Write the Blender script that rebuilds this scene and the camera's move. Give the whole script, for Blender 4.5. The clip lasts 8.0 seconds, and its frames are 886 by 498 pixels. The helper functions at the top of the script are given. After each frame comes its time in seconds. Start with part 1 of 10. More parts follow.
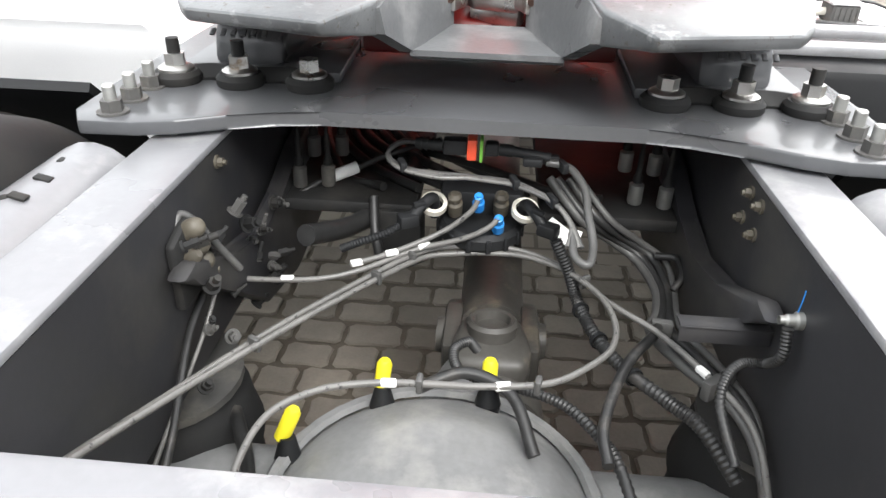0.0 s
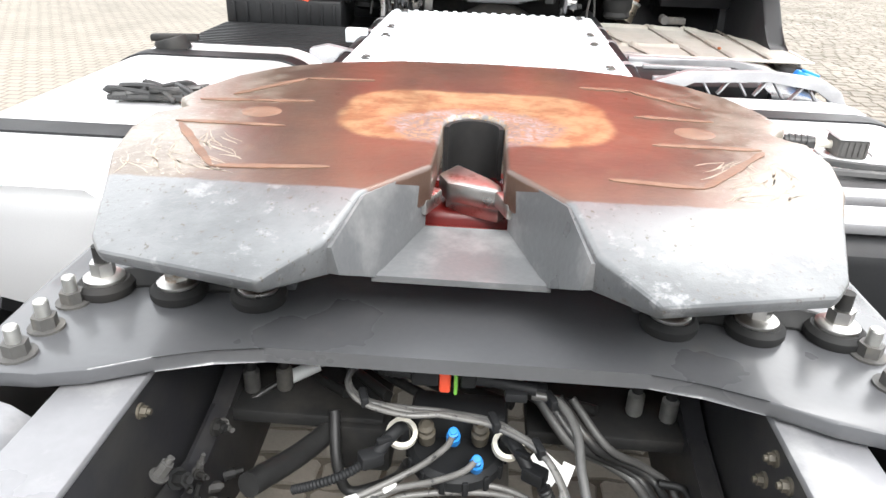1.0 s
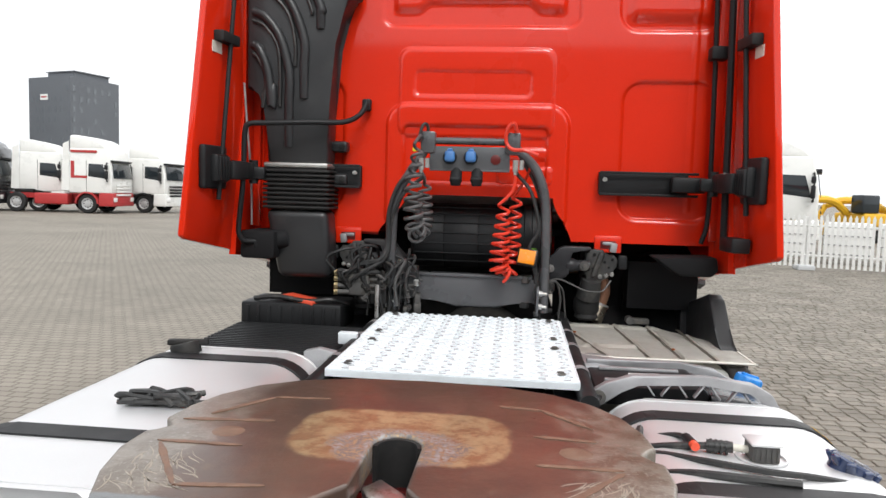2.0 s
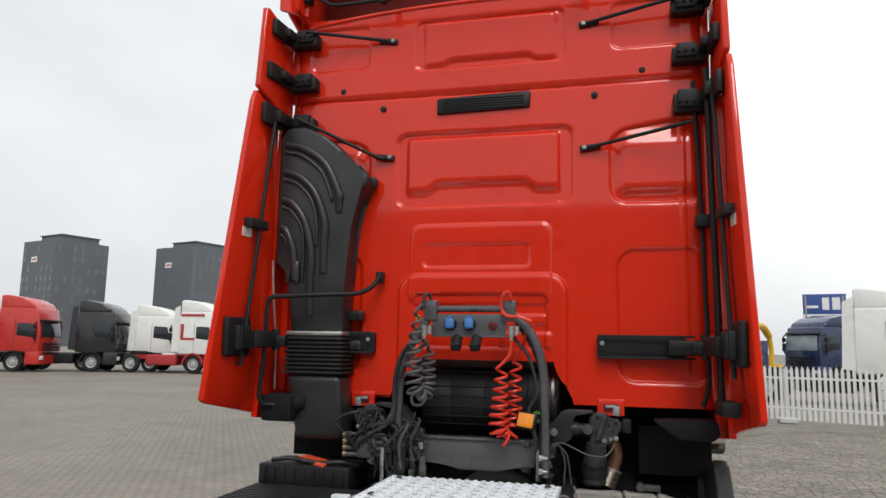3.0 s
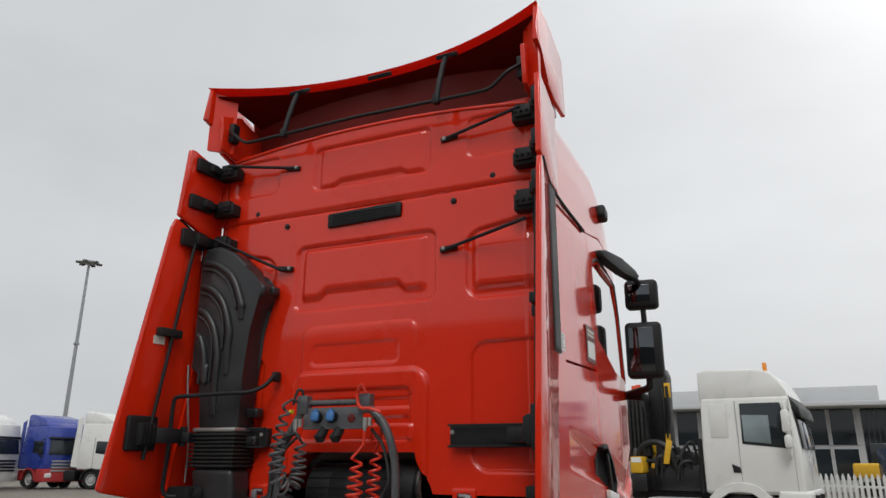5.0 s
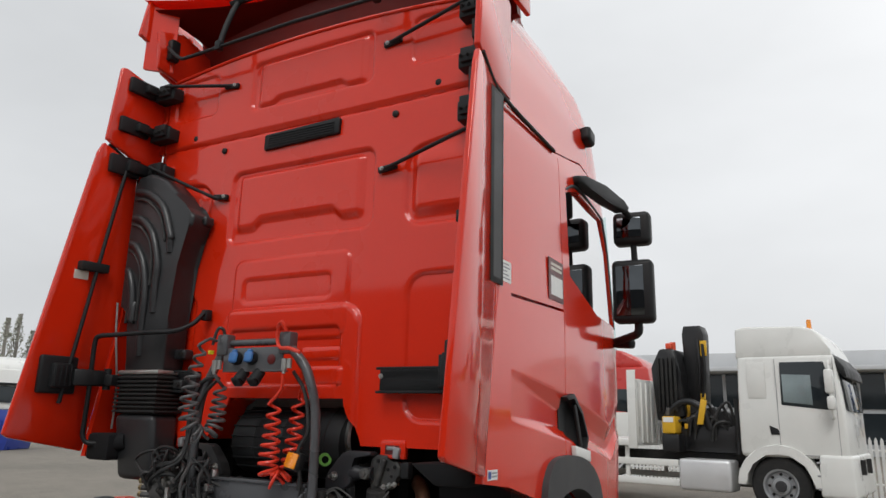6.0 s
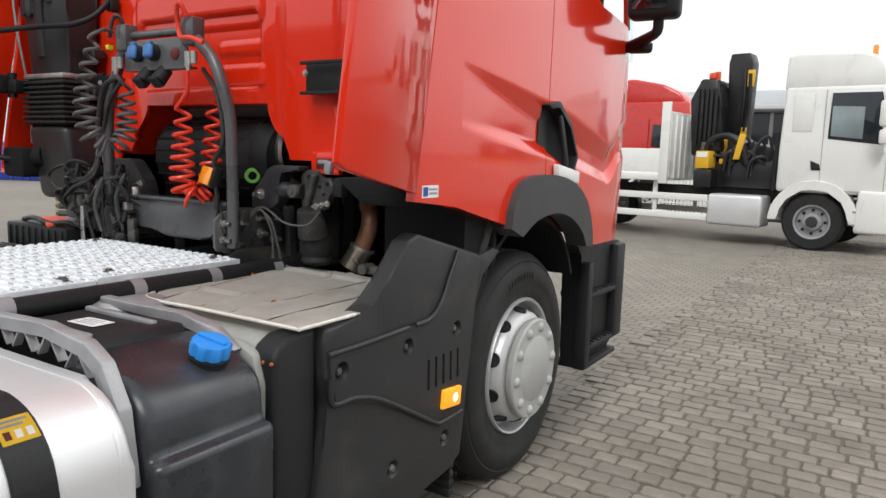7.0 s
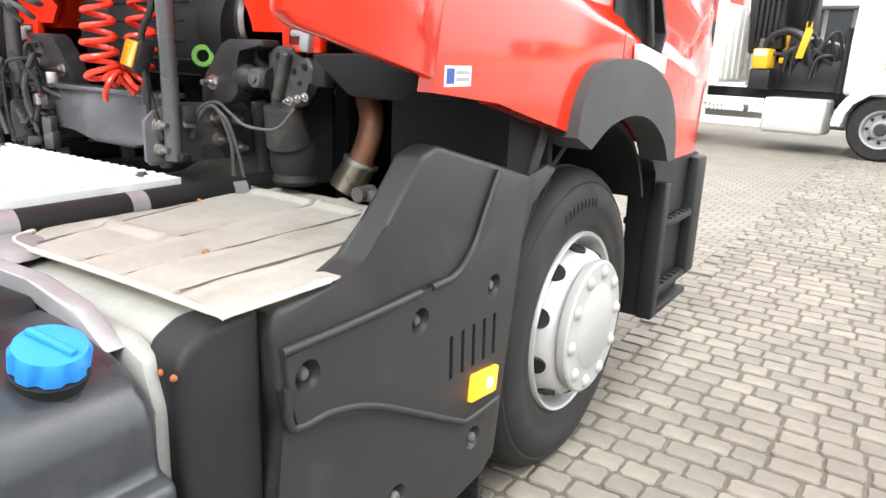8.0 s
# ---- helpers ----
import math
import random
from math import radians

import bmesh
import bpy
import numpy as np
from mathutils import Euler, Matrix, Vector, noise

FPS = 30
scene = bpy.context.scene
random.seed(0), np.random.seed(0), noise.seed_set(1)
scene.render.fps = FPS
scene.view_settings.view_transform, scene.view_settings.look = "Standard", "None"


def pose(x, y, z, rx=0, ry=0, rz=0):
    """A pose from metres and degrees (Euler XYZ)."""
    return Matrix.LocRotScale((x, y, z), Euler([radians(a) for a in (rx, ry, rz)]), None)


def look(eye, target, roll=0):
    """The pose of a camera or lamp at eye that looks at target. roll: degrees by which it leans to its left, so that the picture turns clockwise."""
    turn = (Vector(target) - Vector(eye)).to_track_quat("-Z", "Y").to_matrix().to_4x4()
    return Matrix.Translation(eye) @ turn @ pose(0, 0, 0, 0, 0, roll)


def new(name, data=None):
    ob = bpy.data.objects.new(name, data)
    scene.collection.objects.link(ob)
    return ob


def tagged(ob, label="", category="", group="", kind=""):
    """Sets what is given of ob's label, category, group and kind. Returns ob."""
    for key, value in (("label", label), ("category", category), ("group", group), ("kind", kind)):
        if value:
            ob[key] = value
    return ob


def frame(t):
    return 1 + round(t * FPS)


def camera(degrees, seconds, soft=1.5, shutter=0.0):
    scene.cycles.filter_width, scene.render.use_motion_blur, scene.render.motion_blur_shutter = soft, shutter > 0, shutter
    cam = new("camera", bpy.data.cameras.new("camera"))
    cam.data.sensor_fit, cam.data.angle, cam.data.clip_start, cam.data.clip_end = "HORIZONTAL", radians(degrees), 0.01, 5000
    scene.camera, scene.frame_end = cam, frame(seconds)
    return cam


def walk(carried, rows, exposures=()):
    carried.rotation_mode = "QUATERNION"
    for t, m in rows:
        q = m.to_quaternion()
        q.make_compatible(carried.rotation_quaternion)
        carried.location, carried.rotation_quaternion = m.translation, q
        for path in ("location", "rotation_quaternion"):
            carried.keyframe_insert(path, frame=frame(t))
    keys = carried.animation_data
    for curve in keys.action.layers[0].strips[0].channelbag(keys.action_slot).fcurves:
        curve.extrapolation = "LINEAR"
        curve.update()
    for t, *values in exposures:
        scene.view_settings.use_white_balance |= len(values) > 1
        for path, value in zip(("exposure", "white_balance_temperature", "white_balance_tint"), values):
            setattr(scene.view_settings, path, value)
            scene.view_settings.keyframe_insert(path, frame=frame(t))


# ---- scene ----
cam = camera(64.3, 8.0)
PATH = [
    (0, (0.013, -0.021, 1.297), (-0.102, 1.71, 0.302), 1.8),
    (0.5, (0.008, 0.138, 1.368), (-0.098, 1.864, 0.364), 1.9),
    (1, (0.021, 0.224, 1.447), (-0.086, 2.014, 0.561), 2.0),
    (1.5, (0.069, 0.186, 1.525), (-0.058, 2.097, 0.947), 1.7),
    (2, (0.203, 0.002, 1.612), (-0.002, 1.985, 1.453), 1.7),
    (2.2, (0.261, -0.01, 1.646), (0.011, 1.974, 1.653), 1.6),
    (3.3, (0.902, -0.216, 1.676), (0.347, 1.666, 2.061), 0.8),
    (3.5, (1.029, -0.269, 1.696), (0.437, 1.578, 2.184), 0.7),
    (4, (1.506, -0.357, 1.671), (0.803, 1.428, 2.237), 0.6),
    (4.5, (1.871, -0.252, 1.593), (1.11, 1.506, 2.169), 1.0),
    (5.8, (2.454, 0.654, 1.524), (1.547, 2.349, 2.077), 0.9),
    (6, (2.452, 0.806, 1.511), (1.508, 2.505, 1.983), 1.4),
    (6.5, (2.452, 1.187, 1.42), (1.449, 2.909, 1.589), 1.3),
    (7, (2.438, 1.596, 1.412), (1.392, 3.281, 1.155), 1.8),
    (7.5, (2.247, 1.943, 1.384), (1.185, 3.567, 0.9), 2.4),
    (8, (1.99, 2.287, 1.339), (0.92, 3.893, 0.814), 2.3),
]
EXPOSURES = [(0.0, 1.58), (0.5, 1.8), (1.0, 1.7), (1.5, 1.1), (2.0, 0.5), (2.2, 0.25), (3.3, -0.08), (4.0, -0.38), (4.7, -0.44), (6.0, -0.3), (6.5, 0.0), (7.0, 0.26), (7.5, 1.07), (8.0, 1.55)]
SKY, SUN, CLOUD_LOW, CLOUD_HIGH = 1.0, 1.5, 0.70, 0.85
walk(cam, [(t, look(eye, target, roll)) for t, eye, target, roll in PATH], EXPOSURES)

# ---- world and light ----
world = bpy.data.worlds.new("overcast_sky")
scene.world = world
world.use_nodes = True
wn = world.node_tree
wn.nodes.clear()
w_out = wn.nodes.new("ShaderNodeOutputWorld")
w_bg = wn.nodes.new("ShaderNodeBackground")
w_sky = wn.nodes.new("ShaderNodeTexSky")
w_sky.sky_type = "NISHITA"
w_sky.sun_disc = False
w_sky.sun_elevation, w_sky.sun_rotation = radians(48), radians(35)
w_sky.air_density, w_sky.dust_density, w_sky.ozone_density = 1.0, 6.0, 1.0
w_hsv = wn.nodes.new("ShaderNodeHueSaturation")
w_hsv.inputs["Saturation"].default_value = 0.10
w_tc = wn.nodes.new("ShaderNodeTexCoord")
w_no = wn.nodes.new("ShaderNodeTexNoise")
w_no.inputs["Scale"].default_value, w_no.inputs["Detail"].default_value = 2.2, 4
w_map = wn.nodes.new("ShaderNodeMapping")
w_map.inputs["Scale"].default_value = (1, 1, 2.2)
w_rmp = wn.nodes.new("ShaderNodeMapRange")
w_rmp.inputs["From Min"].default_value, w_rmp.inputs["From Max"].default_value = 0.3, 0.7
w_rmp.inputs["To Min"].default_value, w_rmp.inputs["To Max"].default_value = CLOUD_LOW, CLOUD_HIGH
w_mix = wn.nodes.new("ShaderNodeMix")
w_mix.data_type = "RGBA"
w_mix.inputs["Factor"].default_value = 0.955
w_cl = wn.nodes.new("ShaderNodeCombineColor")
wn.links.new(w_tc.outputs["Generated"], w_map.inputs["Vector"])
wn.links.new(w_map.outputs["Vector"], w_no.inputs["Vector"])
wn.links.new(w_no.outputs["Fac"], w_rmp.inputs["Value"])
for ch, k in (("Red", 0.97), ("Green", 1.0), ("Blue", 1.03)):
    mm = wn.nodes.new("ShaderNodeMath")
    mm.operation = "MULTIPLY"
    mm.inputs[1].default_value = k
    wn.links.new(w_rmp.outputs["Result"], mm.inputs[0])
    wn.links.new(mm.outputs["Value"], w_cl.inputs[ch])
wn.links.new(w_sky.outputs["Color"], w_hsv.inputs["Color"])
wn.links.new(w_hsv.outputs["Color"], w_mix.inputs["A"])
wn.links.new(w_cl.outputs["Color"], w_mix.inputs["B"])
wn.links.new(w_mix.outputs["Result"], w_bg.inputs["Color"])
w_bg.inputs["Strength"].default_value = SKY
wn.links.new(w_bg.outputs["Background"], w_out.inputs["Surface"])
sun_data = bpy.data.lights.new("sun", "SUN")
sun_data.energy, sun_data.angle, sun_data.color = SUN, radians(25), (1.0, 0.985, 0.96)
sun = new("sun", sun_data)
sun.matrix_world = look((3.5, -8.5, 13), (0, 2, 1))


# ---- materials ----
def material(name, color, rough=0.5, metal=0.0, vary=0.12, scale=6.0, bump=0.0, fine=90.0, coat=0.0, spots=None, spot_scale=3.0,
             spot_edge=(0.55, 0.68), rough_vary=0.1, spot_rough=None, emit=0.0, random_vary=0.0, island=0.0, spec=0.5, world_spots=False):
    """Principled surface with a broad and a fine variation, optional stains of a second colour, and fine relief."""
    m = bpy.data.materials.new(name)
    m.use_nodes = True
    nt = m.node_tree
    bs = nt.nodes["Principled BSDF"]
    tc = nt.nodes.new("ShaderNodeTexCoord")
    n1 = nt.nodes.new("ShaderNodeTexNoise")
    n1.inputs["Scale"].default_value, n1.inputs["Detail"].default_value = scale, 5
    n2 = nt.nodes.new("ShaderNodeTexNoise")
    n2.inputs["Scale"].default_value, n2.inputs["Detail"].default_value = fine, 3
    for n in (n1, n2):
        nt.links.new(tc.outputs["Object"], n.inputs["Vector"])
    add = nt.nodes.new("ShaderNodeMath")
    add.operation = "MULTIPLY_ADD"
    add.inputs[1].default_value = 0.35
    nt.links.new(n2.outputs["Fac"], add.inputs[0])
    nt.links.new(n1.outputs["Fac"], add.inputs[2])
    rng = nt.nodes.new("ShaderNodeMapRange")
    rng.inputs["From Min"].default_value, rng.inputs["From Max"].default_value = 0.4, 0.95
    rng.inputs["To Min"].default_value, rng.inputs["To Max"].default_value = 1 - vary, 1 + vary
    nt.links.new(add.outputs["Value"], rng.inputs["Value"])
    value = rng.outputs["Result"]
    for node_type, socket, amount in (("ShaderNodeObjectInfo", "Random", random_vary), ("ShaderNodeNewGeometry", "Random Per Island", island)):
        if amount:
            src = nt.nodes.new(node_type)
            r2 = nt.nodes.new("ShaderNodeMapRange")
            r2.inputs["To Min"].default_value, r2.inputs["To Max"].default_value = 1 - amount, 1 + amount
            nt.links.new(src.outputs[socket], r2.inputs["Value"])
            mul = nt.nodes.new("ShaderNodeMath")
            mul.operation = "MULTIPLY"
            nt.links.new(value, mul.inputs[0])
            nt.links.new(r2.outputs["Result"], mul.inputs[1])
            value = mul.outputs["Value"]
    vm = nt.nodes.new("ShaderNodeVectorMath")
    vm.operation = "SCALE"
    vm.inputs[0].default_value = color
    nt.links.new(value, vm.inputs["Scale"])
    col = vm.outputs["Vector"]
    rr = nt.nodes.new("ShaderNodeMapRange")
    rr.inputs["From Min"].default_value, rr.inputs["From Max"].default_value = 0.3, 0.7
    rr.inputs["To Min"].default_value, rr.inputs["To Max"].default_value = max(0.02, rough - rough_vary), min(1, rough + rough_vary)
    nt.links.new(n1.outputs["Fac"], rr.inputs["Value"])
    rough_out = rr.outputs["Result"]
    if spots:
        n3 = nt.nodes.new("ShaderNodeTexNoise")
        n3.inputs["Scale"].default_value, n3.inputs["Detail"].default_value, n3.inputs["Roughness"].default_value = spot_scale, 8, 0.65
        where = nt.nodes.new("ShaderNodeNewGeometry").outputs["Position"] if world_spots else tc.outputs["Object"]
        nt.links.new(where, n3.inputs["Vector"])
        r3 = nt.nodes.new("ShaderNodeMapRange")
        r3.inputs["From Min"].default_value, r3.inputs["From Max"].default_value = spot_edge
        nt.links.new(n3.outputs["Fac"], r3.inputs["Value"])
        mx = nt.nodes.new("ShaderNodeMix")
        mx.data_type = "RGBA"
        nt.links.new(r3.outputs["Result"], mx.inputs["Factor"])
        nt.links.new(col, mx.inputs["A"])
        mx.inputs["B"].default_value = (*spots, 1)
        col = mx.outputs["Result"]
        if spot_rough is not None:
            m2 = nt.nodes.new("ShaderNodeMix")
            nt.links.new(r3.outputs["Result"], m2.inputs["Factor"])
            nt.links.new(rough_out, m2.inputs["A"])
            m2.inputs["B"].default_value = spot_rough
            rough_out = m2.outputs["Result"]
    nt.links.new(col, bs.inputs["Base Color"])
    nt.links.new(rough_out, bs.inputs["Roughness"])
    bs.inputs["Metallic"].default_value = metal
    bs.inputs["Coat Weight"].default_value = coat
    bs.inputs["Coat Roughness"].default_value = 0.06
    bs.inputs["Specular IOR Level"].default_value = spec
    if emit:
        bs.inputs["Emission Color"].default_value = (*color, 1)
        bs.inputs["Emission Strength"].default_value = emit
    if bump:
        b = nt.nodes.new("ShaderNodeBump")
        b.inputs["Strength"].default_value, b.inputs["Distance"].default_value = bump, 0.004
        nt.links.new(add.outputs["Value"], b.inputs["Height"])
        nt.links.new(b.outputs["Normal"], bs.inputs["Normal"])
    return m


def glass(name, tint, rough=0.02):
    """Thin tinted glass: mostly clear, with a mirror-like sheen."""
    m = bpy.data.materials.new(name)
    m.use_nodes = True
    nt = m.node_tree
    nt.nodes.clear()
    out = nt.nodes.new("ShaderNodeOutputMaterial")
    tr = nt.nodes.new("ShaderNodeBsdfTransparent")
    tr.inputs["Color"].default_value = (*tint, 1)
    gl = nt.nodes.new("ShaderNodeBsdfGlossy")
    gl.inputs["Roughness"].default_value = rough
    fr = nt.nodes.new("ShaderNodeFresnel")
    fr.inputs["IOR"].default_value = 1.5
    mx = nt.nodes.new("ShaderNodeMixShader")
    nt.links.new(fr.outputs["Fac"], mx.inputs["Fac"])
    nt.links.new(tr.outputs["BSDF"], mx.inputs[1])
    nt.links.new(gl.outputs["BSDF"], mx.inputs[2])
    nt.links.new(mx.outputs["Shader"], out.inputs["Surface"])
    return m


RED = (0.70, 0.025, 0.005)
red_paint = material("red_cab_paint", RED, 0.30, vary=0.05, scale=2.0, coat=0.95, spec=0.15, rough_vary=0.05)
cab_paint = material("glossy_red_cab_paint", RED, 0.22, vary=0.04, scale=1.2, coat=1.0, spec=0.10, rough_vary=0.03, bump=0.015, fine=6.0)
# Cab red taken darker: shade under the deflector is put into the colour
shade_red = material("shaded_red_inside_paint", (0.17, 0.010, 0.006), 0.45, vary=0.12, scale=3.0, spec=0.3)
dark_red = material("deep_maroon", (0.10, 0.006, 0.005), 0.35, vary=0.1, scale=3.0)
black_plastic = material("black_plastic", (0.013, 0.0135, 0.0145), 0.52, spec=0.3, vary=0.25, scale=5.0, bump=0.12, fine=260.0)
matte_black = material("matte_black_liner", (0.014, 0.014, 0.015), 0.75, spec=0.15, vary=0.2, scale=5.0, bump=0.1, fine=200.0)
duct_plastic = material("moulded_black_plastic", (0.024, 0.0245, 0.026), 0.38, spec=0.48, vary=0.25, scale=4.0, bump=0.1, fine=300.0, spots=(0.04, 0.04, 0.04), spot_scale=5.0, spot_edge=(0.55, 0.8))
skirt_plastic = material("dark_grey_plastic", (0.026, 0.026, 0.0272), 0.46, spec=0.32, vary=0.14, scale=3.0, bump=0.18, fine=420.0, spots=(0.052, 0.051, 0.049), spot_scale=4.0, spot_edge=(0.55, 0.8))
arch_plastic = material("mid_grey_plastic", (0.048, 0.048, 0.050), 0.55, spec=0.35, vary=0.12, scale=4.0, bump=0.15, fine=400.0)
tank_plastic = material("faded_black_tank_plastic", (0.021, 0.024, 0.029), 0.33, spec=0.55, vary=0.25, scale=6.0, bump=0.15, fine=200.0, spots=(0.06, 0.065, 0.07), spot_scale=7.0, spot_edge=(0.5, 0.85))
# Chassis grey in a darker tone for webs and a lighter one for flanges
web_paint = material("darker_chassis_grey", (0.028, 0.028, 0.031), 0.45, spec=0.35, vary=0.2, scale=4.0, bump=0.05, spots=(0.075, 0.07, 0.062), spot_scale=3.0, spot_edge=(0.5, 0.8))
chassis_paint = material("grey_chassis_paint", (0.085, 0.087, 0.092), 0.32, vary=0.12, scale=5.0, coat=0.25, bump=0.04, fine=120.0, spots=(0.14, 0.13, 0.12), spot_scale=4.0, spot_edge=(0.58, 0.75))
rail_top_paint = material("light_worn_chassis_grey", (0.20, 0.20, 0.21), 0.33, vary=0.12, scale=6.0, bump=0.05, spots=(0.33, 0.33, 0.33), spot_scale=7.0, spot_edge=(0.5, 0.7))
dusty_black = material("dusty_black_steel", (0.017, 0.017, 0.017), 0.65, spec=0.3, vary=0.3, scale=8.0, bump=0.2, spots=(0.045, 0.041, 0.036), spot_scale=9.0, spot_edge=(0.5, 0.8))
dusty_grey = material("dusty_grey_casting", (0.075, 0.073, 0.070), 0.6, vary=0.25, scale=9.0, bump=0.25, spots=(0.17, 0.155, 0.13), spot_scale=12.0, spot_edge=(0.5, 0.75))
casting_black = material("dusty_black_casting", (0.034, 0.034, 0.034), 0.5, spec=0.4, vary=0.25, scale=14.0, bump=0.3, fine=150.0, spots=(0.085, 0.08, 0.07), spot_scale=16.0, spot_edge=(0.5, 0.72))
axle_paint = material("dusty_axle_paint", (0.20, 0.20, 0.20), 0.45, vary=0.25, scale=7.0, bump=0.3, spots=(0.36, 0.35, 0.33), spot_scale=9.0, spot_edge=(0.5, 0.75))
shaft_paint = material("dirty_propshaft", (0.07, 0.066, 0.06), 0.5, vary=0.3, scale=8.0, bump=0.2, spots=(0.15, 0.13, 0.10), spot_scale=9.0)
steel = material("bright_steel", (0.55, 0.54, 0.52), 0.35, metal=1.0, vary=0.2, scale=20.0, spots=(0.25, 0.17, 0.10), spot_scale=25.0, spot_edge=(0.58, 0.7))
stud_steel = material("dull_zinc_steel", (0.45, 0.45, 0.43), 0.45, metal=0.8, vary=0.2, scale=30.0)
brass = material("yellow_zinc_bolt", (0.50, 0.40, 0.22), 0.4, metal=0.8, vary=0.2, scale=30.0)
galvanised = material("galvanised_deck", (0.74, 0.785, 0.815), 0.45, metal=0.1, vary=0.07, scale=14.0, bump=0.1, spots=(0.66, 0.68, 0.69), spot_scale=11.0, spot_edge=(0.55, 0.8))
aluminium = material("brushed_aluminium_tank", (0.70, 0.70, 0.705), 0.46, metal=0.6, vary=0.05, scale=3.0, bump=0.03, fine=300.0, rough_vary=0.06)
cast_alu = material("cast_aluminium_bracket", (0.36, 0.36, 0.37), 0.5, metal=0.5, vary=0.15, scale=15.0, bump=0.15, fine=200.0)
shield_alu = material("stained_heat_shield", (0.72, 0.695, 0.64), 0.5, metal=0.1, vary=0.12, scale=5.0, bump=0.12, spots=(0.52, 0.485, 0.42), spot_scale=5.0, spot_edge=(0.45, 0.75))
silencer_metal = material("streaked_silencer_metal", (0.31, 0.315, 0.295), 0.55, metal=0.1, vary=0.18, scale=5.0, bump=0.1, spots=(0.27, 0.27, 0.245), spot_scale=7.0, spot_edge=(0.45, 0.8))
# Dark tone for shade and dirt painted into the shield's folds
fold_shade_dirt = material("dark_fold_shade_dirt", (0.17, 0.15, 0.12), 0.85, vary=0.3, scale=30.0)
edge_alu = material("pale_rolled_edge", (0.68, 0.65, 0.59), 0.5, vary=0.12, scale=20.0, spots=(0.55, 0.50, 0.42), spot_scale=25.0, spot_edge=(0.5, 0.75))
fitting_brown = material("dusty_brown_fitting", (0.10, 0.088, 0.068), 0.55, vary=0.25, scale=20.0, bump=0.2, spots=(0.17, 0.145, 0.10), spot_scale=30.0)
rust = material("rust", (0.33, 0.10, 0.03), 0.85, vary=0.4, scale=30.0, bump=0.3)
exhaust = material("heat_rusted_pipe", (0.30, 0.15, 0.09), 0.6, metal=0.5, vary=0.3, scale=10.0, bump=0.2, spots=(0.18, 0.10, 0.07), spot_scale=8.0)
clamp_steel = material("warm_steel_sleeve", (0.42, 0.37, 0.29), 0.35, metal=0.9, vary=0.2, scale=8.0)
rubber = material("tyre_rubber", (0.016, 0.016, 0.016), 0.68, spec=0.35, vary=0.2, scale=8.0, bump=0.12, spots=(0.034, 0.031, 0.028), spot_scale=5.0, spot_edge=(0.5, 0.8))
rim_paint = material("silver_rim", (0.52, 0.52, 0.52), 0.38, metal=0.4, vary=0.06, scale=8.0, spots=(0.45, 0.43, 0.40), spot_scale=12.0, spot_edge=(0.6, 0.8))
hub_paint = material("pale_grey_hub", (0.37, 0.37, 0.36), 0.42, vary=0.06, scale=10.0, spots=(0.42, 0.40, 0.37), spot_scale=14.0, spot_edge=(0.6, 0.8))
grey_tube = material("grey_nylon_tube", (0.075, 0.074, 0.072), 0.45, vary=0.2, scale=20.0)
pale_tube = material("light_grey_tube", (0.135, 0.131, 0.124), 0.40, vary=0.2, scale=20.0, spots=(0.03, 0.03, 0.03), spot_scale=110.0, spot_edge=(0.60, 0.64))
black_tube = material("black_hose", (0.02, 0.02, 0.02), 0.45, vary=0.3, scale=30.0, spots=(0.06, 0.055, 0.05), spot_scale=20.0)
red_coil_mat = material("red_air_coil", (0.72, 0.045, 0.02), 0.32, vary=0.08, scale=20.0)
grey_coil_mat = material("dark_grey_coil", (0.09, 0.09, 0.09), 0.4, vary=0.2, scale=20.0)
blue_plastic = material("blue_plastic", (0.02, 0.23, 0.66), 0.42, vary=0.15, scale=12.0, spots=(0.10, 0.35, 0.75), spot_scale=14.0, spot_edge=(0.55, 0.8))
blue_socket = material("blue_socket_cover", (0.05, 0.17, 0.42), 0.45, vary=0.12, scale=20.0)
yellow_plastic = material("yellow_plastic", (0.85, 0.75, 0.03), 0.45, vary=0.1, scale=20.0)
green_plastic = material("green_plastic", (0.16, 0.42, 0.06), 0.45, vary=0.1, scale=20.0)
orange_red = material("orange_red_plastic", (0.75, 0.09, 0.04), 0.45, vary=0.08, scale=20.0)
cream = material("cream_plastic", (0.66, 0.63, 0.55), 0.5, vary=0.1, scale=20.0)
amber = material("amber_lens", (0.85, 0.27, 0.01), 0.22, vary=0.08, scale=20.0, coat=0.5)
amber_lit = material("amber_lens_lit", (1.0, 0.36, 0.02), 0.25, vary=0.05, scale=20.0, emit=0.45)
bulb = material("lit_bulb", (1.0, 0.75, 0.35), 0.3, vary=0.0, emit=5.0)
label_white = material("white_label", (0.78, 0.78, 0.76), 0.5, vary=0.06, scale=30.0)
label_grey = material("printed_grey", (0.30, 0.30, 0.32), 0.6, vary=0.1, scale=30.0)
label_blue = material("printed_blue", (0.03, 0.07, 0.26), 0.5, vary=0.1, scale=30.0)
label_yellow = material("yellow_label", (0.80, 0.52, 0.02), 0.5, vary=0.06, scale=30.0)
# Base darkened to stand in for dark surroundings the mirrors reflect
mirror_glass = material("mirror_glass", (0.10, 0.108, 0.115), 0.03, metal=1.0, vary=0.02, rough_vary=0.01)
side_glass = glass("tinted_side_glass", (0.70, 0.84, 0.82))
dark_glass = material("dark_window_glass", (0.02, 0.026, 0.03), 0.06, vary=0.2, scale=1.0, rough_vary=0.03)
interior = material("grey_cab_lining", (0.30, 0.31, 0.30), 0.8, vary=0.1, scale=4.0)
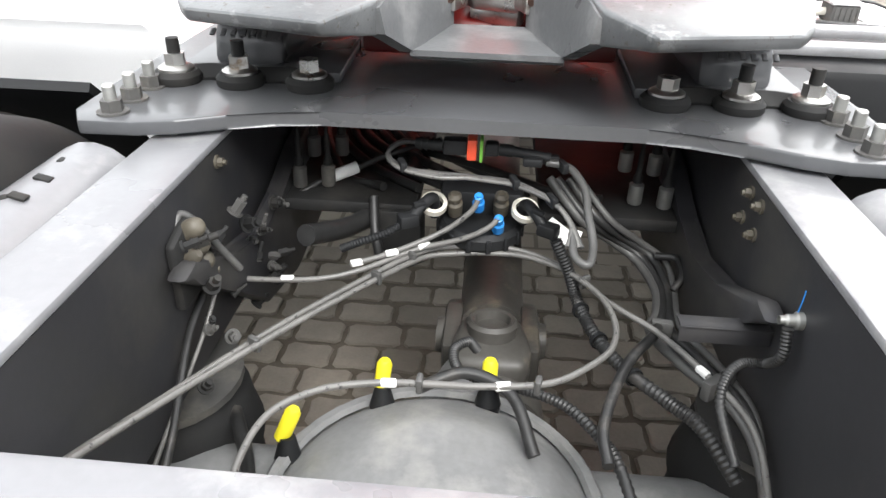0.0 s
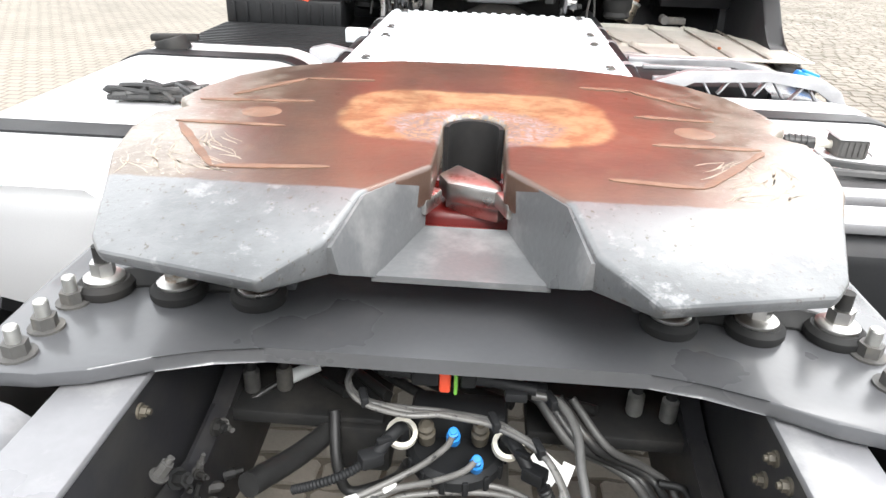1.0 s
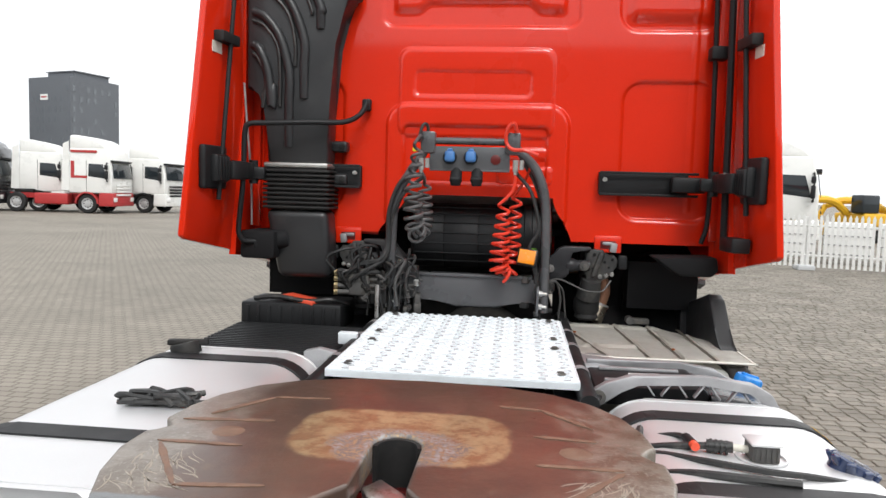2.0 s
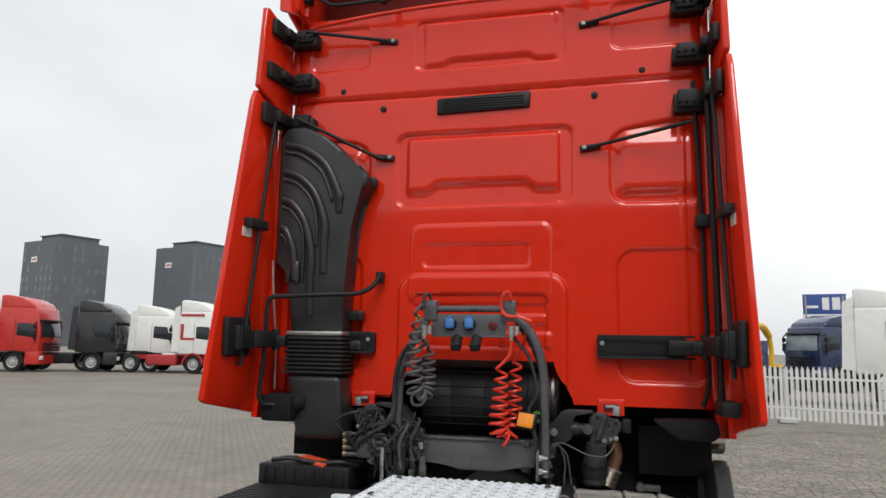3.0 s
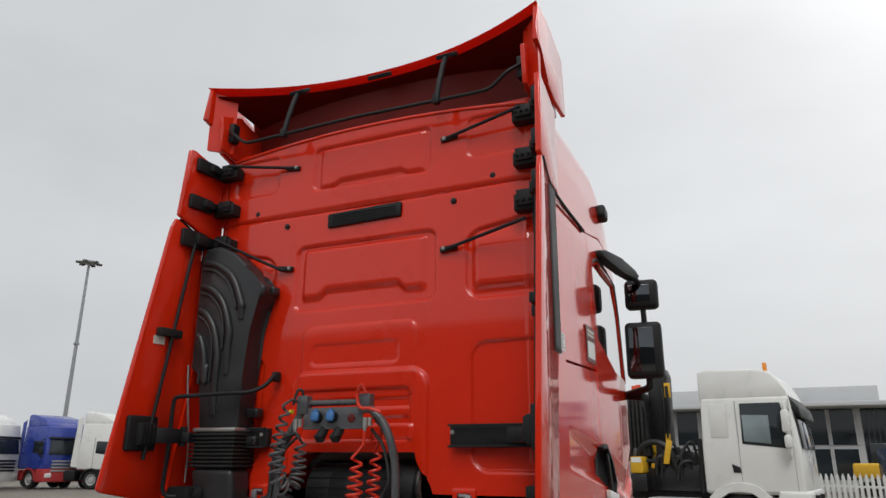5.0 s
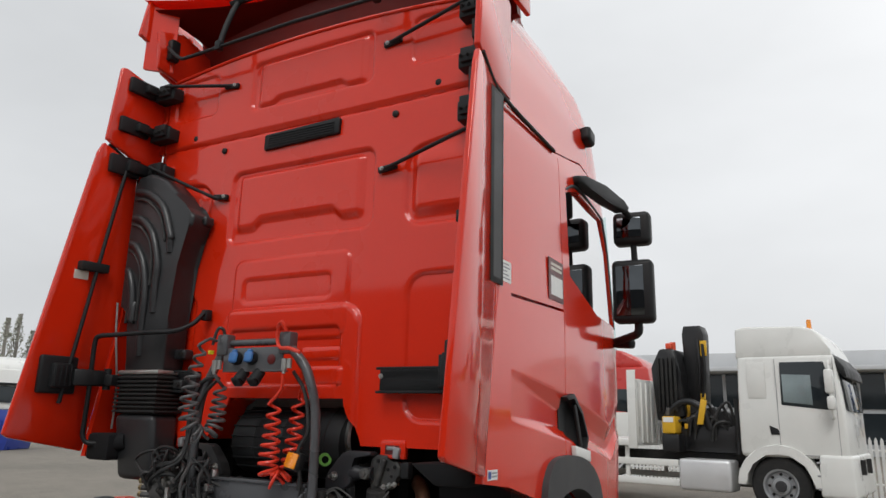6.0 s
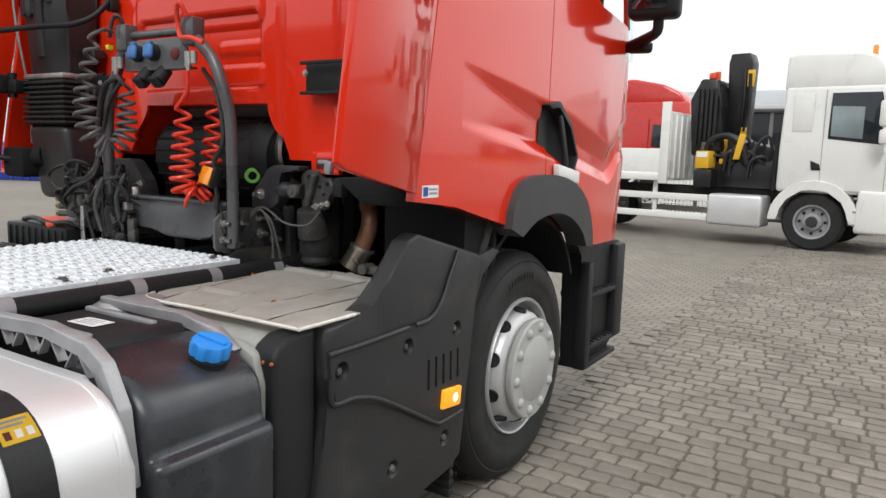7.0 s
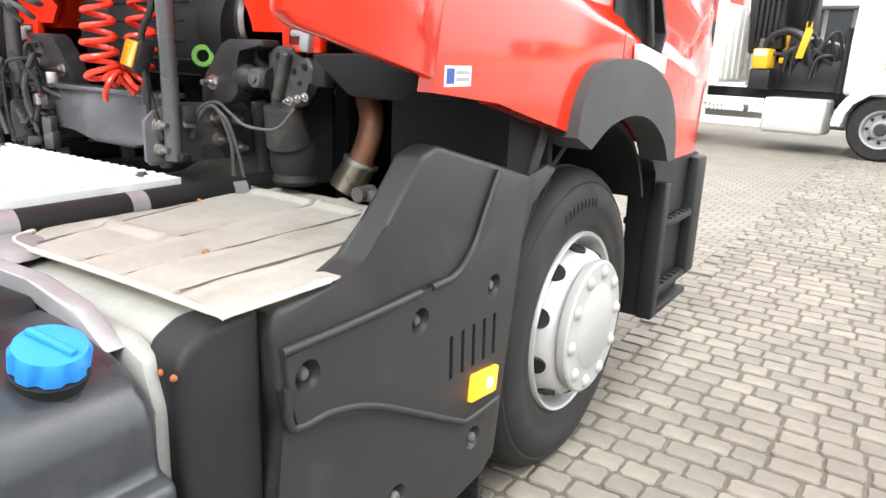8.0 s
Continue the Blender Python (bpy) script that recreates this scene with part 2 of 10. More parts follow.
white_paint = material("white_truck_paint", (0.74, 0.74, 0.71), 0.32, vary=0.04, scale=2.0, coat=0.3)
navy_paint = material("navy_truck_paint", (0.02, 0.035, 0.09), 0.3, vary=0.08, scale=2.0, coat=0.4)
blue_paint = material("blue_truck_paint", (0.02, 0.045, 0.30), 0.3, vary=0.08, scale=2.0, coat=0.4)
black_paint = material("black_truck_paint", (0.016, 0.017, 0.02), 0.3, vary=0.1, scale=2.0, coat=0.4)
far_red = material("red_truck_paint", (0.50, 0.025, 0.018), 0.32, vary=0.06, scale=2.0, coat=0.4)
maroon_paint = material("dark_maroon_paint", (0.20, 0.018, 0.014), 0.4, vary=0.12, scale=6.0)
dull_red = material("dull_red_frame_paint", (0.40, 0.03, 0.03), 0.5, vary=0.1, scale=3.0)
crane_black = material("black_crane_paint", (0.010, 0.010, 0.011), 0.4, vary=0.2, scale=4.0)
machine_yellow = material("machine_yellow", (0.70, 0.40, 0.02), 0.45, vary=0.1, scale=4.0)
fence_white = material("white_fence_paint", (0.72, 0.72, 0.70), 0.55, vary=0.1, scale=8.0)
concrete = material("pale_cladding", (0.52, 0.53, 0.54), 0.7, vary=0.08, scale=0.6)
tower_skin = material("dark_grey_tower_cladding", (0.115, 0.125, 0.14), 0.6, vary=0.12, scale=0.15, fine=3.0)
# Pale uneven base paints a sky reflection into the glass
cab_glass = material("cab_glass_painted_sky", (0.22, 0.27, 0.28), 0.08, vary=0.35, scale=1.2, rough_vary=0.03)
hub_dark = material("dark_hub", (0.03, 0.03, 0.032), 0.5, vary=0.2)
tower_glass = material("tower_window", (0.155, 0.17, 0.185), 0.2, vary=0.2, scale=0.3)
galv_pole = material("galvanised_mast", (0.33, 0.34, 0.35), 0.5, metal=0.5, vary=0.1, scale=3.0)
# Leaf and bark lightened: distance haze is painted into both colours
leaf_mat = material("haze_paled_poplar_leaf", (0.33, 0.335, 0.27), 0.7, vary=0.3, scale=2.0, island=0.4)
bark = material("bark", (0.24, 0.225, 0.20), 0.85, vary=0.3, scale=10.0, bump=0.3)


def plate_material():
    """Fifth-wheel plate: grease-browned steel, a tan worn ring round the kingpin slot and pale scraped metal at its lips."""
    m = bpy.data.materials.new("greasy_fifth_wheel_steel")
    m.use_nodes = True
    nt = m.node_tree
    bs = nt.nodes["Principled BSDF"]
    geo = nt.nodes.new("ShaderNodeTexCoord")
    sep = nt.nodes.new("ShaderNodeSeparateXYZ")
    nt.links.new(geo.outputs["Object"], sep.inputs["Vector"])

    def noise_tex(s, d=5, r=0.6):
        n = nt.nodes.new("ShaderNodeTexNoise")
        n.inputs["Scale"].default_value, n.inputs["Detail"].default_value, n.inputs["Roughness"].default_value = s, d, r
        nt.links.new(geo.outputs["Object"], n.inputs["Vector"])
        return n.outputs["Fac"]

    def op(kind, a, b=None, c=None):
        n = nt.nodes.new("ShaderNodeMath")
        n.operation = kind
        for i, v in enumerate((a, b, c)):
            if v is None:
                continue
            if isinstance(v, (int, float)):
                n.inputs[i].default_value = v
            else:
                nt.links.new(v, n.inputs[i])
        return n.outputs["Value"]

    def step(v, lo, hi):
        n = nt.nodes.new("ShaderNodeMapRange")
        n.interpolation_type = "SMOOTHSTEP"
        n.inputs["From Min"].default_value, n.inputs["From Max"].default_value = lo, hi
        nt.links.new(v, n.inputs["Value"])
        return n.outputs["Result"]

    def blend(f, a, b):
        n = nt.nodes.new("ShaderNodeMix")
        n.data_type = "RGBA"
        nt.links.new(f, n.inputs["Factor"])
        for key, v in (("A", a), ("B", b)):
            if isinstance(v, tuple):
                n.inputs[key].default_value = (*v, 1)
            else:
                nt.links.new(v, n.inputs[key])
        return n.outputs["Result"]

    x, y = sep.outputs["X"], sep.outputs["Y"]
    big, mid, fine = noise_tex(5), noise_tex(22, 6, 0.7), noise_tex(120, 4, 0.7)
    jig = op("MULTIPLY", op("SUBTRACT", mid, 0.5), 0.09)
    grease = blend(step(big, 0.35, 0.65), (0.078, 0.048, 0.036), (0.125, 0.068, 0.047))
    grease = blend(step(mid, 0.5, 0.8), grease, (0.13, 0.082, 0.056))
    grey = blend(step(big, 0.35, 0.6), (0.088, 0.092, 0.096), (0.155, 0.16, 0.164))
    grey = blend(step(mid, 0.56, 0.66), grey, (0.20, 0.204, 0.208))
    grey = blend(step(fine, 0.60, 0.68), grey, (0.085, 0.075, 0.065))
    # grease on the flat top only; olive edge: thin grease plus painted sky sheen
    edge = op("ADD", op("ABSOLUTE", x), jig)
    front = op("ADD", y, op("MULTIPLY", jig, 0.25))
    on_top = step(front, 0.962, 0.970)
    olive = blend(step(mid, 0.42, 0.6), (0.12, 0.088, 0.062), (0.20, 0.168, 0.135))
    olive = blend(step(fine, 0.55, 0.66), olive, (0.26, 0.24, 0.215))
    side = op("ADD", edge, op("MULTIPLY", op("SUBTRACT", big, 0.5), 0.35))
    grease = blend(step(side, 0.29, 0.38), grease, olive)
    col = blend(on_top, grey, grease)
    # tan ring: rounded box round the slot
    dx = op("MAXIMUM", op("SUBTRACT", op("ABSOLUTE", x), 0.11), 0.0)
    dy = op("MAXIMUM", op("SUBTRACT", op("ABSOLUTE", op("SUBTRACT", y, 1.30)), 0.045), 0.0)
    d = op("ADD", op("SQRT", op("ADD", op("MULTIPLY", dx, dx), op("MULTIPLY", dy, dy))), op("MULTIPLY", jig, 0.2))
    ring = op("MULTIPLY", op("SUBTRACT", 1.0, step(d, 0.085, 0.105)), on_top)
    tan = blend(step(mid, 0.4, 0.62), (0.34, 0.235, 0.13), (0.22, 0.115, 0.06))
    col = blend(ring, col, tan)
    ex = op("MULTIPLY", x, 0.75)
    ey = op("SUBTRACT", y, 1.235)
    ds = op("ADD", op("SQRT", op("ADD", op("MULTIPLY", ex, ex), op("MULTIPLY", ey, ey))), op("MULTIPLY", jig, 0.9))
    scrape = op("MULTIPLY", op("SUBTRACT", 1.0, step(ds, 0.085, 0.105)), step(fine, 0.40, 0.55))
    col = blend(scrape, col, blend(step(mid, 0.45, 0.6), (0.15, 0.14, 0.135), (0.30, 0.29, 0.285)))
    nt.links.new(col, bs.inputs["Base Color"])
    nt.links.new(op("MULTIPLY_ADD", mid, 0.25, 0.20), bs.inputs["Roughness"])
    bs.inputs["Coat Weight"].default_value, bs.inputs["Coat Roughness"].default_value = 0.30, 0.25
    bs.inputs["Metallic"].default_value = 0.15
    b = nt.nodes.new("ShaderNodeBump")
    b.inputs["Strength"].default_value, b.inputs["Distance"].default_value = 0.35, 0.003
    nt.links.new(op("ADD", mid, op("MULTIPLY", fine, 0.4)), b.inputs["Height"])
    nt.links.new(b.outputs["Normal"], bs.inputs["Normal"])
    return m


plate_steel = plate_material()
smear_grease = material("wiped_pale_grease", (0.30, 0.26, 0.21), 0.45, vary=0.25, scale=40.0)
groove_grease = material("pale_dried_grease", (0.165, 0.095, 0.063), 0.5, vary=0.3, scale=40.0, bump=0.4, fine=200.0)
ramp_paint = material("chipped_grey_ramp_paint", (0.12, 0.124, 0.128), 0.36, metal=0.1, vary=0.18, scale=9.0, bump=0.2, fine=140.0, spots=(0.22, 0.22, 0.22), spot_scale=9.0, spot_edge=(0.5, 0.68))
paver_mat = material("concrete_paver", (0.208, 0.187, 0.157), 0.85, vary=0.22, scale=9.0, bump=0.45, fine=120.0, random_vary=0.16, spots=(0.115, 0.100, 0.080), spot_scale=1.1, spot_edge=(0.46, 0.74), world_spots=True)
paver_rest = material("concrete_paver_field", (0.208, 0.187, 0.157), 0.85, vary=0.22, scale=9.0, bump=0.45, fine=120.0, island=0.16, spots=(0.115, 0.100, 0.080), spot_scale=1.1, spot_edge=(0.46, 0.74), world_spots=True)
joint_sand = material("dark_joint_sand", (0.105, 0.091, 0.070), 0.95, vary=0.35, scale=14.0, bump=0.4, fine=150.0, spots=(0.15, 0.13, 0.10), spot_scale=2.0, world_spots=True)


unseen_wall_dark = material("dull_dark_reflection_wall", (0.10, 0.10, 0.105), 0.7, vary=0.15, scale=0.8, bump=0.2, fine=12.0)


# ---- building helpers ----
def part(name, bm, mat, parent=None, label="", smooth=38):
    """Links a bmesh as one mesh object, under a thing or a part."""
    bmesh.ops.recalc_face_normals(bm, faces=bm.faces[:])
    me = bpy.data.meshes.new(name)
    bm.to_mesh(me)
    bm.free()
    me.materials.append(mat)
    if smooth:
        me.polygons.foreach_set("use_smooth", [True] * len(me.polygons))
        me.set_sharp_from_angle(angle=radians(smooth))
    ob = new(name, me)
    if parent is not None:
        ob.parent = parent
    if label:
        tagged(ob, label)
    return ob


def thing(name, label, category, at=(0, 0, 0), turn=0.0, group="", kind=""):
    """An Empty at the base of a thing that parents its parts."""
    ob = new(name)
    ob.empty_display_size = 0.2
    ob.matrix_basis = pose(*at, 0, 0, turn)
    return tagged(ob, label, category, group, kind)


def B():
    return bmesh.new()


def bevel(bm, geom, r, seg=2):
    if r > 0:
        bmesh.ops.bevel(bm, geom=geom, offset=r, segments=seg, profile=0.5, affect="EDGES", clamp_overlap=True)


def box(bm, x0, x1, y0, y1, z0, z1, r=0.0, seg=2, m=None):
    v = bmesh.ops.create_cube(bm, size=1.0, matrix=Matrix.Translation(((x0 + x1) / 2, (y0 + y1) / 2, (z0 + z1) / 2)) @ Matrix.Diagonal((x1 - x0, y1 - y0, z1 - z0, 1)))["verts"]
    if m is not None:
        bmesh.ops.transform(bm, matrix=m, verts=v)
    if r:
        bevel(bm, list({e for q in v for e in q.link_edges}), r, seg)
    return bm


def obox(bm, centre, size, r=0.0, rx=0, ry=0, rz=0, seg=2):
    """A box of a size round a centre, turned by degrees."""
    return box(bm, -size[0] / 2, size[0] / 2, -size[1] / 2, size[1] / 2, -size[2] / 2, size[2] / 2, r, seg, pose(*centre, rx, ry, rz))


def prism(bm, pts, axis, a, b, r=0.0, seg=2):
    """A flat outline in the two other axes, drawn out along an axis from a to b."""
    put = {"x": lambda u, v, w: (w, u, v), "y": lambda u, v, w: (u, w, v), "z": lambda u, v, w: (u, v, w)}[axis]
    lo = [bm.verts.new(put(u, v, a)) for u, v in pts]
    hi = [bm.verts.new(put(u, v, b)) for u, v in pts]
    n = len(pts)
    faces = [bm.faces.new(lo), bm.faces.new(hi[::-1])]
    for i in range(n):
        faces.append(bm.faces.new((lo[i], hi[i], hi[(i + 1) % n], lo[(i + 1) % n])))
    if r:
        bevel(bm, list({e for f in faces for e in f.edges}), r, seg)
    return bm


def frame_of(d):
    d = Vector(d).normalized()
    u = d.orthogonal().normalized()
    return u, d.cross(u)


def cyl(bm, p0, p1, r0, r1=None, seg=16):
    r1 = r0 if r1 is None else r1
    p0, p1 = Vector(p0), Vector(p1)
    u, v = frame_of(p1 - p0)
    rings = []
    for p, r in ((p0, r0), (p1, r1)):
        rings.append([bm.verts.new(p + u * (r * math.cos(2 * math.pi * i / seg)) + v * (r * math.sin(2 * math.pi * i / seg))) for i in range(seg)])
    for i in range(seg):
        j = (i + 1) % seg
        bm.faces.new((rings[0][i], rings[0][j], rings[1][j], rings[1][i]))
    bm.faces.new(rings[0][::-1])
    bm.faces.new(rings[1])
    return bm


def lathe(bm, profile, origin, axis, seg=32, close=False):
    """Turns (radius, distance along the axis) pairs round an axis."""
    origin, axis = Vector(origin), Vector(axis).normalized()
    u, v = frame_of(axis)
    rings = []
    for r, h in profile:
        if r < 1e-6:
            rings.append([bm.verts.new(origin + axis * h)])
        else:
            rings.append([bm.verts.new(origin + axis * h + u * (r * math.cos(2 * math.pi * i / seg)) + v * (r * math.sin(2 * math.pi * i / seg))) for i in range(seg)])
    pairs = list(zip(rings, rings[1:]))
    if close:
        pairs.append((rings[-1], rings[0]))
    for a, b in pairs:
        for i in range(seg):
            j = (i + 1) % seg
            q = [a[i % len(a)], a[j % len(a)], b[j % len(b)], b[i % len(b)]]
            q = [w for k, w in enumerate(q) if w not in q[:k]]
            if len(q) > 2:
                bm.faces.new(q)
    return bm


def curve(pts, n=8):
    """Catmull-Rom through the points."""
    p = [Vector(q) for q in pts]
    p = [p[0] * 2 - p[1]] + p + [p[-1] * 2 - p[-2]]
    out = []
    for i in range(1, len(p) - 2):
        a, b, c, d = p[i - 1:i + 3]
        for k in range(n):
            t = k / n
            out.append(0.5 * (2 * b + (c - a) * t + (2 * a - 5 * b + 4 * c - d) * t * t + (3 * b - a - 3 * c + d) * t ** 3))
    out.append(p[-2])
    return out


def tube(bm, pts, r, seg=8, n=8, ribs=0.0, flat=1.0):
    """A round tube along a smooth path; ribs: depth of a conduit's rings."""
    path = curve(pts, n) if n else [Vector(q) for q in pts]
    u = None
    rings = []
    for i, p in enumerate(path):
        d = (path[min(i + 1, len(path) - 1)] - path[max(i - 1, 0)]).normalized()
        u = d.orthogonal().normalized() if u is None else (u - d * u.dot(d)).normalized()
        v = d.cross(u)
        rr = r - (ribs if ribs and i % 2 else 0)
        rings.append([bm.verts.new(p + u * (rr * math.cos(2 * math.pi * k / seg)) + v * (rr * flat * math.sin(2 * math.pi * k / seg))) for k in range(seg)])
    for a, b in zip(rings, rings[1:]):
        for k in range(seg):
            j = (k + 1) % seg
            bm.faces.new((a[k], a[j], b[j], b[k]))
    bm.faces.new(rings[0][::-1])
    bm.faces.new(rings[-1])
    return bm


def bolt(bm, at, axis, r=0.014, h=0.012, stem=0.0, washer=True, stem_r=None):
    """A hexagon nut or bolt head with a washer, and a stud end."""
    at, axis = Vector(at), Vector(axis).normalized()
    base = at
    if washer:
        cyl(bm, at, at + axis * 0.003, r * 1.45, seg=16)
        base = at + axis * 0.003
    cyl(bm, base, base + axis * h, r, seg=6)
    if stem:
        cyl(bm, base + axis * h, base + axis * (h + stem), stem_r or r * 0.55, seg=10)
    return bm


def mirrored(bm):
    """Adds the mirror image in x."""
    g = bmesh.ops.duplicate(bm, geom=bm.verts[:] + bm.edges[:] + bm.faces[:])["geom"]
    for v in g:
        if isinstance(v, bmesh.types.BMVert):
            v.co.x = -v.co.x
    bmesh.ops.reverse_faces(bm, faces=[f for f in g if isinstance(f, bmesh.types.BMFace)])
    return bm


def carve(ob, cutter_bm):
    """Cuts a closed shape out of a mesh for good."""
    bmesh.ops.recalc_face_normals(cutter_bm, faces=cutter_bm.faces[:])
    me = bpy.data.meshes.new("cutter")
    cutter_bm.to_mesh(me)
    cutter_bm.free()
    cut = new("cutter", me)
    mod = ob.modifiers.new("cut", "BOOLEAN")
    mod.object, mod.operation, mod.solver = cut, "DIFFERENCE", "EXACT"
    bpy.context.view_layer.update()
    fresh = bpy.data.meshes.new_from_object(ob.evaluated_get(bpy.context.evaluated_depsgraph_get()))
    ob.modifiers.remove(mod)
    if len(fresh.polygons) < 0.5 * len(ob.data.polygons):
        print("cut failed", ob.name)
        bpy.data.objects.remove(cut)
        return
    old = ob.data
    ob.data = fresh
    bpy.data.meshes.remove(old)
    bpy.data.objects.remove(cut)
    bpy.data.meshes.remove(me)


def ease(v, lo, hi):
    t = min(1.0, max(0.0, (v - lo) / (hi - lo)))
    return t * t * (3 - 2 * t)


# ---- ground ----
def ground_z(x, y):
    """The yard lies level."""
    return 0.0


def make_ground():
    bm = B()
    xs = [-900, -400, -150, -80, -50, -30, -15, -8, -4, 0, 4, 8, 15, 30, 50, 80, 150, 400, 900]
    ys = [-900, -300, -80, -20, -5, 0, 4.4, 8, 12, 20, 30, 45, 60, 80, 120, 250, 500, 1200]
    g = [[bm.verts.new((x, y, ground_z(x, y) - 0.009)) for x in xs] for y in ys]
    for a, b in zip(g, g[1:]):
        for i in range(len(xs) - 1):
            bm.faces.new((a[i], a[i + 1], b[i + 1], b[i]))
    m = bpy.data.materials.new("paved_yard")
    m.use_nodes = True
    nt = m.node_tree
    bs = nt.nodes["Principled BSDF"]
    tc = nt.nodes.new("ShaderNodeTexCoord")
    br = nt.nodes.new("ShaderNodeTexBrick")
    br.inputs["Scale"].default_value = 1.0
    br.inputs["Brick Width"].default_value, br.inputs["Row Height"].default_value, br.inputs["Mortar Size"].default_value = 0.14, 0.115, 0.0085
    br.inputs["Color1"].default_value, br.inputs["Color2"].default_value = (0.248, 0.223, 0.186, 1), (0.225, 0.201, 0.167, 1)
    br.inputs["Mortar"].default_value = (0.125, 0.109, 0.087, 1)
    nt.links.new(tc.outputs["Object"], br.inputs["Vector"])
    n1 = nt.nodes.new("ShaderNodeTexNoise")
    n1.inputs["Scale"].default_value, n1.inputs["Detail"].default_value = 0.25, 8
    n2 = nt.nodes.new("ShaderNodeTexNoise")
    n2.inputs["Scale"].default_value, n2.inputs["Detail"].default_value = 2.4, 8
    for n in (n1, n2):
        nt.links.new(tc.outputs["Object"], n.inputs["Vector"])
    mr = nt.nodes.new("ShaderNodeMapRange")
    mr.inputs["From Min"].default_value, mr.inputs["From Max"].default_value = 0.35, 0.7
    mr.inputs["To Min"].default_value, mr.inputs["To Max"].default_value = 1.12, 0.72
    ad = nt.nodes.new("ShaderNodeMath")
    ad.operation = "MULTIPLY_ADD"
    ad.inputs[1].default_value = 0.4
    sb = nt.nodes.new("ShaderNodeMath")
    sb.operation = "MULTIPLY"
    sb.inputs[1].default_value = 0.7
    nt.links.new(n1.outputs["Fac"], sb.inputs[0])
    nt.links.new(n2.outputs["Fac"], ad.inputs[0])
    nt.links.new(sb.outputs["Value"], ad.inputs[2])
    nt.links.new(ad.outputs["Value"], mr.inputs["Value"])
    vm = nt.nodes.new("ShaderNodeVectorMath")
    vm.operation = "SCALE"
    nt.links.new(br.outputs["Color"], vm.inputs[0])
    nt.links.new(mr.outputs["Result"], vm.inputs["Scale"])
    nt.links.new(vm.outputs["Vector"], bs.inputs["Base Color"])
    bs.inputs["Roughness"].default_value = 0.8
    bp = nt.nodes.new("ShaderNodeBump")
    bp.inputs["Strength"].default_value, bp.inputs["Distance"].default_value, bp.invert = 0.25, 0.004, True
    nt.links.new(br.outputs["Fac"], bp.inputs["Height"])
    nt.links.new(bp.outputs["Normal"], bs.inputs["Normal"])
    return tagged(part("ground", bm, m, smooth=0), "grey-brown block-paved truck yard, dusty and stained", "ground", kind="structure")


ground = make_ground()

def unseen_rear_wall():
    """Unseen dark wall added behind the camera to darken what the paint reflects."""
    bm = B()
    box(bm, -24.0, 24.0, -15.3, -15.0, 0.0, 6.2)
    tagged(part("wall_south", bm, unseen_wall_dark, smooth=0), "unseen dark wall added to darken reflections", "wall", kind="structure")


unseen_rear_wall()

# ================= the red tractor unit =================
truck = thing("tractor_truck", "red sleeper-cab tractor truck standing on the paved yard", "truck")


# ---- chassis frame ----
def chassis():
    for s in (-1, 1):
        bm = B()
        prism(bm, [(s * 0.352, 0.68), (s * 0.352, 0.938), (s * 0.436, 0.938), (s * 0.436, 0.930), (s * 0.360, 0.930), (s * 0.360, 0.688), (s * 0.436, 0.688), (s * 0.436, 0.68)], "y", -0.35, 5.4)
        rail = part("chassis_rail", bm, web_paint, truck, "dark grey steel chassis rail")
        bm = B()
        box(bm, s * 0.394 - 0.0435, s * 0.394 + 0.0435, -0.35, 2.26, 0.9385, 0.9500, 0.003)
        part("top_flange", bm, rail_top_paint, rail, "lighter glossy grey flange, worn in spots")
        # rolled side member beside the rail; dark dots stand in for its shaded holes
        bm = B()
        tube(bm, [(s * 0.515, -0.35, 0.86), (s * 0.515, 0.3, 0.872), (s * 0.515, 0.62, 0.875), (s * 0.50, 0.80, 0.885)], 0.068, 18, 4)
        side = part("side_member", bm, rail_top_paint, truck, "rounded grey side member with punched holes")
        for y in (0.50, 0.57, 0.65, 0.73):
            bm = B()
            bmesh.ops.create_uvsphere(bm, u_segments=14, v_segments=8, radius=0.5, matrix=Matrix.Translation((s * 0.523, y, 0.938)) @ Matrix.Diagonal((0.026, 0.024, 0.012, 1)))
            part("punched_hole", bm, dusty_black, side)
        # bolt heads on the inside of the web
        for y, z in ((0.83, 0.92), (0.79, 0.92), (0.84, 0.88), (0.79, 0.88)) if s > 0 else ((0.83, 0.92),):
            bm = B()
            bolt(bm, (s * 0.352, y, z), (-s, 0, 0), 0.0065, 0.007, 0.004)
            part("web_bolt", bm, fitting_brown, rail)
    bm = B()
    box(bm, -0.352, 0.352, 0.235, 0.285, 0.80, 0.955, 0.010)
    part("rear_crossmember", bm, rail_top_paint, truck, "pale worn grey crossmember")
    bm = B()
    box(bm, -0.352, 0.352, 1.56, 1.68, 0.70, 0.90, 0.02)
    part("middle_crossmember", bm, dusty_black, truck)
    bm = B()
    box(bm, -0.352, 0.352, 3.0, 3.10, 0.70, 0.92, 0.02)
    part("front_crossmember", bm, dusty_black, truck)


chassis()


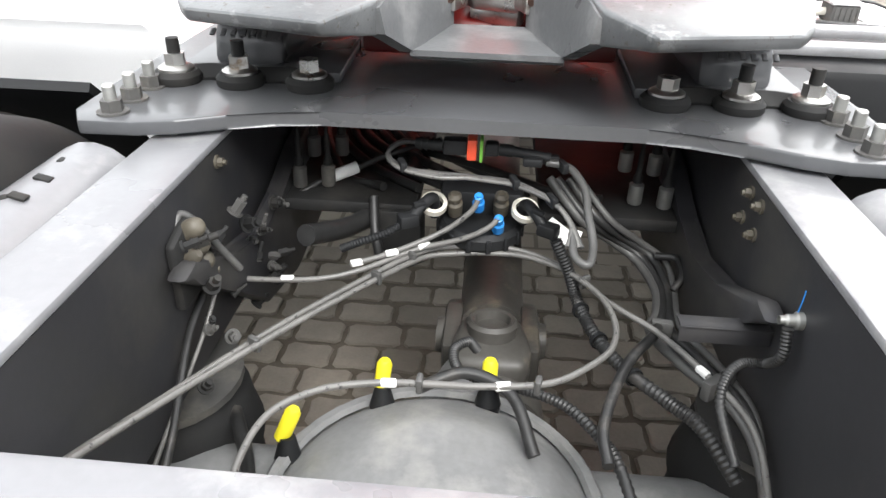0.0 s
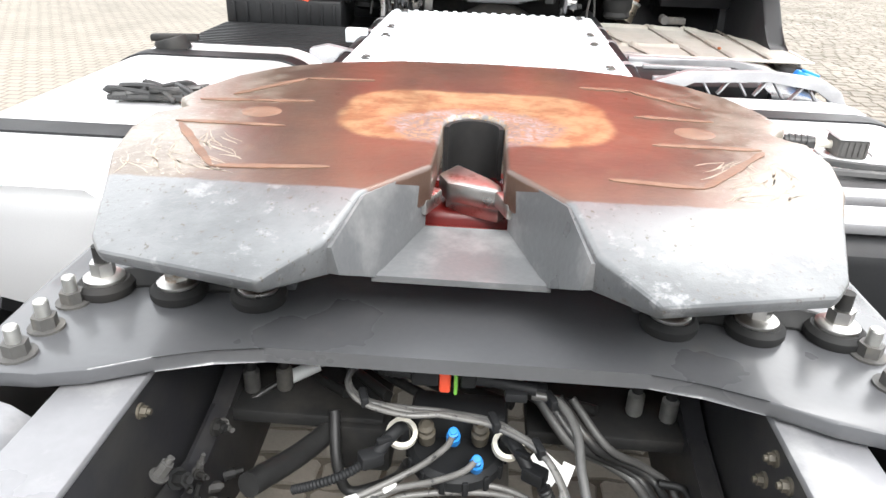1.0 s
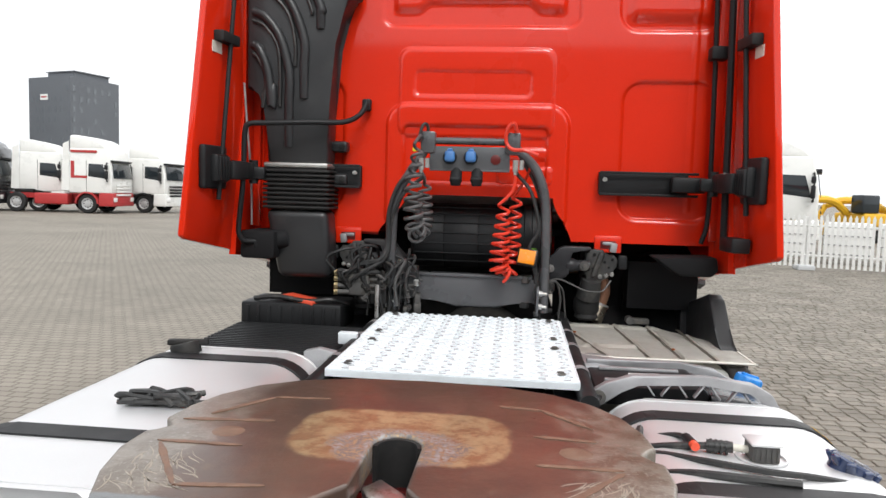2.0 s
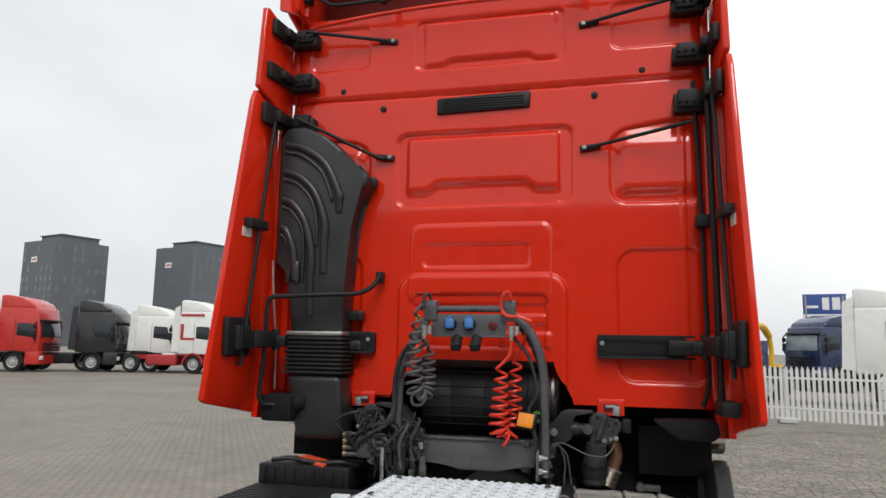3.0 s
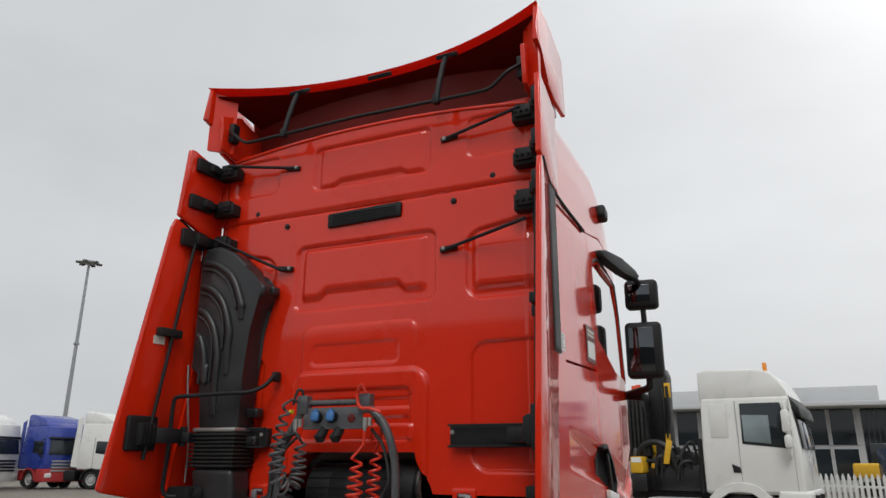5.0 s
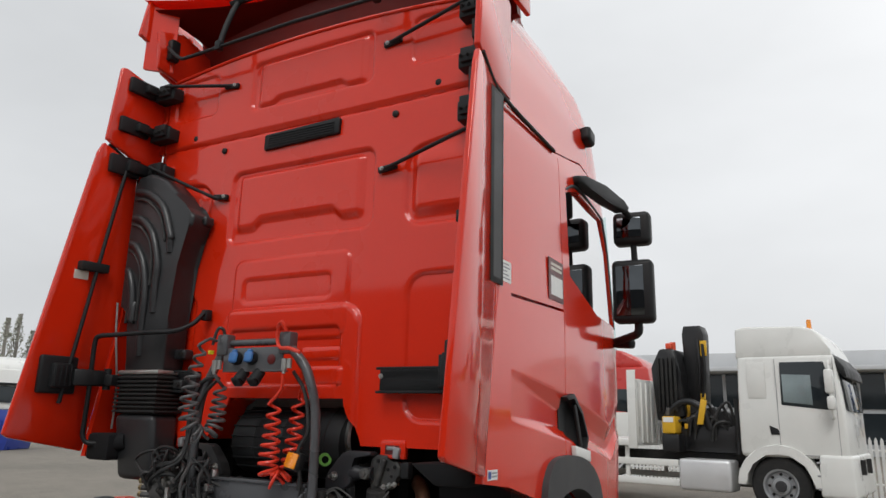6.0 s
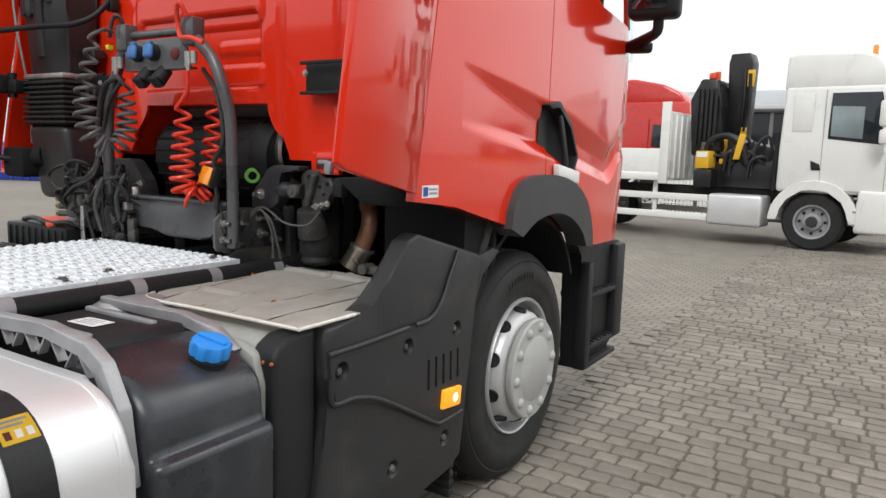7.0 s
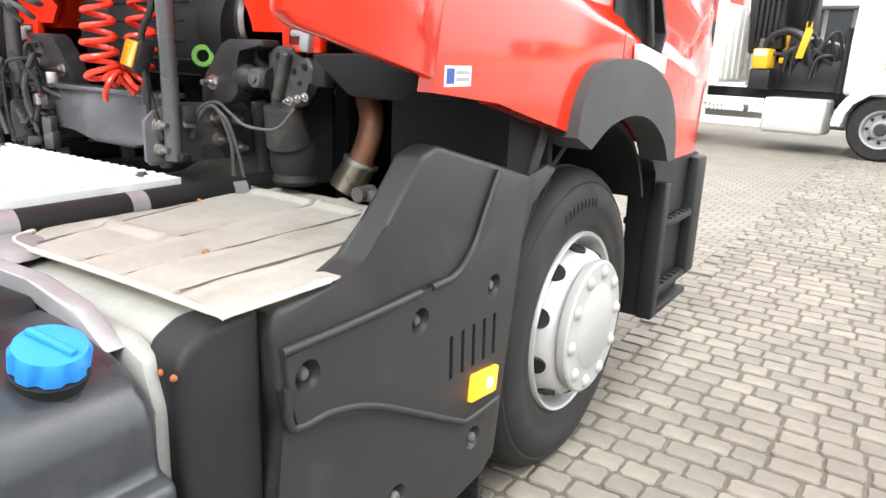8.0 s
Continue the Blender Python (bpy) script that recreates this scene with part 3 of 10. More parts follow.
# ---- mounting plate and fifth wheel ----
def mounting_plate():
    half = [(0.0, 0.888), (0.22, 0.888), (0.28, 0.880), (0.34, 0.855), (0.40, 0.824), (0.45, 0.810), (0.52, 0.808), (0.545, 0.85), (0.55, 1.02), (0.55, 1.42), (0.50, 1.50), (0.0, 1.52)]
    bm = B()
    prism(bm, half + [(-x, y) for x, y in half[-2:0:-1]], "z", 0.957, 0.977, 0.004)
    plate = part("mounting_plate", bm, chassis_paint, truck, "glossy dark grey mounting plate with a waved edge")
    for s in (-1, 1):
        for y in (0.842, 0.898, 0.957):
            bm = B()
            bolt(bm, (s * 0.488, y, 0.977), (0, 0, 1), 0.0145, 0.015, 0.0)
            nut = part("nut", bm, dusty_grey, plate)
            bm = B()
            cyl(bm, (s * 0.488, y, 0.992), (s * 0.488, y, 1.013), 0.0085, seg=12)
            cyl(bm, (s * 0.488, y, 1.013), (s * 0.488, y, 1.015), 0.0085, 0.007, seg=12)
            part("stud_end", bm, stud_steel, plate)
        # fifth-wheel pedestal with its three bolt ears
        bm = B()
        prism(bm, [(s * 0.22, 1.02), (s * 0.47, 1.02), (s * 0.475, 1.30), (s * 0.40, 1.47), (s * 0.27, 1.47), (s * 0.23, 1.30)], "z", 0.977, 0.993, 0.003)
        prism(bm, [(1.045, 0.990), (1.46, 0.990), (1.36, 1.09), (1.31, 1.12), (1.21, 1.12), (1.13, 1.075), (1.06, 1.045)], "x", s * 0.37 - 0.055, s * 0.37 + 0.055, 0.012)
        bracket = part("pedestal", bm, chassis_paint, truck, "cast grey bearing pedestal with bolt ears")
        for x in (0.26, 0.365, 0.462):
            bm = B()
            lathe(bm, [(0.0, 0.0), (0.034, 0.0), (0.036, 0.004), (0.036, 0.012), (0.030, 0.018), (0.0, 0.018)], (s * x, 0.992, 0.977), (0, 0, 1), 24)
            ear = part("rubber_pad", bm, rubber, bracket)
            bm = B()
            lathe(bm, [(0.0, 0.0), (0.026, 0.0), (0.026, 0.004), (0.020, 0.008), (0.0, 0.008)], (s * x, 0.992, 0.995), (0, 0, 1), 20)
            cyl(bm, (s * x, 0.992, 1.003), (s * x, 0.992, 1.020), 0.0155, seg=6)
            part("hex_nut", bm, steel, bracket)
            if x > 0.3:
                bm = B()
                cyl(bm, (s * x, 0.992, 1.020), (s * x, 0.992, 1.042), 0.0095, seg=12)
                part("stud", bm, dusty_black, bracket)
        bm = B()
        for x0, x1 in ((0.26, 0.365), (0.365, 0.462)):
            tube(bm, [(s * x0, 1.0, 0.985), (s * (x0 + x1) / 2, 1.018, 0.985), (s * x1, 1.0, 0.985)], 0.017, 8, 6, flat=0.5)
        part("bolt_ear", bm, dusty_black, bracket)
        for k in range(6):
            bm = B()
            obox(bm, (s * (0.34 + 0.016 * k), 1.046, 1.040), (0.008, 0.004, 0.014), 0.001, rx=-62)
            part("cast_mark", bm, chassis_paint, bracket)
    # red block added to stand in for the cab's red seen under the plate
    bm = B()
    prism(bm, [(1.12, 1.00), (1.13, 1.055), (1.20, 1.075), (1.27, 1.06), (1.27, 1.0)], "x", -0.205, 0.205, 0.008)
    part("locking_bar_guard", bm, dark_red, truck, "red block added for the cab's red seen under the plate")


mounting_plate()


def fifth_wheel():
    base = (0.0, 0.0, 0.0)
    flat = [(0.0, 1.695), (0.17, 1.685), (0.30, 1.64), (0.385, 1.575), (0.44, 1.49), (0.468, 1.40), (0.478, 1.315), (0.462, 1.30), (0.447, 1.275), (0.462, 1.25), (0.480, 1.235), (0.480, 1.15), (0.455, 1.05), (0.415, 0.957),
            (0.118, 0.957), (0.056, 1.045), (0.046, 1.06), (0.046, 1.250)]
    flat += [(0.046 * math.cos(a), 1.250 + 0.05 * math.sin(a)) for a in (0.4, 0.8, 1.2)] + [(0.0, 1.302)]
    bm = B()
    top = [bm.verts.new((x, y, 1.150)) for x, y in flat]
    bm.faces.new(top)
    a, b = top[flat.index((0.415, 0.957))], top[flat.index((0.118, 0.957))]
    ramp = [bm.verts.new(p) for p in ((0.388, 0.862, 1.122), (0.370, 0.838, 1.117), (0.192, 0.797, 1.116), (0.138, 0.868, 1.131))]
    bm.faces.new((a, *ramp, b))
    out = bmesh.ops.extrude_face_region(bm, geom=bm.faces[:])["geom"]
    for v in out:
        if isinstance(v, bmesh.types.BMVert):
            v.co.z -= (0.020 if v.co.x > 0.15 else 0.05) if v.co.y < 0.9 else 0.055
            if v.co.y < 0.9:
                v.co.y += 0.010
    bmesh.ops.recalc_face_normals(bm, faces=bm.faces[:])
    bmesh.ops.delete(bm, geom=[f for f in bm.faces if all(abs(v.co.x) < 1e-5 for v in f.verts)], context="FACES")
    mirrored(bm)
    bmesh.ops.remove_doubles(bm, verts=bm.verts[:], dist=1e-4)
    sharp = [e for e in bm.edges if len(e.link_faces) == 2 and e.calc_face_angle(0) > 0.35]
    bevel(bm, sharp, 0.007, 3)
    plate = part("fifth_wheel_plate", bm, plate_steel, truck, "greasy brown fifth wheel plate with a worn kingpin slot", smooth=30)
    # thicker walls of the V entry and the pocket floor under it
    for s in (-1, 1):
        bm = B()
        pts = [(0.052, 1.060, 1.146), (0.114, 0.957, 1.146), (0.134, 0.870, 1.121)]
        low = [(0.058, 1.065, 1.05), (0.100, 0.945, 1.048), (0.131, 0.872, 1.088)]
        hi = [bm.verts.new((s * x, y, z)) for x, y, z in pts]
        lo = [bm.verts.new((s * (x - 0.004), y, z)) for x, y, z in low]
        hi2 = [bm.verts.new((s * (x + 0.02), y + 0.005, z - 0.004)) for x, y, z in pts]
        lo2 = [bm.verts.new((s * (x + 0.02), y + 0.005, z)) for x, y, z in low]
        for i in range(2):
            bm.faces.new((hi[i], hi[i + 1], lo[i + 1], lo[i]))
            bm.faces.new((hi2[i], hi2[i + 1], lo2[i + 1], lo2[i]))
            bm.faces.new((hi[i], hi[i + 1], hi2[i + 1], hi2[i]))
            bm.faces.new((lo[i], lo[i + 1], lo2[i + 1], lo2[i]))
        for i in (0, 2):
            bm.faces.new((hi[i], hi2[i], lo2[i], lo[i]))
        part("entry_wall", bm, ramp_paint, plate, "scraped grey entry wall", smooth=20)
        bm = B()
        obox(bm, (s * 0.052, 1.075, 1.095), (0.02, 0.05, 0.022), 0.004, rz=s * 20)
        part("jaw_lug", bm, steel, plate)
    bm = B()
    prism(bm, [(1.064, 1.064), (1.064, 1.050), (0.948, 1.040), (0.938, 1.046), (0.938, 1.054)], "x", -0.062, 0.062)
    for v in bm.verts:
        v.co.x *= 1.0 + 0.68 * (1.064 - v.co.y) / 0.126
    part("pocket_floor", bm, ramp_paint, plate, "scraped grey pocket floor")
    bm = B()
    prism(bm, [(1.064, 1.050), (1.064, 1.040), (1.20, 1.010), (1.20, 1.022)], "x", -0.075, 0.075, 0.002)
    part("rear_guide", bm, maroon_paint, plate, "red-painted guide plate in the throat")
    bm = B()
    pts = [(0.038 * math.cos(a), 1.25 + 0.040 * math.sin(a)) for a in [math.pi * k / 10 for k in range(11)]]
    ring = [(0.045 * math.cos(a), 1.25 + 0.049 * math.sin(a)) for a in [math.pi * k / 10 for k in range(11)]]
    prism(bm, pts + ring[::-1], "z", 1.05, 1.143)
    part("wear_ring", bm, dusty_black, plate, "greasy black wear ring")
    bm = B()
    prism(bm, [(-0.045, 1.155), (-0.020, 1.200), (0.030, 1.145), (0.044, 1.12), (0.044, 1.095), (-0.03, 1.12)], "z", 1.075, 1.105, 0.006)
    obox(bm, (0.01, 1.14, 1.066), (0.085, 0.03, 0.03), 0.006, rz=-25)
    part("locking_jaw", bm, steel, plate, "worn bright steel locking jaw")
    # grease grooves and lubrication pads
    strokes = [((-0.43, 1.19), (-0.27, 1.19)), ((-0.44, 1.31), (-0.26, 1.33)), ((-0.40, 1.35), (-0.31, 1.485)), ((-0.31, 1.485), (-0.19, 1.495)), ((-0.42, 1.18), (-0.31, 1.01)), ((-0.31, 1.012), (-0.17, 1.03)),
               ((0.18, 1.515), (0.27, 1.505)), ((0.27, 1.505), (0.37, 1.40)), ((0.25, 1.335), (0.37, 1.325)), ((0.25, 1.19), (0.40, 1.19)), ((0.17, 1.04), (0.28, 1.025)), ((0.28, 1.025), (0.40, 1.18))]
    for (xa, ya), (xb, yb) in strokes:
        bm = B()
        length, ang = math.hypot(xb - xa, yb - ya), math.degrees(math.atan2(yb - ya, xb - xa))
        n = 14
        up, dn = [], []
        for i in range(n + 1):
            t = i / n - 0.5
            w = 0.0085 * (0.75 + 0.5 * noise.noise((xa * 9 + t * 6, ya * 9, 0))) * (1 - (2 * abs(t)) ** 8 * 0.8)
            up.append((t * length, w))
            dn.append((t * length, -w))
        prism(bm, up + dn[::-1], "z", 0.0, 0.0012)
        bmesh.ops.transform(bm, matrix=pose((xa + xb) / 2, (ya + yb) / 2, 1.1502, 0, 0, ang), verts=bm.verts[:])
        part("grease_streak", bm, groove_grease, plate)
    # wiped ridges of dried grease towards both edges
    rnd = random.Random(31)
    for s in (-1, 1):
        bm = B()
        for k in range(46):
            x0, y0 = s * rnd.uniform(0.30, 0.42), rnd.uniform(0.99, 1.14)
            ang = math.atan2(y0 - 0.93, s * (0.46 - abs(x0))) + rnd.uniform(-0.25, 0.25)
            ln, wd = rnd.uniform(0.02, 0.07), rnd.uniform(0.0008, 0.0022)
            u, n = Vector((math.cos(ang), math.sin(ang), 0)), Vector((-math.sin(ang), math.cos(ang), 0))
            p = Vector((x0, y0, 1.1503))
            lo, hi = [], []
            for i in range(5):
                t = i / 4
                q = p + u * (ln * (t - 0.5)) + n * (0.006 * math.sin(3 * t + k))
                if abs(q.x) > 0.435 or q.y < 0.97:
                    q = p.copy()
                taper = wd * math.sin(math.pi * (0.1 + 0.8 * t))
                lo.append(bm.verts.new(q - n * taper))
                hi.append(bm.verts.new(q + n * taper))
            for i in range(4):
                bm.faces.new((lo[i], lo[i + 1], hi[i + 1], hi[i]))
        tagged(part("grease_smear", bm, smear_grease, plate, smooth=0), kind="stuff")
    for x in (-0.325, 0.325):
        bm = B()
        lathe(bm, [(0.0, 0.0012), (0.026, 0.0012), (0.030, 0.0)], (x, 1.258, 1.1502), (0, 0, 1), 24)
        part("grease_pad", bm, groove_grease, plate)


fifth_wheel()


# ---- axle, springs and propshaft under the frame ----
def running_gear():
    bm = B()
    lathe(bm, [(0.0, 0.22), (0.08, 0.215), (0.15, 0.19), (0.22, 0.13), (0.268, 0.05), (0.275, 0.02), (0.275, -0.02), (0.25, -0.10), (0.16, -0.19), (0.0, -0.22)], (-0.03, 0.56, 0.45), (0, 0, 1), 36)
    cyl(bm, (0.0, 0.74, 0.48), (0.03, 0.89, 0.525), 0.115, 0.075, 28)
    axle = part("axle_housing", bm, axle_paint, truck, "dusty grey differential housing")
    bm = B()
    lathe(bm, [(0.205, 0.150), (0.212, 0.158), (0.206, 0.166), (0.194, 0.168), (0.190, 0.160)], (-0.03, 0.56, 0.45), (0, 0, 1), 40, close=True)
    part("casting_ridge", bm, axle_paint, axle)
    bm = B()
    cyl(bm, (-0.95, 0.62, 0.50), (0.95, 0.62, 0.50), 0.085, seg=20)
    part("axle_tube", bm, axle_paint, axle)
    for i in range(12):
        a = 2 * math.pi * i / 12
        bm = B()
        bolt(bm, (-0.03 + 0.258 * math.cos(a), 0.56 + 0.258 * math.sin(a), 0.505), (0, 0, 1), 0.010, 0.010)
        part("housing_bolt", bm, dusty_grey, axle)
    bm = B()
    cyl(bm, (0.035, 1.0, 0.55), (0.035, 2.9, 0.62), 0.058, seg=24)
    shaft = part("propshaft", bm, shaft_paint, truck, "dirty brown-grey propshaft")
    bm = B()
    cyl(bm, (0.035, 0.80, 0.505), (0.035, 0.835, 0.51), 0.088, seg=28)
    lathe(bm, [(0.078, 0.0), (0.070, 0.025), (0.056, 0.055), (0.050, 0.075), (0.0, 0.08)], (0.035, 0.835, 0.51), (0, 1, 0.08), 28)
    prism(bm, [(-0.020, 0.83), (-0.032, 0.875), (-0.018, 0.945), (0.008, 0.985), (0.062, 0.985), (0.088, 0.945), (0.102, 0.875), (0.090, 0.83)], "z", 0.555, 0.612, 0.016, 3)
    for s in (-1, 1):
        prism(bm, [(0.90, 0.585), (1.03, 0.585), (1.08, 0.56), (1.08, 0.53), (1.00, 0.505), (0.92, 0.50)], "x", 0.035 + s * 0.066 - 0.016, 0.035 + s * 0.066 + 0.016, 0.010)
    lathe(bm, [(0.0, -0.095), (0.030, -0.095), (0.034, -0.08), (0.034, 0.08), (0.030, 0.095), (0.0, 0.095)], (0.035, 0.985, 0.545), (1, 0, 0), 20)
    lathe(bm, [(0.040, 0.0), (0.042, 0.022), (0.036, 0.028), (0.030, 0.026), (0.028, 0.012), (0.0, 0.010)], (0.035, 0.915, 0.606), (0, 0.12, 1), 26)
    part("universal_joint", bm, shaft_paint, shaft, "dirty cast universal joint")
    for s in (-1, 1):
        bm = B()
        lathe(bm, [(0.0, 0.0), (0.12, 0.0), (0.13, 0.02), (0.125, 0.05), (0.135, 0.09), (0.125, 0.13), (0.12, 0.16), (0.10, 0.185), (0.0, 0.19)], (s * 0.43, 0.72, 0.44), (0, 0, 1), 28)
        bag = part("air_spring", bm, rubber, truck, "dusty black rubber air spring")
        bm = B()
        lathe(bm, [(0.0, 0.0), (0.115, 0.0), (0.115, 0.012), (0.0, 0.02)], (s * 0.43, 0.72, 0.63), (0, 0, 1), 24)
        part("spring_plate", bm, dusty_grey, bag)
        # curved gusset arm and stabiliser bracket inside the rail
        bm = B()
        prism(bm, [(1.25, 0.86), (1.10, 0.84), (1.0, 0.79), (0.90, 0.775), (0.78, 0.81), (0.66, 0.868), (0.62, 0.862), (0.66, 0.835), (0.78, 0.745), (0.88, 0.66), (1.05, 0.62), (1.25, 0.64)], "x", *sorted((s * 0.318, s * 0.346)), 0.008)
        part("gusset_arm", bm, web_paint, truck, "curved dark grey gusset arm")
        # small reservoirs hanging in pairs below the plate
        for x, y, dz in ((0.256, 1.055, 0.0), (0.302, 1.045, 0.0), (0.245, 1.12, 0.03), (0.292, 1.11, 0.03)):
            bm = B()
            lathe(bm, [(0.0, 0.0), (0.0105, 0.0), (0.012, 0.003), (0.012, 0.034), (0.007, 0.038), (0.0, 0.038)], (s * x, y, 0.79 + dz), (0, 0, 1), 18)
            sleeve = part("bolt_sleeve", bm, stud_steel if s > 0 else dusty_grey, truck, "dull zinc bolt sleeve")
            bm = B()
            lathe(bm, [(0.0, 0.0), (0.008, 0.0), (0.008, 0.010), (0.005, 0.014), (0.005, 0.05), (0.003, 0.055), (0.003, 0.13), (0.0, 0.13)], (s * x, y, 0.828 + dz), (0, 0, 1), 12)
            part("stud", bm, dusty_black, sleeve)
    for x0, x1 in ((0.10, 0.345), (-0.345, -0.10)):
        bm = B()
        box(bm, x0, x1, 1.0, 1.45, 0.765, 0.788, 0.006)
        part("shelf_bracket", bm, dusty_black, truck)


running_gear()


# ---- wheels ----
def wheel(x, y, s, dual=False):
    """A 22.5 inch wheel; s: the side its outer face looks to."""
    c = (x, y, 0.506)
    ax = (s, 0, 0)
    bm = B()
    prof = [(0.292, -0.30), (0.315, -0.312), (0.40, -0.316), (0.455, -0.308), (0.490, -0.290), (0.508, -0.262), (0.512, -0.16), (0.508, -0.052), (0.490, -0.026), (0.470, -0.010), (0.462, -0.012), (0.455, -0.004), (0.42, 0.004),
            (0.385, 0.006), (0.378, 0.002), (0.345, 0.0), (0.315, -0.008), (0.296, -0.020)]
    lathe(bm, prof, c, ax, 96, close=True)
    tyre = part("tyre", bm, rubber, truck, "dusty black truck tyre")
    bm = B()
    for h in (-0.10, -0.16, -0.22):
        lathe(bm, [(0.5095, h - 0.006), (0.5135, h - 0.004), (0.5135, h + 0.004), (0.5095, h + 0.006)], c, ax, 96)
    part("tread_groove", bm, dusty_black, tyre)
    # raised wall writing as plain bars
    for k in range(9):
        bm = B()
        a0 = radians((112 if s > 0 else 68) - 4.1 * k)
        for j in range(2):
            obox(bm, (0.0, 0.0, 0.0), (0.003, 0.011, 0.030 if j == 0 else 0.012), 0.001)
        bmesh.ops.transform(bm, matrix=Matrix.Translation((c[0] + s * 0.0055, c[1] + 0.402 * math.cos(a0), c[2] + 0.402 * math.sin(a0))) @ Matrix.Rotation(a0 - math.pi / 2, 4, "X"), verts=bm.verts[:])
        part("sidewall_mark", bm, rubber, tyre)
    bm = B()
    if not dual:
        lathe(bm, [(0.303, -0.028), (0.305, -0.008), (0.300, 0.002), (0.291, -0.002), (0.286, -0.024), (0.281, -0.050), (0.279, -0.080), (0.270, -0.088), (0.263, -0.070), (0.253, -0.030), (0.243, 0.005), (0.230, 0.022), (0.20, 0.030), (0.19, 0.0), (0.20, -0.16), (0.30, -0.16)], c, ax, 96, close=True)
    else:
        lathe(bm, [(0.303, -0.028), (0.305, -0.008), (0.299, 0.002), (0.289, -0.004), (0.283, -0.030), (0.276, -0.060), (0.272, -0.12), (0.255, -0.135), (0.235, -0.120), (0.200, -0.075), (0.185, -0.060), (0.180, -0.070), (0.20, -0.16), (0.30, -0.16)], c, ax, 72, close=True)
    rim = part("rim", bm, rim_paint, truck, "silver steel rim with round hand holes")
    # Black discs stand in for the dark inside the open hand holes
    for k in range(10):
        a = 2 * math.pi * (k + 0.5) / 10
        bm = B()
        side = Vector((0, math.cos(a), math.sin(a)))
        if dual:
            ctr = Vector(c) - Vector((s * 0.0925, 0, 0)) + side * 0.238
            nrm = Vector((0.76, 0, 0)) * s - side * 0.65
        else:
            ctr = Vector(c) - Vector((s * 0.018, 0, 0)) + side * 0.2505
            nrm = Vector((0.25, 0, 0)) * s + side * 0.97
        lathe(bm, [(0.0, 0.0035), (0.024, 0.0035), (0.030, 0.005), (0.032, 0.002), (0.032, -0.01), (0.0, -0.01)], ctr, nrm, 18)
        part("hand_hole", bm, black_plastic, rim)
    bm = B()
    hub_out = 0.066 if not dual else -0.02
    k1 = 1.10 if not dual else 1.0
    lathe(bm, [(q * k1, h) for q, h in ((0.0, hub_out + 0.010), (0.122, hub_out + 0.010), (0.127, hub_out + 0.006), (0.134, hub_out + 0.004), (0.194, hub_out + 0.003), (0.200, hub_out - 0.003), (0.201, hub_out - 0.022), (0.196, hub_out - 0.030), (0.178, hub_out - 0.034), (0.17, -0.09), (0.0, -0.09))], c, ax, 72)
    hub = part("hub", bm, hub_paint, truck, "pale grey flat hub cover")
    for k in range(10):
        a = 2 * math.pi * k / 10 + 0.1
        bm = B()
        ctr = (c[0] + s * (hub_out + 0.004), c[1] + 0.166 * k1 * math.cos(a), c[2] + 0.166 * k1 * math.sin(a))
        lathe(bm, [(0.023, 0.0), (0.0225, 0.003), (0.019, 0.005), (0.0185, 0.006), (0.014, 0.011), (0.006, 0.013), (0.0, 0.0135)], ctr, ax, 18)
        part("wheel_nut_cap", bm, hub_paint, hub)


wheel(1.140, 4.372, 1)
wheel(-1.140, 4.372, -1)
wheel(1.215, 0.62, 1, True)
wheel(-1.215, 0.62, -1, True)
wheel(0.865, 0.62, 1, True)
wheel(-0.865, 0.62, -1, True)


# ---- left and right tanks, deck and side equipment ----
def tank_outline(x0, x1, z0, z1, r):
    """A rounded box outline in x and z."""
    pts = []
    for cx, cz, a0 in ((x1 - r, z1 - r, 0), (x0 + r, z1 - r, 90), (x0 + r, z0 + r, 180), (x1 - r, z0 + r, 270)):
        for k in range(9):
            a = radians(a0 + 90 * k / 8)
            pts.append((cx + r * math.cos(a), cz + r * math.sin(a)))
    return pts


def fuel_tank(s, y0, y1, straps, name_label):
    pts = [(s * x, z) for x, z in tank_outline(0.50, 1.215, 0.30, 0.985, 0.16)]
    bm = B()
    prism(bm, pts, "y", y0, y1)
    ends = [e for e in bm.edges if len({round(v.co.y, 4) for v in e.verts}) == 1]
    bevel(bm, ends, 0.018, 3)
    tank = part("fuel_tank", bm, aluminium, truck, name_label, smooth=30)
    for yy in (y0 + 0.028, y1 - 0.028):
        bm = B()
        cx, cz = s * 0.8575, 0.6425
        rim_a = [(cx + (x - cx) * 1.006, cz + (z - cz) * 1.006) for x, z in pts]
        prism(bm, rim_a, "y", yy - 0.006, yy + 0.006, 0.002, 1)
        part("end_seam", bm, aluminium, tank)
    for y in straps:
        bm = B()
        cx, cz = s * 0.8575, 0.6425
        outer = [(cx + (x - cx) * 1.016, cz + (z - cz) * 1.016) for x, z in pts]
        prism(bm, outer, "y", y - 0.040, y + 0.040, 0.003, 1)
        part("strap", bm, black_plastic, tank, "black rubber-lined tank strap")
    return tank


left_tank = fuel_tank(-1, 1.30, 2.62, (1.62, 2.44), "large brushed aluminium fuel tank with black straps")
right_tank = fuel_tank(1, 1.38, 2.42, (1.66, 2.225), "brushed aluminium fuel tank with black straps")
right_tank.location.z = -0.05


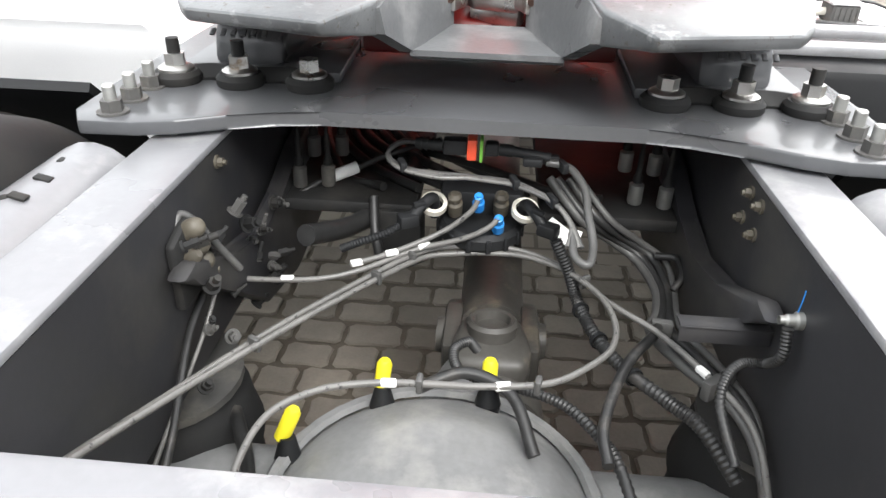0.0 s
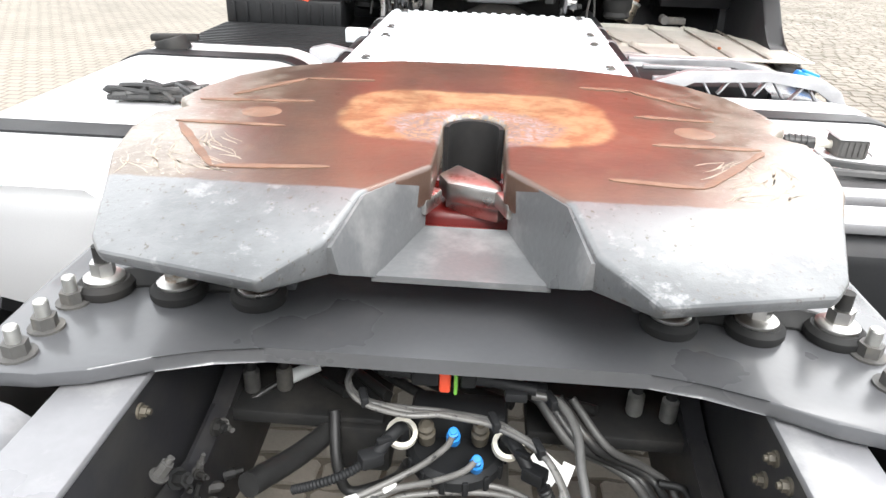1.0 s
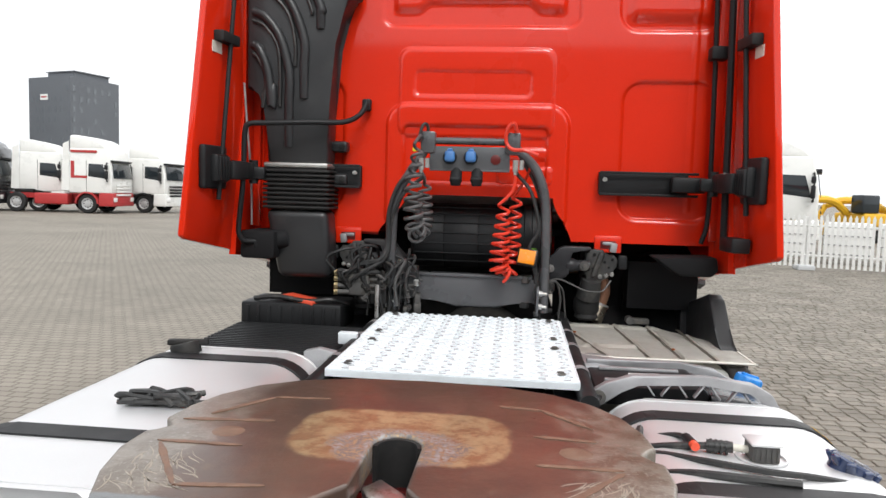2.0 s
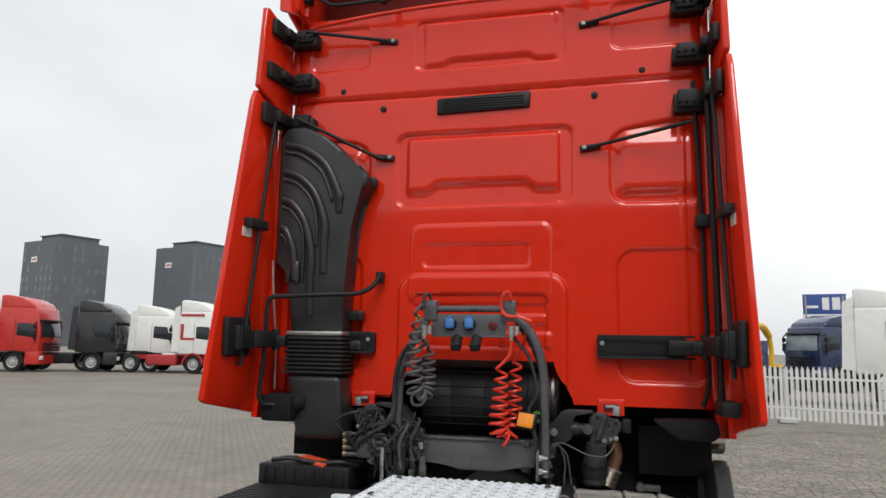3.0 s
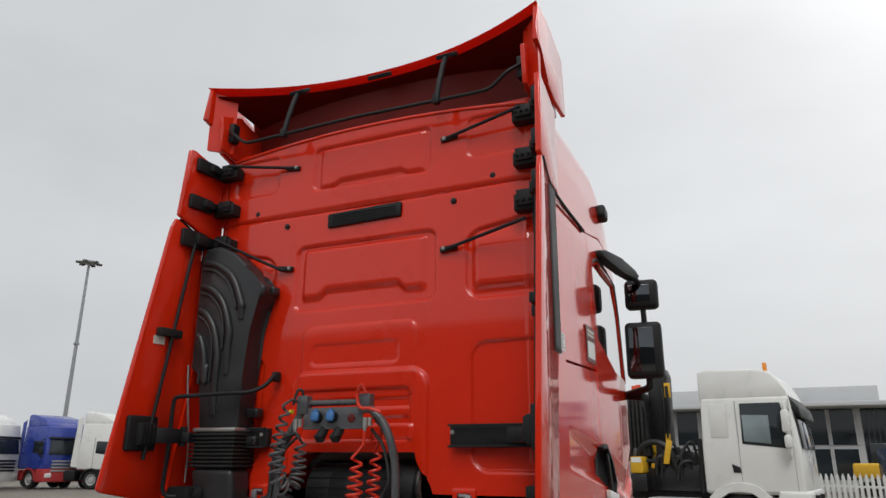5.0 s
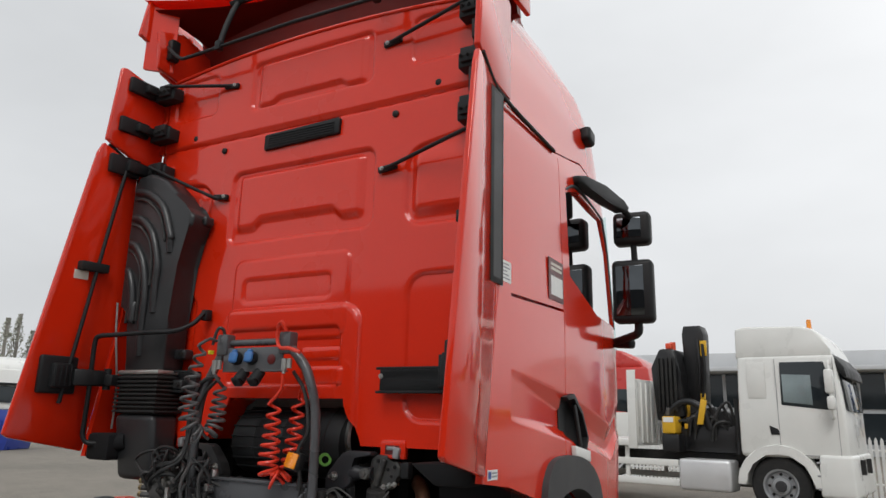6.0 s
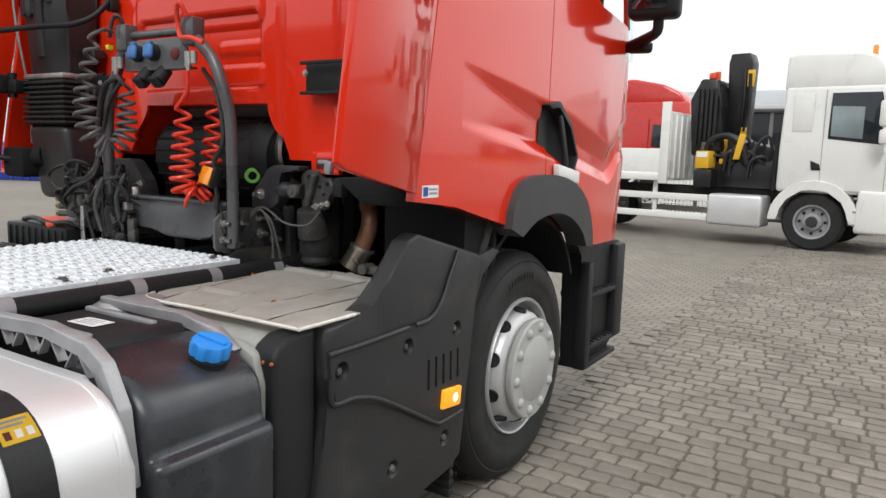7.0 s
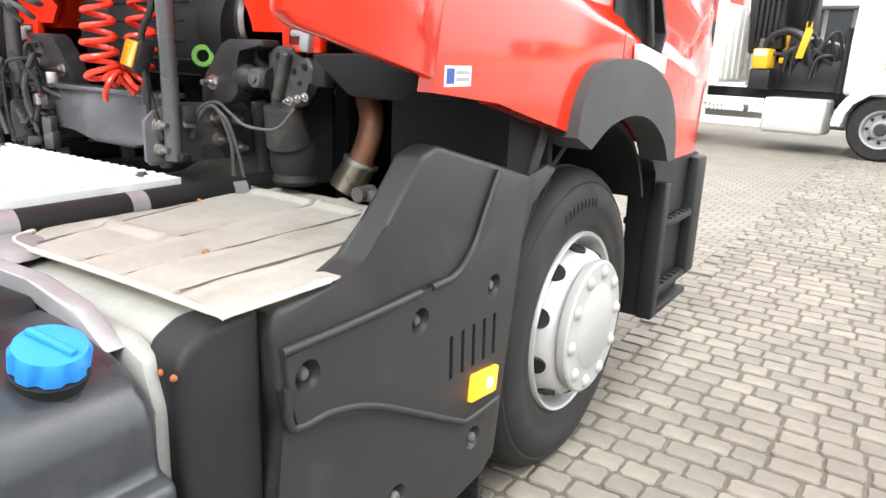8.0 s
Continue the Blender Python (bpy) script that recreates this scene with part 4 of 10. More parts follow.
def tank_fittings():
    # tank sender, filler and cables on the right tank
    bm = B()
    box(bm, 0.835, 0.905, 1.86, 1.935, 0.985, 1.030, 0.006)
    sender = part("sender_cap", bm, dusty_grey, right_tank, "grey square tank sender with a pale lid")
    for k in range(5):
        bm = B()
        box(bm, 0.841 + 0.0135 * k, 0.846 + 0.0135 * k, 1.857, 1.862, 0.990, 1.024, 0.001)
        part("sender_rib", bm, dusty_grey, sender)
    bm = B()
    box(bm, 0.830, 0.910, 1.855, 1.940, 1.030, 1.037, 0.003)
    part("sender_lid", bm, aluminium, sender)
    bm = B()
    lathe(bm, [(0.060, 0.0), (0.066, 0.0), (0.066, 0.004), (0.060, 0.004)], (0.87, 1.90, 0.9865), (0, 0, 1), 28, close=True)
    part("sender_flange", bm, aluminium, sender)
    bm = B()
    lathe(bm, [(0.0, 0.035), (0.05, 0.035), (0.056, 0.030), (0.056, -0.01)], (1.085, 1.88, 0.968), (0.45, 0, 1), 24)
    cap = part("filler_cap", bm, navy_paint, right_tank, "dark blue filler cap")
    for k in range(9):
        bm = B()
        a = 2 * math.pi * k / 9
        obox(bm, (1.093 + 0.055 * math.cos(a), 1.88 + 0.057 * math.sin(a), 0.985 - 0.024 * math.cos(a)), (0.012, 0.022, 0.030), 0.004, ry=24, rz=math.degrees(a))
        part("grip_rib", bm, navy_paint, cap)
    bm = B()
    lathe(bm, [(0.013, 0.0), (0.013, 0.004), (0.0, 0.005)], (1.10, 1.865, 1.000), (0.45, 0, 1), 18)
    part("lock_cover", bm, cast_alu, cap)
    bm = B()
    tube(bm, [(0.50, 2.02, 0.92), (0.58, 1.98, 0.965), (0.66, 1.94, 0.992), (0.74, 1.925, 1.002), (0.80, 1.91, 1.006)], 0.010, 10, 8)
    cyl(bm, (0.735, 1.925, 1.003), (0.80, 1.91, 1.007), 0.017, 0.015, 14)
    for k in range(4):
        cyl(bm, (0.742 + 0.013 * k, 1.923 - 0.003 * k, 1.004), (0.748 + 0.013 * k, 1.922 - 0.003 * k, 1.004), 0.019, seg=14)
    part("sender_plug", bm, black_tube, right_tank, "black corrugated cable plug")
    bm = B()
    cyl(bm, (0.798, 1.91, 1.007), (0.838, 1.902, 1.007), 0.010, seg=12)
    part("plug_nose", bm, cream, right_tank)
    bm = B()
    tube(bm, [(0.50, 2.00, 0.93), (0.60, 1.93, 0.970), (0.70, 1.84, 0.992), (0.84, 1.78, 0.996), (0.95, 1.77, 0.993), (1.06, 1.79, 0.972)], 0.009, 8, 8)
    tube(bm, [(0.46, 1.90, 0.90), (0.55, 1.83, 0.945), (0.66, 1.76, 0.985), (0.80, 1.72, 0.995), (0.90, 1.71, 0.995)], 0.012, 8, 8)
    tube(bm, [(0.52, 2.10, 0.92), (0.60, 2.08, 0.960), (0.68, 2.03, 0.992), (0.70, 1.96, 1.000)], 0.008, 8, 8)
    part("sender_cable", bm, black_tube, right_tank)
    bm = B()
    cyl(bm, (0.695, 1.985, 1.002), (0.700, 1.925, 1.004), 0.013, seg=12)
    plug = part("side_plug", bm, black_plastic, right_tank)
    bm = B()
    cyl(bm, (0.700, 1.925, 1.004), (0.702, 1.905, 1.003), 0.012, seg=12)
    part("red_tip", bm, orange_red, plug)
    # dark valves and hoses between the rail and the tank
    rnd = random.Random(14)
    bm = B()
    box(bm, 0.42, 0.56, 1.95, 2.16, 0.80, 0.905, 0.012)
    valve = part("air_valve", bm, dusty_black, truck, "dark valve block with hoses between frame and tank")
    for k in range(8):
        bm = B()
        x, y, z = rnd.uniform(0.40, 0.58), rnd.uniform(1.75, 2.25), rnd.uniform(0.86, 0.93)
        tube(bm, [(x, y, 0.80), (x + rnd.uniform(-0.03, 0.03), y + 0.05, z), (x + rnd.uniform(-0.05, 0.05), y + rnd.uniform(0.08, 0.15), z), (x, y + 0.2, 0.80)], rnd.uniform(0.006, 0.012), 8, 6)
        part("valve_hose", bm, black_tube, valve)
    for k in range(6):
        part("valve_fitting", bolt(B(), (rnd.uniform(0.43, 0.55), rnd.uniform(1.97, 2.14), 0.903), (0, 0, 1), 0.012, 0.014, 0.012), dusty_grey if k % 2 else casting_black, valve)
    bm = B()
    box(bm, 0.44, 1.18, 1.235, 1.36, 0.50, 0.98, 0.02)
    part("black_side_box", bm, black_plastic, truck, "black plastic box beside the tank")
    bm = B()
    box(bm, 0.46, 1.20, 1.30, 1.345, 0.985, 1.005, 0.004)
    box(bm, 0.46, 1.20, 1.40, 1.445, 0.995, 1.015, 0.004)
    part("side_rail_bar", bm, cast_alu, truck, "pale aluminium bar across the tank")
    # fittings on the left tank
    bm = B()
    lathe(bm, [(0.0, 0.045), (0.05, 0.045), (0.055, 0.038), (0.055, 0.0)], (-1.02, 2.52, 0.975), (-0.25, 0, 1), 24)
    obox(bm, (-1.02, 2.53, 1.018), (0.15, 0.035, 0.022), 0.006, rz=12)
    part("filler_cap", bm, dusty_black, left_tank, "black filler cap with a lever")
    bm = B()
    prism(bm, [(-0.60, 0.60), (-0.60, 0.985), (-0.54, 1.00), (-0.46, 0.985), (-0.44, 0.60)], "y", 2.62, 2.66, 0.008)
    cyl(bm, (-0.52, 2.60, 0.93), (-0.52, 2.68, 0.93), 0.03, seg=18)
    part("tank_bracket", bm, cast_alu, truck, "cast aluminium tank bracket")


tank_fittings()

# loose strap and cable bundle lying on the left tank
def cable_bundle():
    b = thing("cable_bundle", "tangled bundle of black cable lying on the aluminium tank", "cable", (-0.78, 1.88, 0.985))
    rnd = random.Random(4)
    for k in range(7):
        bm = B()
        pts = [(rnd.uniform(-0.13, 0.13), rnd.uniform(-0.045, 0.045), 0.009 + rnd.uniform(0, 0.03)) for _ in range(6)]
        tube(bm, pts, 0.008, 7, 6)
        part("loop", bm, black_tube, b)
    bm = B()
    box(bm, -0.03, 0.03, -0.02, 0.02, 0.004, 0.03, 0.005)
    part("plug", bm, black_plastic, b)


cable_bundle()


def warning_label():
    """Yellow label round the strap's shoulder, with a text line and three signs as plain shapes."""
    def sheet(a0, a1, y0, y1, off):
        bm = B()
        cx, cz = 1.0582, 0.828
        rows = []
        for k in range(7):
            a = radians(a0 + (a1 - a0) * k / 6)
            rad = 0.1628 + off
            rows.append([bm.verts.new((cx + rad * math.cos(a), y, cz + rad * math.sin(a))) for y in (y0, y1)])
        for p, q in zip(rows, rows[1:]):
            bm.faces.new((p[0], p[1], q[1], q[0]))
        bmesh.ops.solidify(bm, geom=bm.faces[:], thickness=-0.0008)
        return bm
    lab = part("warning_label", sheet(42, 62, 2.192, 2.258, 0.001), label_yellow, right_tank, "yellow warning label on the strap")
    part("text_bar", sheet(57.5, 59.5, 2.20, 2.25, 0.002), label_grey, lab)
    part("text_bar", sheet(54, 56, 2.20, 2.24, 0.002), label_grey, lab)
    for y, m_ in ((2.199, dark_red), (2.219, label_white), (2.239, label_white)):
        part("sign_mark", sheet(45, 51, y, y + 0.012, 0.002), m_, lab)


warning_label()


def deck():
    """Two galvanised tread plates over the frame."""
    for y0, y1, zz in ((2.30, 2.835, 1.003), (2.845, 3.40, 1.010)):
        bm = B()
        box(bm, -0.425, 0.43, y0, y1, zz, zz + 0.004)
        plate = part("deck_plate", bm, galvanised, truck, "galvanised perforated walkway plate")
        for ends in ((-0.425, -0.422, y0, y1), (0.427, 0.43, y0, y1), (-0.425, 0.43, y0 - 0.003, y0)):
            bm = B()
            box(bm, *ends, zz - 0.022, zz)
            part("deck_lip", bm, galvanised, plate)
        rows = int((y1 - y0 - 0.03) / 0.042)
        studs, holes = B(), B()
        for j in range(rows + 1):
            y = y0 + 0.022 + j * 0.042
            # pressed ridge with serrated teeth; grey plates on it stand in for dark slots
            prism(studs, [(y - 0.011, zz + 0.003), (y + 0.011, zz + 0.003), (y + 0.006, zz + 0.0085), (y - 0.006, zz + 0.0085)], "x", -0.415, 0.42)
            for i in range(20):
                x = -0.40 + i * 0.0415 + (0.010 if j % 2 else 0.0)
                prism(studs, [(x - 0.013, zz + 0.0075), (x + 0.013, zz + 0.0075), (x + 0.008, zz + 0.0135), (x - 0.008, zz + 0.0135)], "y", y - 0.006, y + 0.006)
                if i % 2:
                    obox(holes, (x, y - 0.0090, zz + 0.0062), (0.026, 0.0012, 0.0042), rx=-45)
        tagged(part("tread_ridge", studs, galvanised, plate), kind="stuff")
        tagged(part("drain_slot", holes, cast_alu, plate), kind="stuff")
        for x in (-0.36, 0.37):
            for y in (y0 + 0.07, y1 - 0.07):
                bm = B()
                bolt(bm, (x, y, zz + 0.010), (0, 0, 1), 0.012, 0.006)
                part("deck_screw", bm, dusty_grey, plate)
    # support tube under the right edge with clips
    for s, x in ((1, 0.452), (-1, -0.45)):
        bm = B()
        cyl(bm, (x, 2.2, 0.962), (x, 3.75, 0.972), 0.032, seg=18)
        bar = part("deck_support_tube", bm, black_plastic, truck, "black support tube beside the walkway")
        for y in (2.55, 2.95, 3.25, 3.55):
            bm = B()
            lathe(bm, [(0.0335, -0.022), (0.0355, -0.022), (0.0355, 0.022), (0.0335, 0.022)], (x, y, 0.966), (0, 1, 0), 20, close=True)
            part("clip", bm, cast_alu, bar)
    bm = B()
    box(bm, -0.52, -0.44, 2.84, 2.88, 0.97, 1.02, 0.006)
    part("deck_latch", bm, galvanised, truck)


deck()


def side_right():
    # cast bracket frames around the black cover between the tank and the heat shield
    bm = B()
    top = [(0.47, 0.935), (0.53, 0.975), (0.62, 1.006), (0.86, 1.014), (1.02, 0.998), (1.085, 0.962), (1.14, 0.87), (1.165, 0.70)]
    inner = [(1.135, 0.70), (1.112, 0.86), (1.06, 0.938), (1.01, 0.970), (0.86, 0.984), (0.64, 0.978), (0.58, 0.95), (0.53, 0.90), (0.47, 0.88)]
    prism(bm, top + inner, "y", 2.435, 2.470, 0.006)
    bracket = part("tank_frame", bm, cast_alu, truck, "ribbed cast aluminium tank frame")
    bm = B()
    for k in range(7):
        x = 0.68 + 0.055 * k
        z = 0.972 if x < 0.88 else 0.972 - (x - 0.88) * 0.16
        obox(bm, (x, 2.452, z - 0.012), (0.006, 0.022, 0.055), 0.001, ry=35 if k % 2 else -35)
    part("web_rib", bm, cast_alu, bracket)
    bm = B()
    lathe(bm, [(0.012, 0.0), (0.024, 0.0), (0.026, 0.004), (0.026, 0.012), (0.012, 0.012)], (0.505, 2.436, 0.925), (0, -1, 0), 20, close=True)
    part("frame_eye", bm, dusty_grey, bracket)
    bm = B()
    prism(bm, [(0.50, 0.975), (0.86, 0.975), (0.99, 0.957), (1.072, 0.907), (1.060, 0.902), (0.99, 0.926), (0.86, 0.945), (0.50, 0.945)], "y", 2.80, 2.835, 0.006)
    part("tank_frame", bm, cast_alu, truck, "ribbed cast aluminium tank frame")
    bm = B()
    prism(bm, [(0.50, 0.945), (0.88, 0.955), (0.90, 0.93), (0.90, 0.88), (0.50, 0.88)], "y", 2.50, 2.80, 0.012)
    cover = part("battery_cover", bm, black_plastic, truck, "black plastic cover with a printed label")
    for y in (2.56, 2.74):
        bm = B()
        box(bm, 0.54, 0.84, y - 0.010, y + 0.010, 0.948, 0.962, 0.004)
        part("cover_rib", bm, cast_alu, cover)
    bm = B()
    obox(bm, (0.70, 2.65, 0.9545), (0.115, 0.062, 0.0015), ry=-1.5)
    lab = part("printed_label", bm, label_white, cover)
    bm = B()
    for k in range(4):
        obox(bm, (0.70, 2.632 + 0.012 * k, 0.9556), (0.085 - 0.015 * (k % 2), 0.004, 0.0008), ry=-1.5)
    part("text_bar", bm, label_grey, lab)
    # urea tank with rounded ends
    bm = B()
    prof = [(0.90, 0.30), (1.17, 0.30), (1.200, 0.312), (1.212, 0.335), (1.212, 0.728), (1.210, 0.740), (1.202, 0.747), (1.182, 0.750), (1.174, 0.756), (1.171, 0.772), (1.168, 0.825), (1.158, 0.853), (1.135, 0.880), (1.09, 0.905), (1.02, 0.925), (0.95, 0.934), (0.90, 0.935)]
    rows = []
    for y, inset in ((2.475, 0.034), (2.478, 0.020), (2.486, 0.009), (2.500, 0.002), (2.515, 0.0), (2.795, 0.0), (2.806, 0.004), (2.813, 0.012), (2.815, 0.022)):
        rows.append([bm.verts.new((0.90 + (x - 0.90) * (1 - inset / 0.30), y, 0.62 + (z - 0.62) * (1 - inset / 0.315))) for x, z in prof])
    for p, q in zip(rows, rows[1:]):
        for k in range(len(prof)):
            n = (k + 1) % len(prof)
            bm.faces.new((p[k], p[n], q[n], q[k]))
    bm.faces.new(rows[0][::-1])
    bm.faces.new(rows[-1])
    bmesh.ops.recalc_face_normals(bm, faces=bm.faces[:])
    urea = part("urea_tank", bm, tank_plastic, truck, "faded black plastic urea tank with a blue cap", smooth=50)
    nrm = Vector((0.32, -0.02, 1)).normalized()
    at = Vector((1.075, 2.715, 0.890))
    bm = B()
    lathe(bm, [(0.063, -0.035), (0.063, 0.004), (0.060, 0.008), (0.058, 0.004), (0.054, 0.010), (0.047, 0.012), (0.047, 0.026), (0.050, 0.028), (0.050, 0.032), (0.044, 0.034), (0.0, 0.034)], at, nrm, 32)
    part("filler_neck", bm, black_plastic, urea)
    bm = B()
    u, v = frame_of(nrm)
    rings = []
    for r, h in ((0.040, 0.034), (0.049, 0.036), (0.050, 0.062), (0.045, 0.070), (0.025, 0.073), (0.0, 0.073)):
        row = []
        for i in range(64):
            a = 2 * math.pi * i / 64
            k = 0.005 * max(0.0, math.cos(8 * a)) if 0.0485 < r < 0.0505 else 0.0
            row.append(bm.verts.new(at + nrm * h + u * ((r - k) * math.cos(a)) + v * ((r - k) * math.sin(a))))
        rings.append(row)
    for a, b in zip(rings, rings[1:]):
        for i in range(64):
            bm.faces.new((a[i], a[(i + 1) % 64], b[(i + 1) % 64], b[i]))
    bmesh.ops.remove_doubles(bm, verts=bm.verts[:], dist=1e-5)
    obox(bm, at + nrm * 0.075, (0.076, 0.014, 0.010), 0.004, ry=18, rz=20)
    part("cap", bm, blue_plastic, urea, "bright blue screw cap")
    bm = B()
    cyl(bm, (1.16, 2.50, 0.42), (1.16, 2.79, 0.42), 0.004, seg=6)
    part("mould_seam", bm, tank_plastic, urea)
    # pale neck and black guard between urea tank and skirt
    bm = B()
    prism(bm, [(0.80, 0.40), (1.13, 0.40), (1.135, 0.82), (1.11, 0.895), (1.05, 0.922), (0.80, 0.932)], "y", 2.828, 2.868, 0.014)
    part("silencer_side", bm, silencer_metal, truck, "stained pale metal silencer side")
    bm = B()
    prism(bm, [(2.850, 0.30), (2.850, 0.885), (2.868, 0.915), (2.910, 0.938), (3.010, 0.942), (3.010, 0.30)], "x", 1.075, 1.165)
    bevel(bm, bm.edges[:], 0.016, 3)
    guard = part("rear_guard", bm, black_plastic, truck, "black ribbed guard with two rusty rivets", smooth=50)
    for z in (0.875, 0.43):
        for k in range(2):
            bm = B()
            bmesh.ops.create_uvsphere(bm, u_segments=10, v_segments=6, radius=0.006, matrix=Matrix.Translation((1.155 - 0.03 * (1 - k), 2.851, z)))
            part("rusty_rivet", bm, rust, guard)


side_right()


def heat_shield():
    bm = B()
    nx, ny = 170, 70

    def height(x, y):
        z = 0.957 + 0.003 * math.sin(6 * x + 3 * y)
        # lengthwise folds that draw together towards the front, each sheet a little higher than the next
        f = (y - 2.92) / 0.62
        full = ease(y, 2.925, 2.965)
        for xa, xb in ((0.600, 0.46), (0.770, 0.72), (0.900, 0.88), (1.04, 1.03)):
            xx = xa + (xb - xa) * f
            z += full * (0.005 * math.exp(-((x - xx - 0.017) / 0.009) ** 2) - 0.015 * math.exp(-((x - xx) / 0.0065) ** 2))
        # pressed cross beads
        z += 0.011 * (ease(y, 3.10, 3.118) - ease(y, 3.135, 3.153)) * (ease(x, 0.50, 0.53) - ease(x, 0.75, 0.78))
        z += 0.011 * (ease(y, 3.565, 3.583) - ease(y, 3.60, 3.618)) * (ease(x, 0.46, 0.50) - ease(x, 0.92, 0.96))
        z += 0.0035 * noise.noise((x * 8, y * 8, 0)) + 0.0014 * noise.noise((x * 30, y * 30, 4))
        return z

    g = []
    for j in range(ny + 1):
        v = j / ny
        row = []
        for i in range(nx + 1):
            u = i / nx
            y = 2.926 + 0.778 * v - 0.004 * u * (1 - v)
            a = 0.552 - 0.155 * min(1.0, (y - 2.926) / 0.16)
            c = 1.182 - 0.062 * ease(y, 3.16, 3.28) - 0.20 * ease(v, 0.55, 1.0)
            x = a + (c - a) * u
            z = height(x, y) - 0.006 * ease(v, 0.97, 1.0) - 0.008 * (1 - ease(u, 0.0, 0.03))
            row.append(bm.verts.new((x, y, z)))
        g.append(row)
    for a, c in zip(g, g[1:]):
        for i in range(nx):
            bm.faces.new((a[i], a[i + 1], c[i + 1], c[i]))
    bmesh.ops.solidify(bm, geom=bm.faces[:], thickness=0.006)
    shield = part("heat_shield", bm, shield_alu, truck, "stained pale ribbed heat shield", smooth=50)
    # dark strips along the folds paint in their shade together with some dirt
    for xa, xb in ((0.600, 0.46), (0.770, 0.72), (0.900, 0.88), (1.04, 1.03)):
        bm = B()
        rows = []
        for k in range(25):
            y = 2.95 + 0.68 * k / 24
            x = xa + (xb - xa) * (y - 2.92) / 0.62
            w = 0.0085 + 0.004 * noise.noise((k * 0.7, xa * 9, 1.0))
            rows.append([bm.verts.new((x + q, y, z)) for q, z in ((-w, 0.9570), (0.0, 0.9590), (w, 0.9570))])
        for p, q in zip(rows, rows[1:]):
            for i in range(2):
                bm.faces.new((p[i], p[i + 1], q[i + 1], q[i]))
        bmesh.ops.solidify(bm, geom=bm.faces[:], thickness=0.003)
        part("fold_dirt", bm, fold_shade_dirt, shield)
    # rolled pale edge
    bm = B()
    tube(bm, [(0.402, 3.085, 0.952), (0.475, 3.005, 0.954), (0.550, 2.929, 0.955), (0.80, 2.926, 0.956), (1.00, 2.924, 0.957), (1.170, 2.922, 0.957), (1.182, 2.937, 0.957), (1.182, 3.15, 0.957)], 0.0052, 8, 4)
    part("rolled_edge", bm, edge_alu, shield)
    for x, y in ((0.60, 3.127), (0.90, 3.11), (0.69, 3.59), (0.50, 3.40)):
        bm = B()
        bmesh.ops.create_uvsphere(bm, u_segments=10, v_segments=6, radius=1, matrix=Matrix.Translation((x, y, 0.964)) @ Matrix.Diagonal((0.008, 0.007, 0.005, 1)))
        part("rust_spot_bolt", bm, rust, shield)
    bm = B()
    lathe(bm, [(0.0, 0.02), (0.09, 0.018), (0.11, 0.008), (0.115, 0.0)], (0.53, 2.89, 0.940), (0, 0, 1), 24)
    part("shield_washer", bm, cast_alu, shield)
    # silencer body that the shield covers
    bm = B()
    box(bm, 0.50, 1.10, 2.870, 3.72, 0.42, 0.925, 0.05, 3)
    part("silencer_box", bm, silencer_metal, truck, "stained pale metal silencer box")


heat_shield()


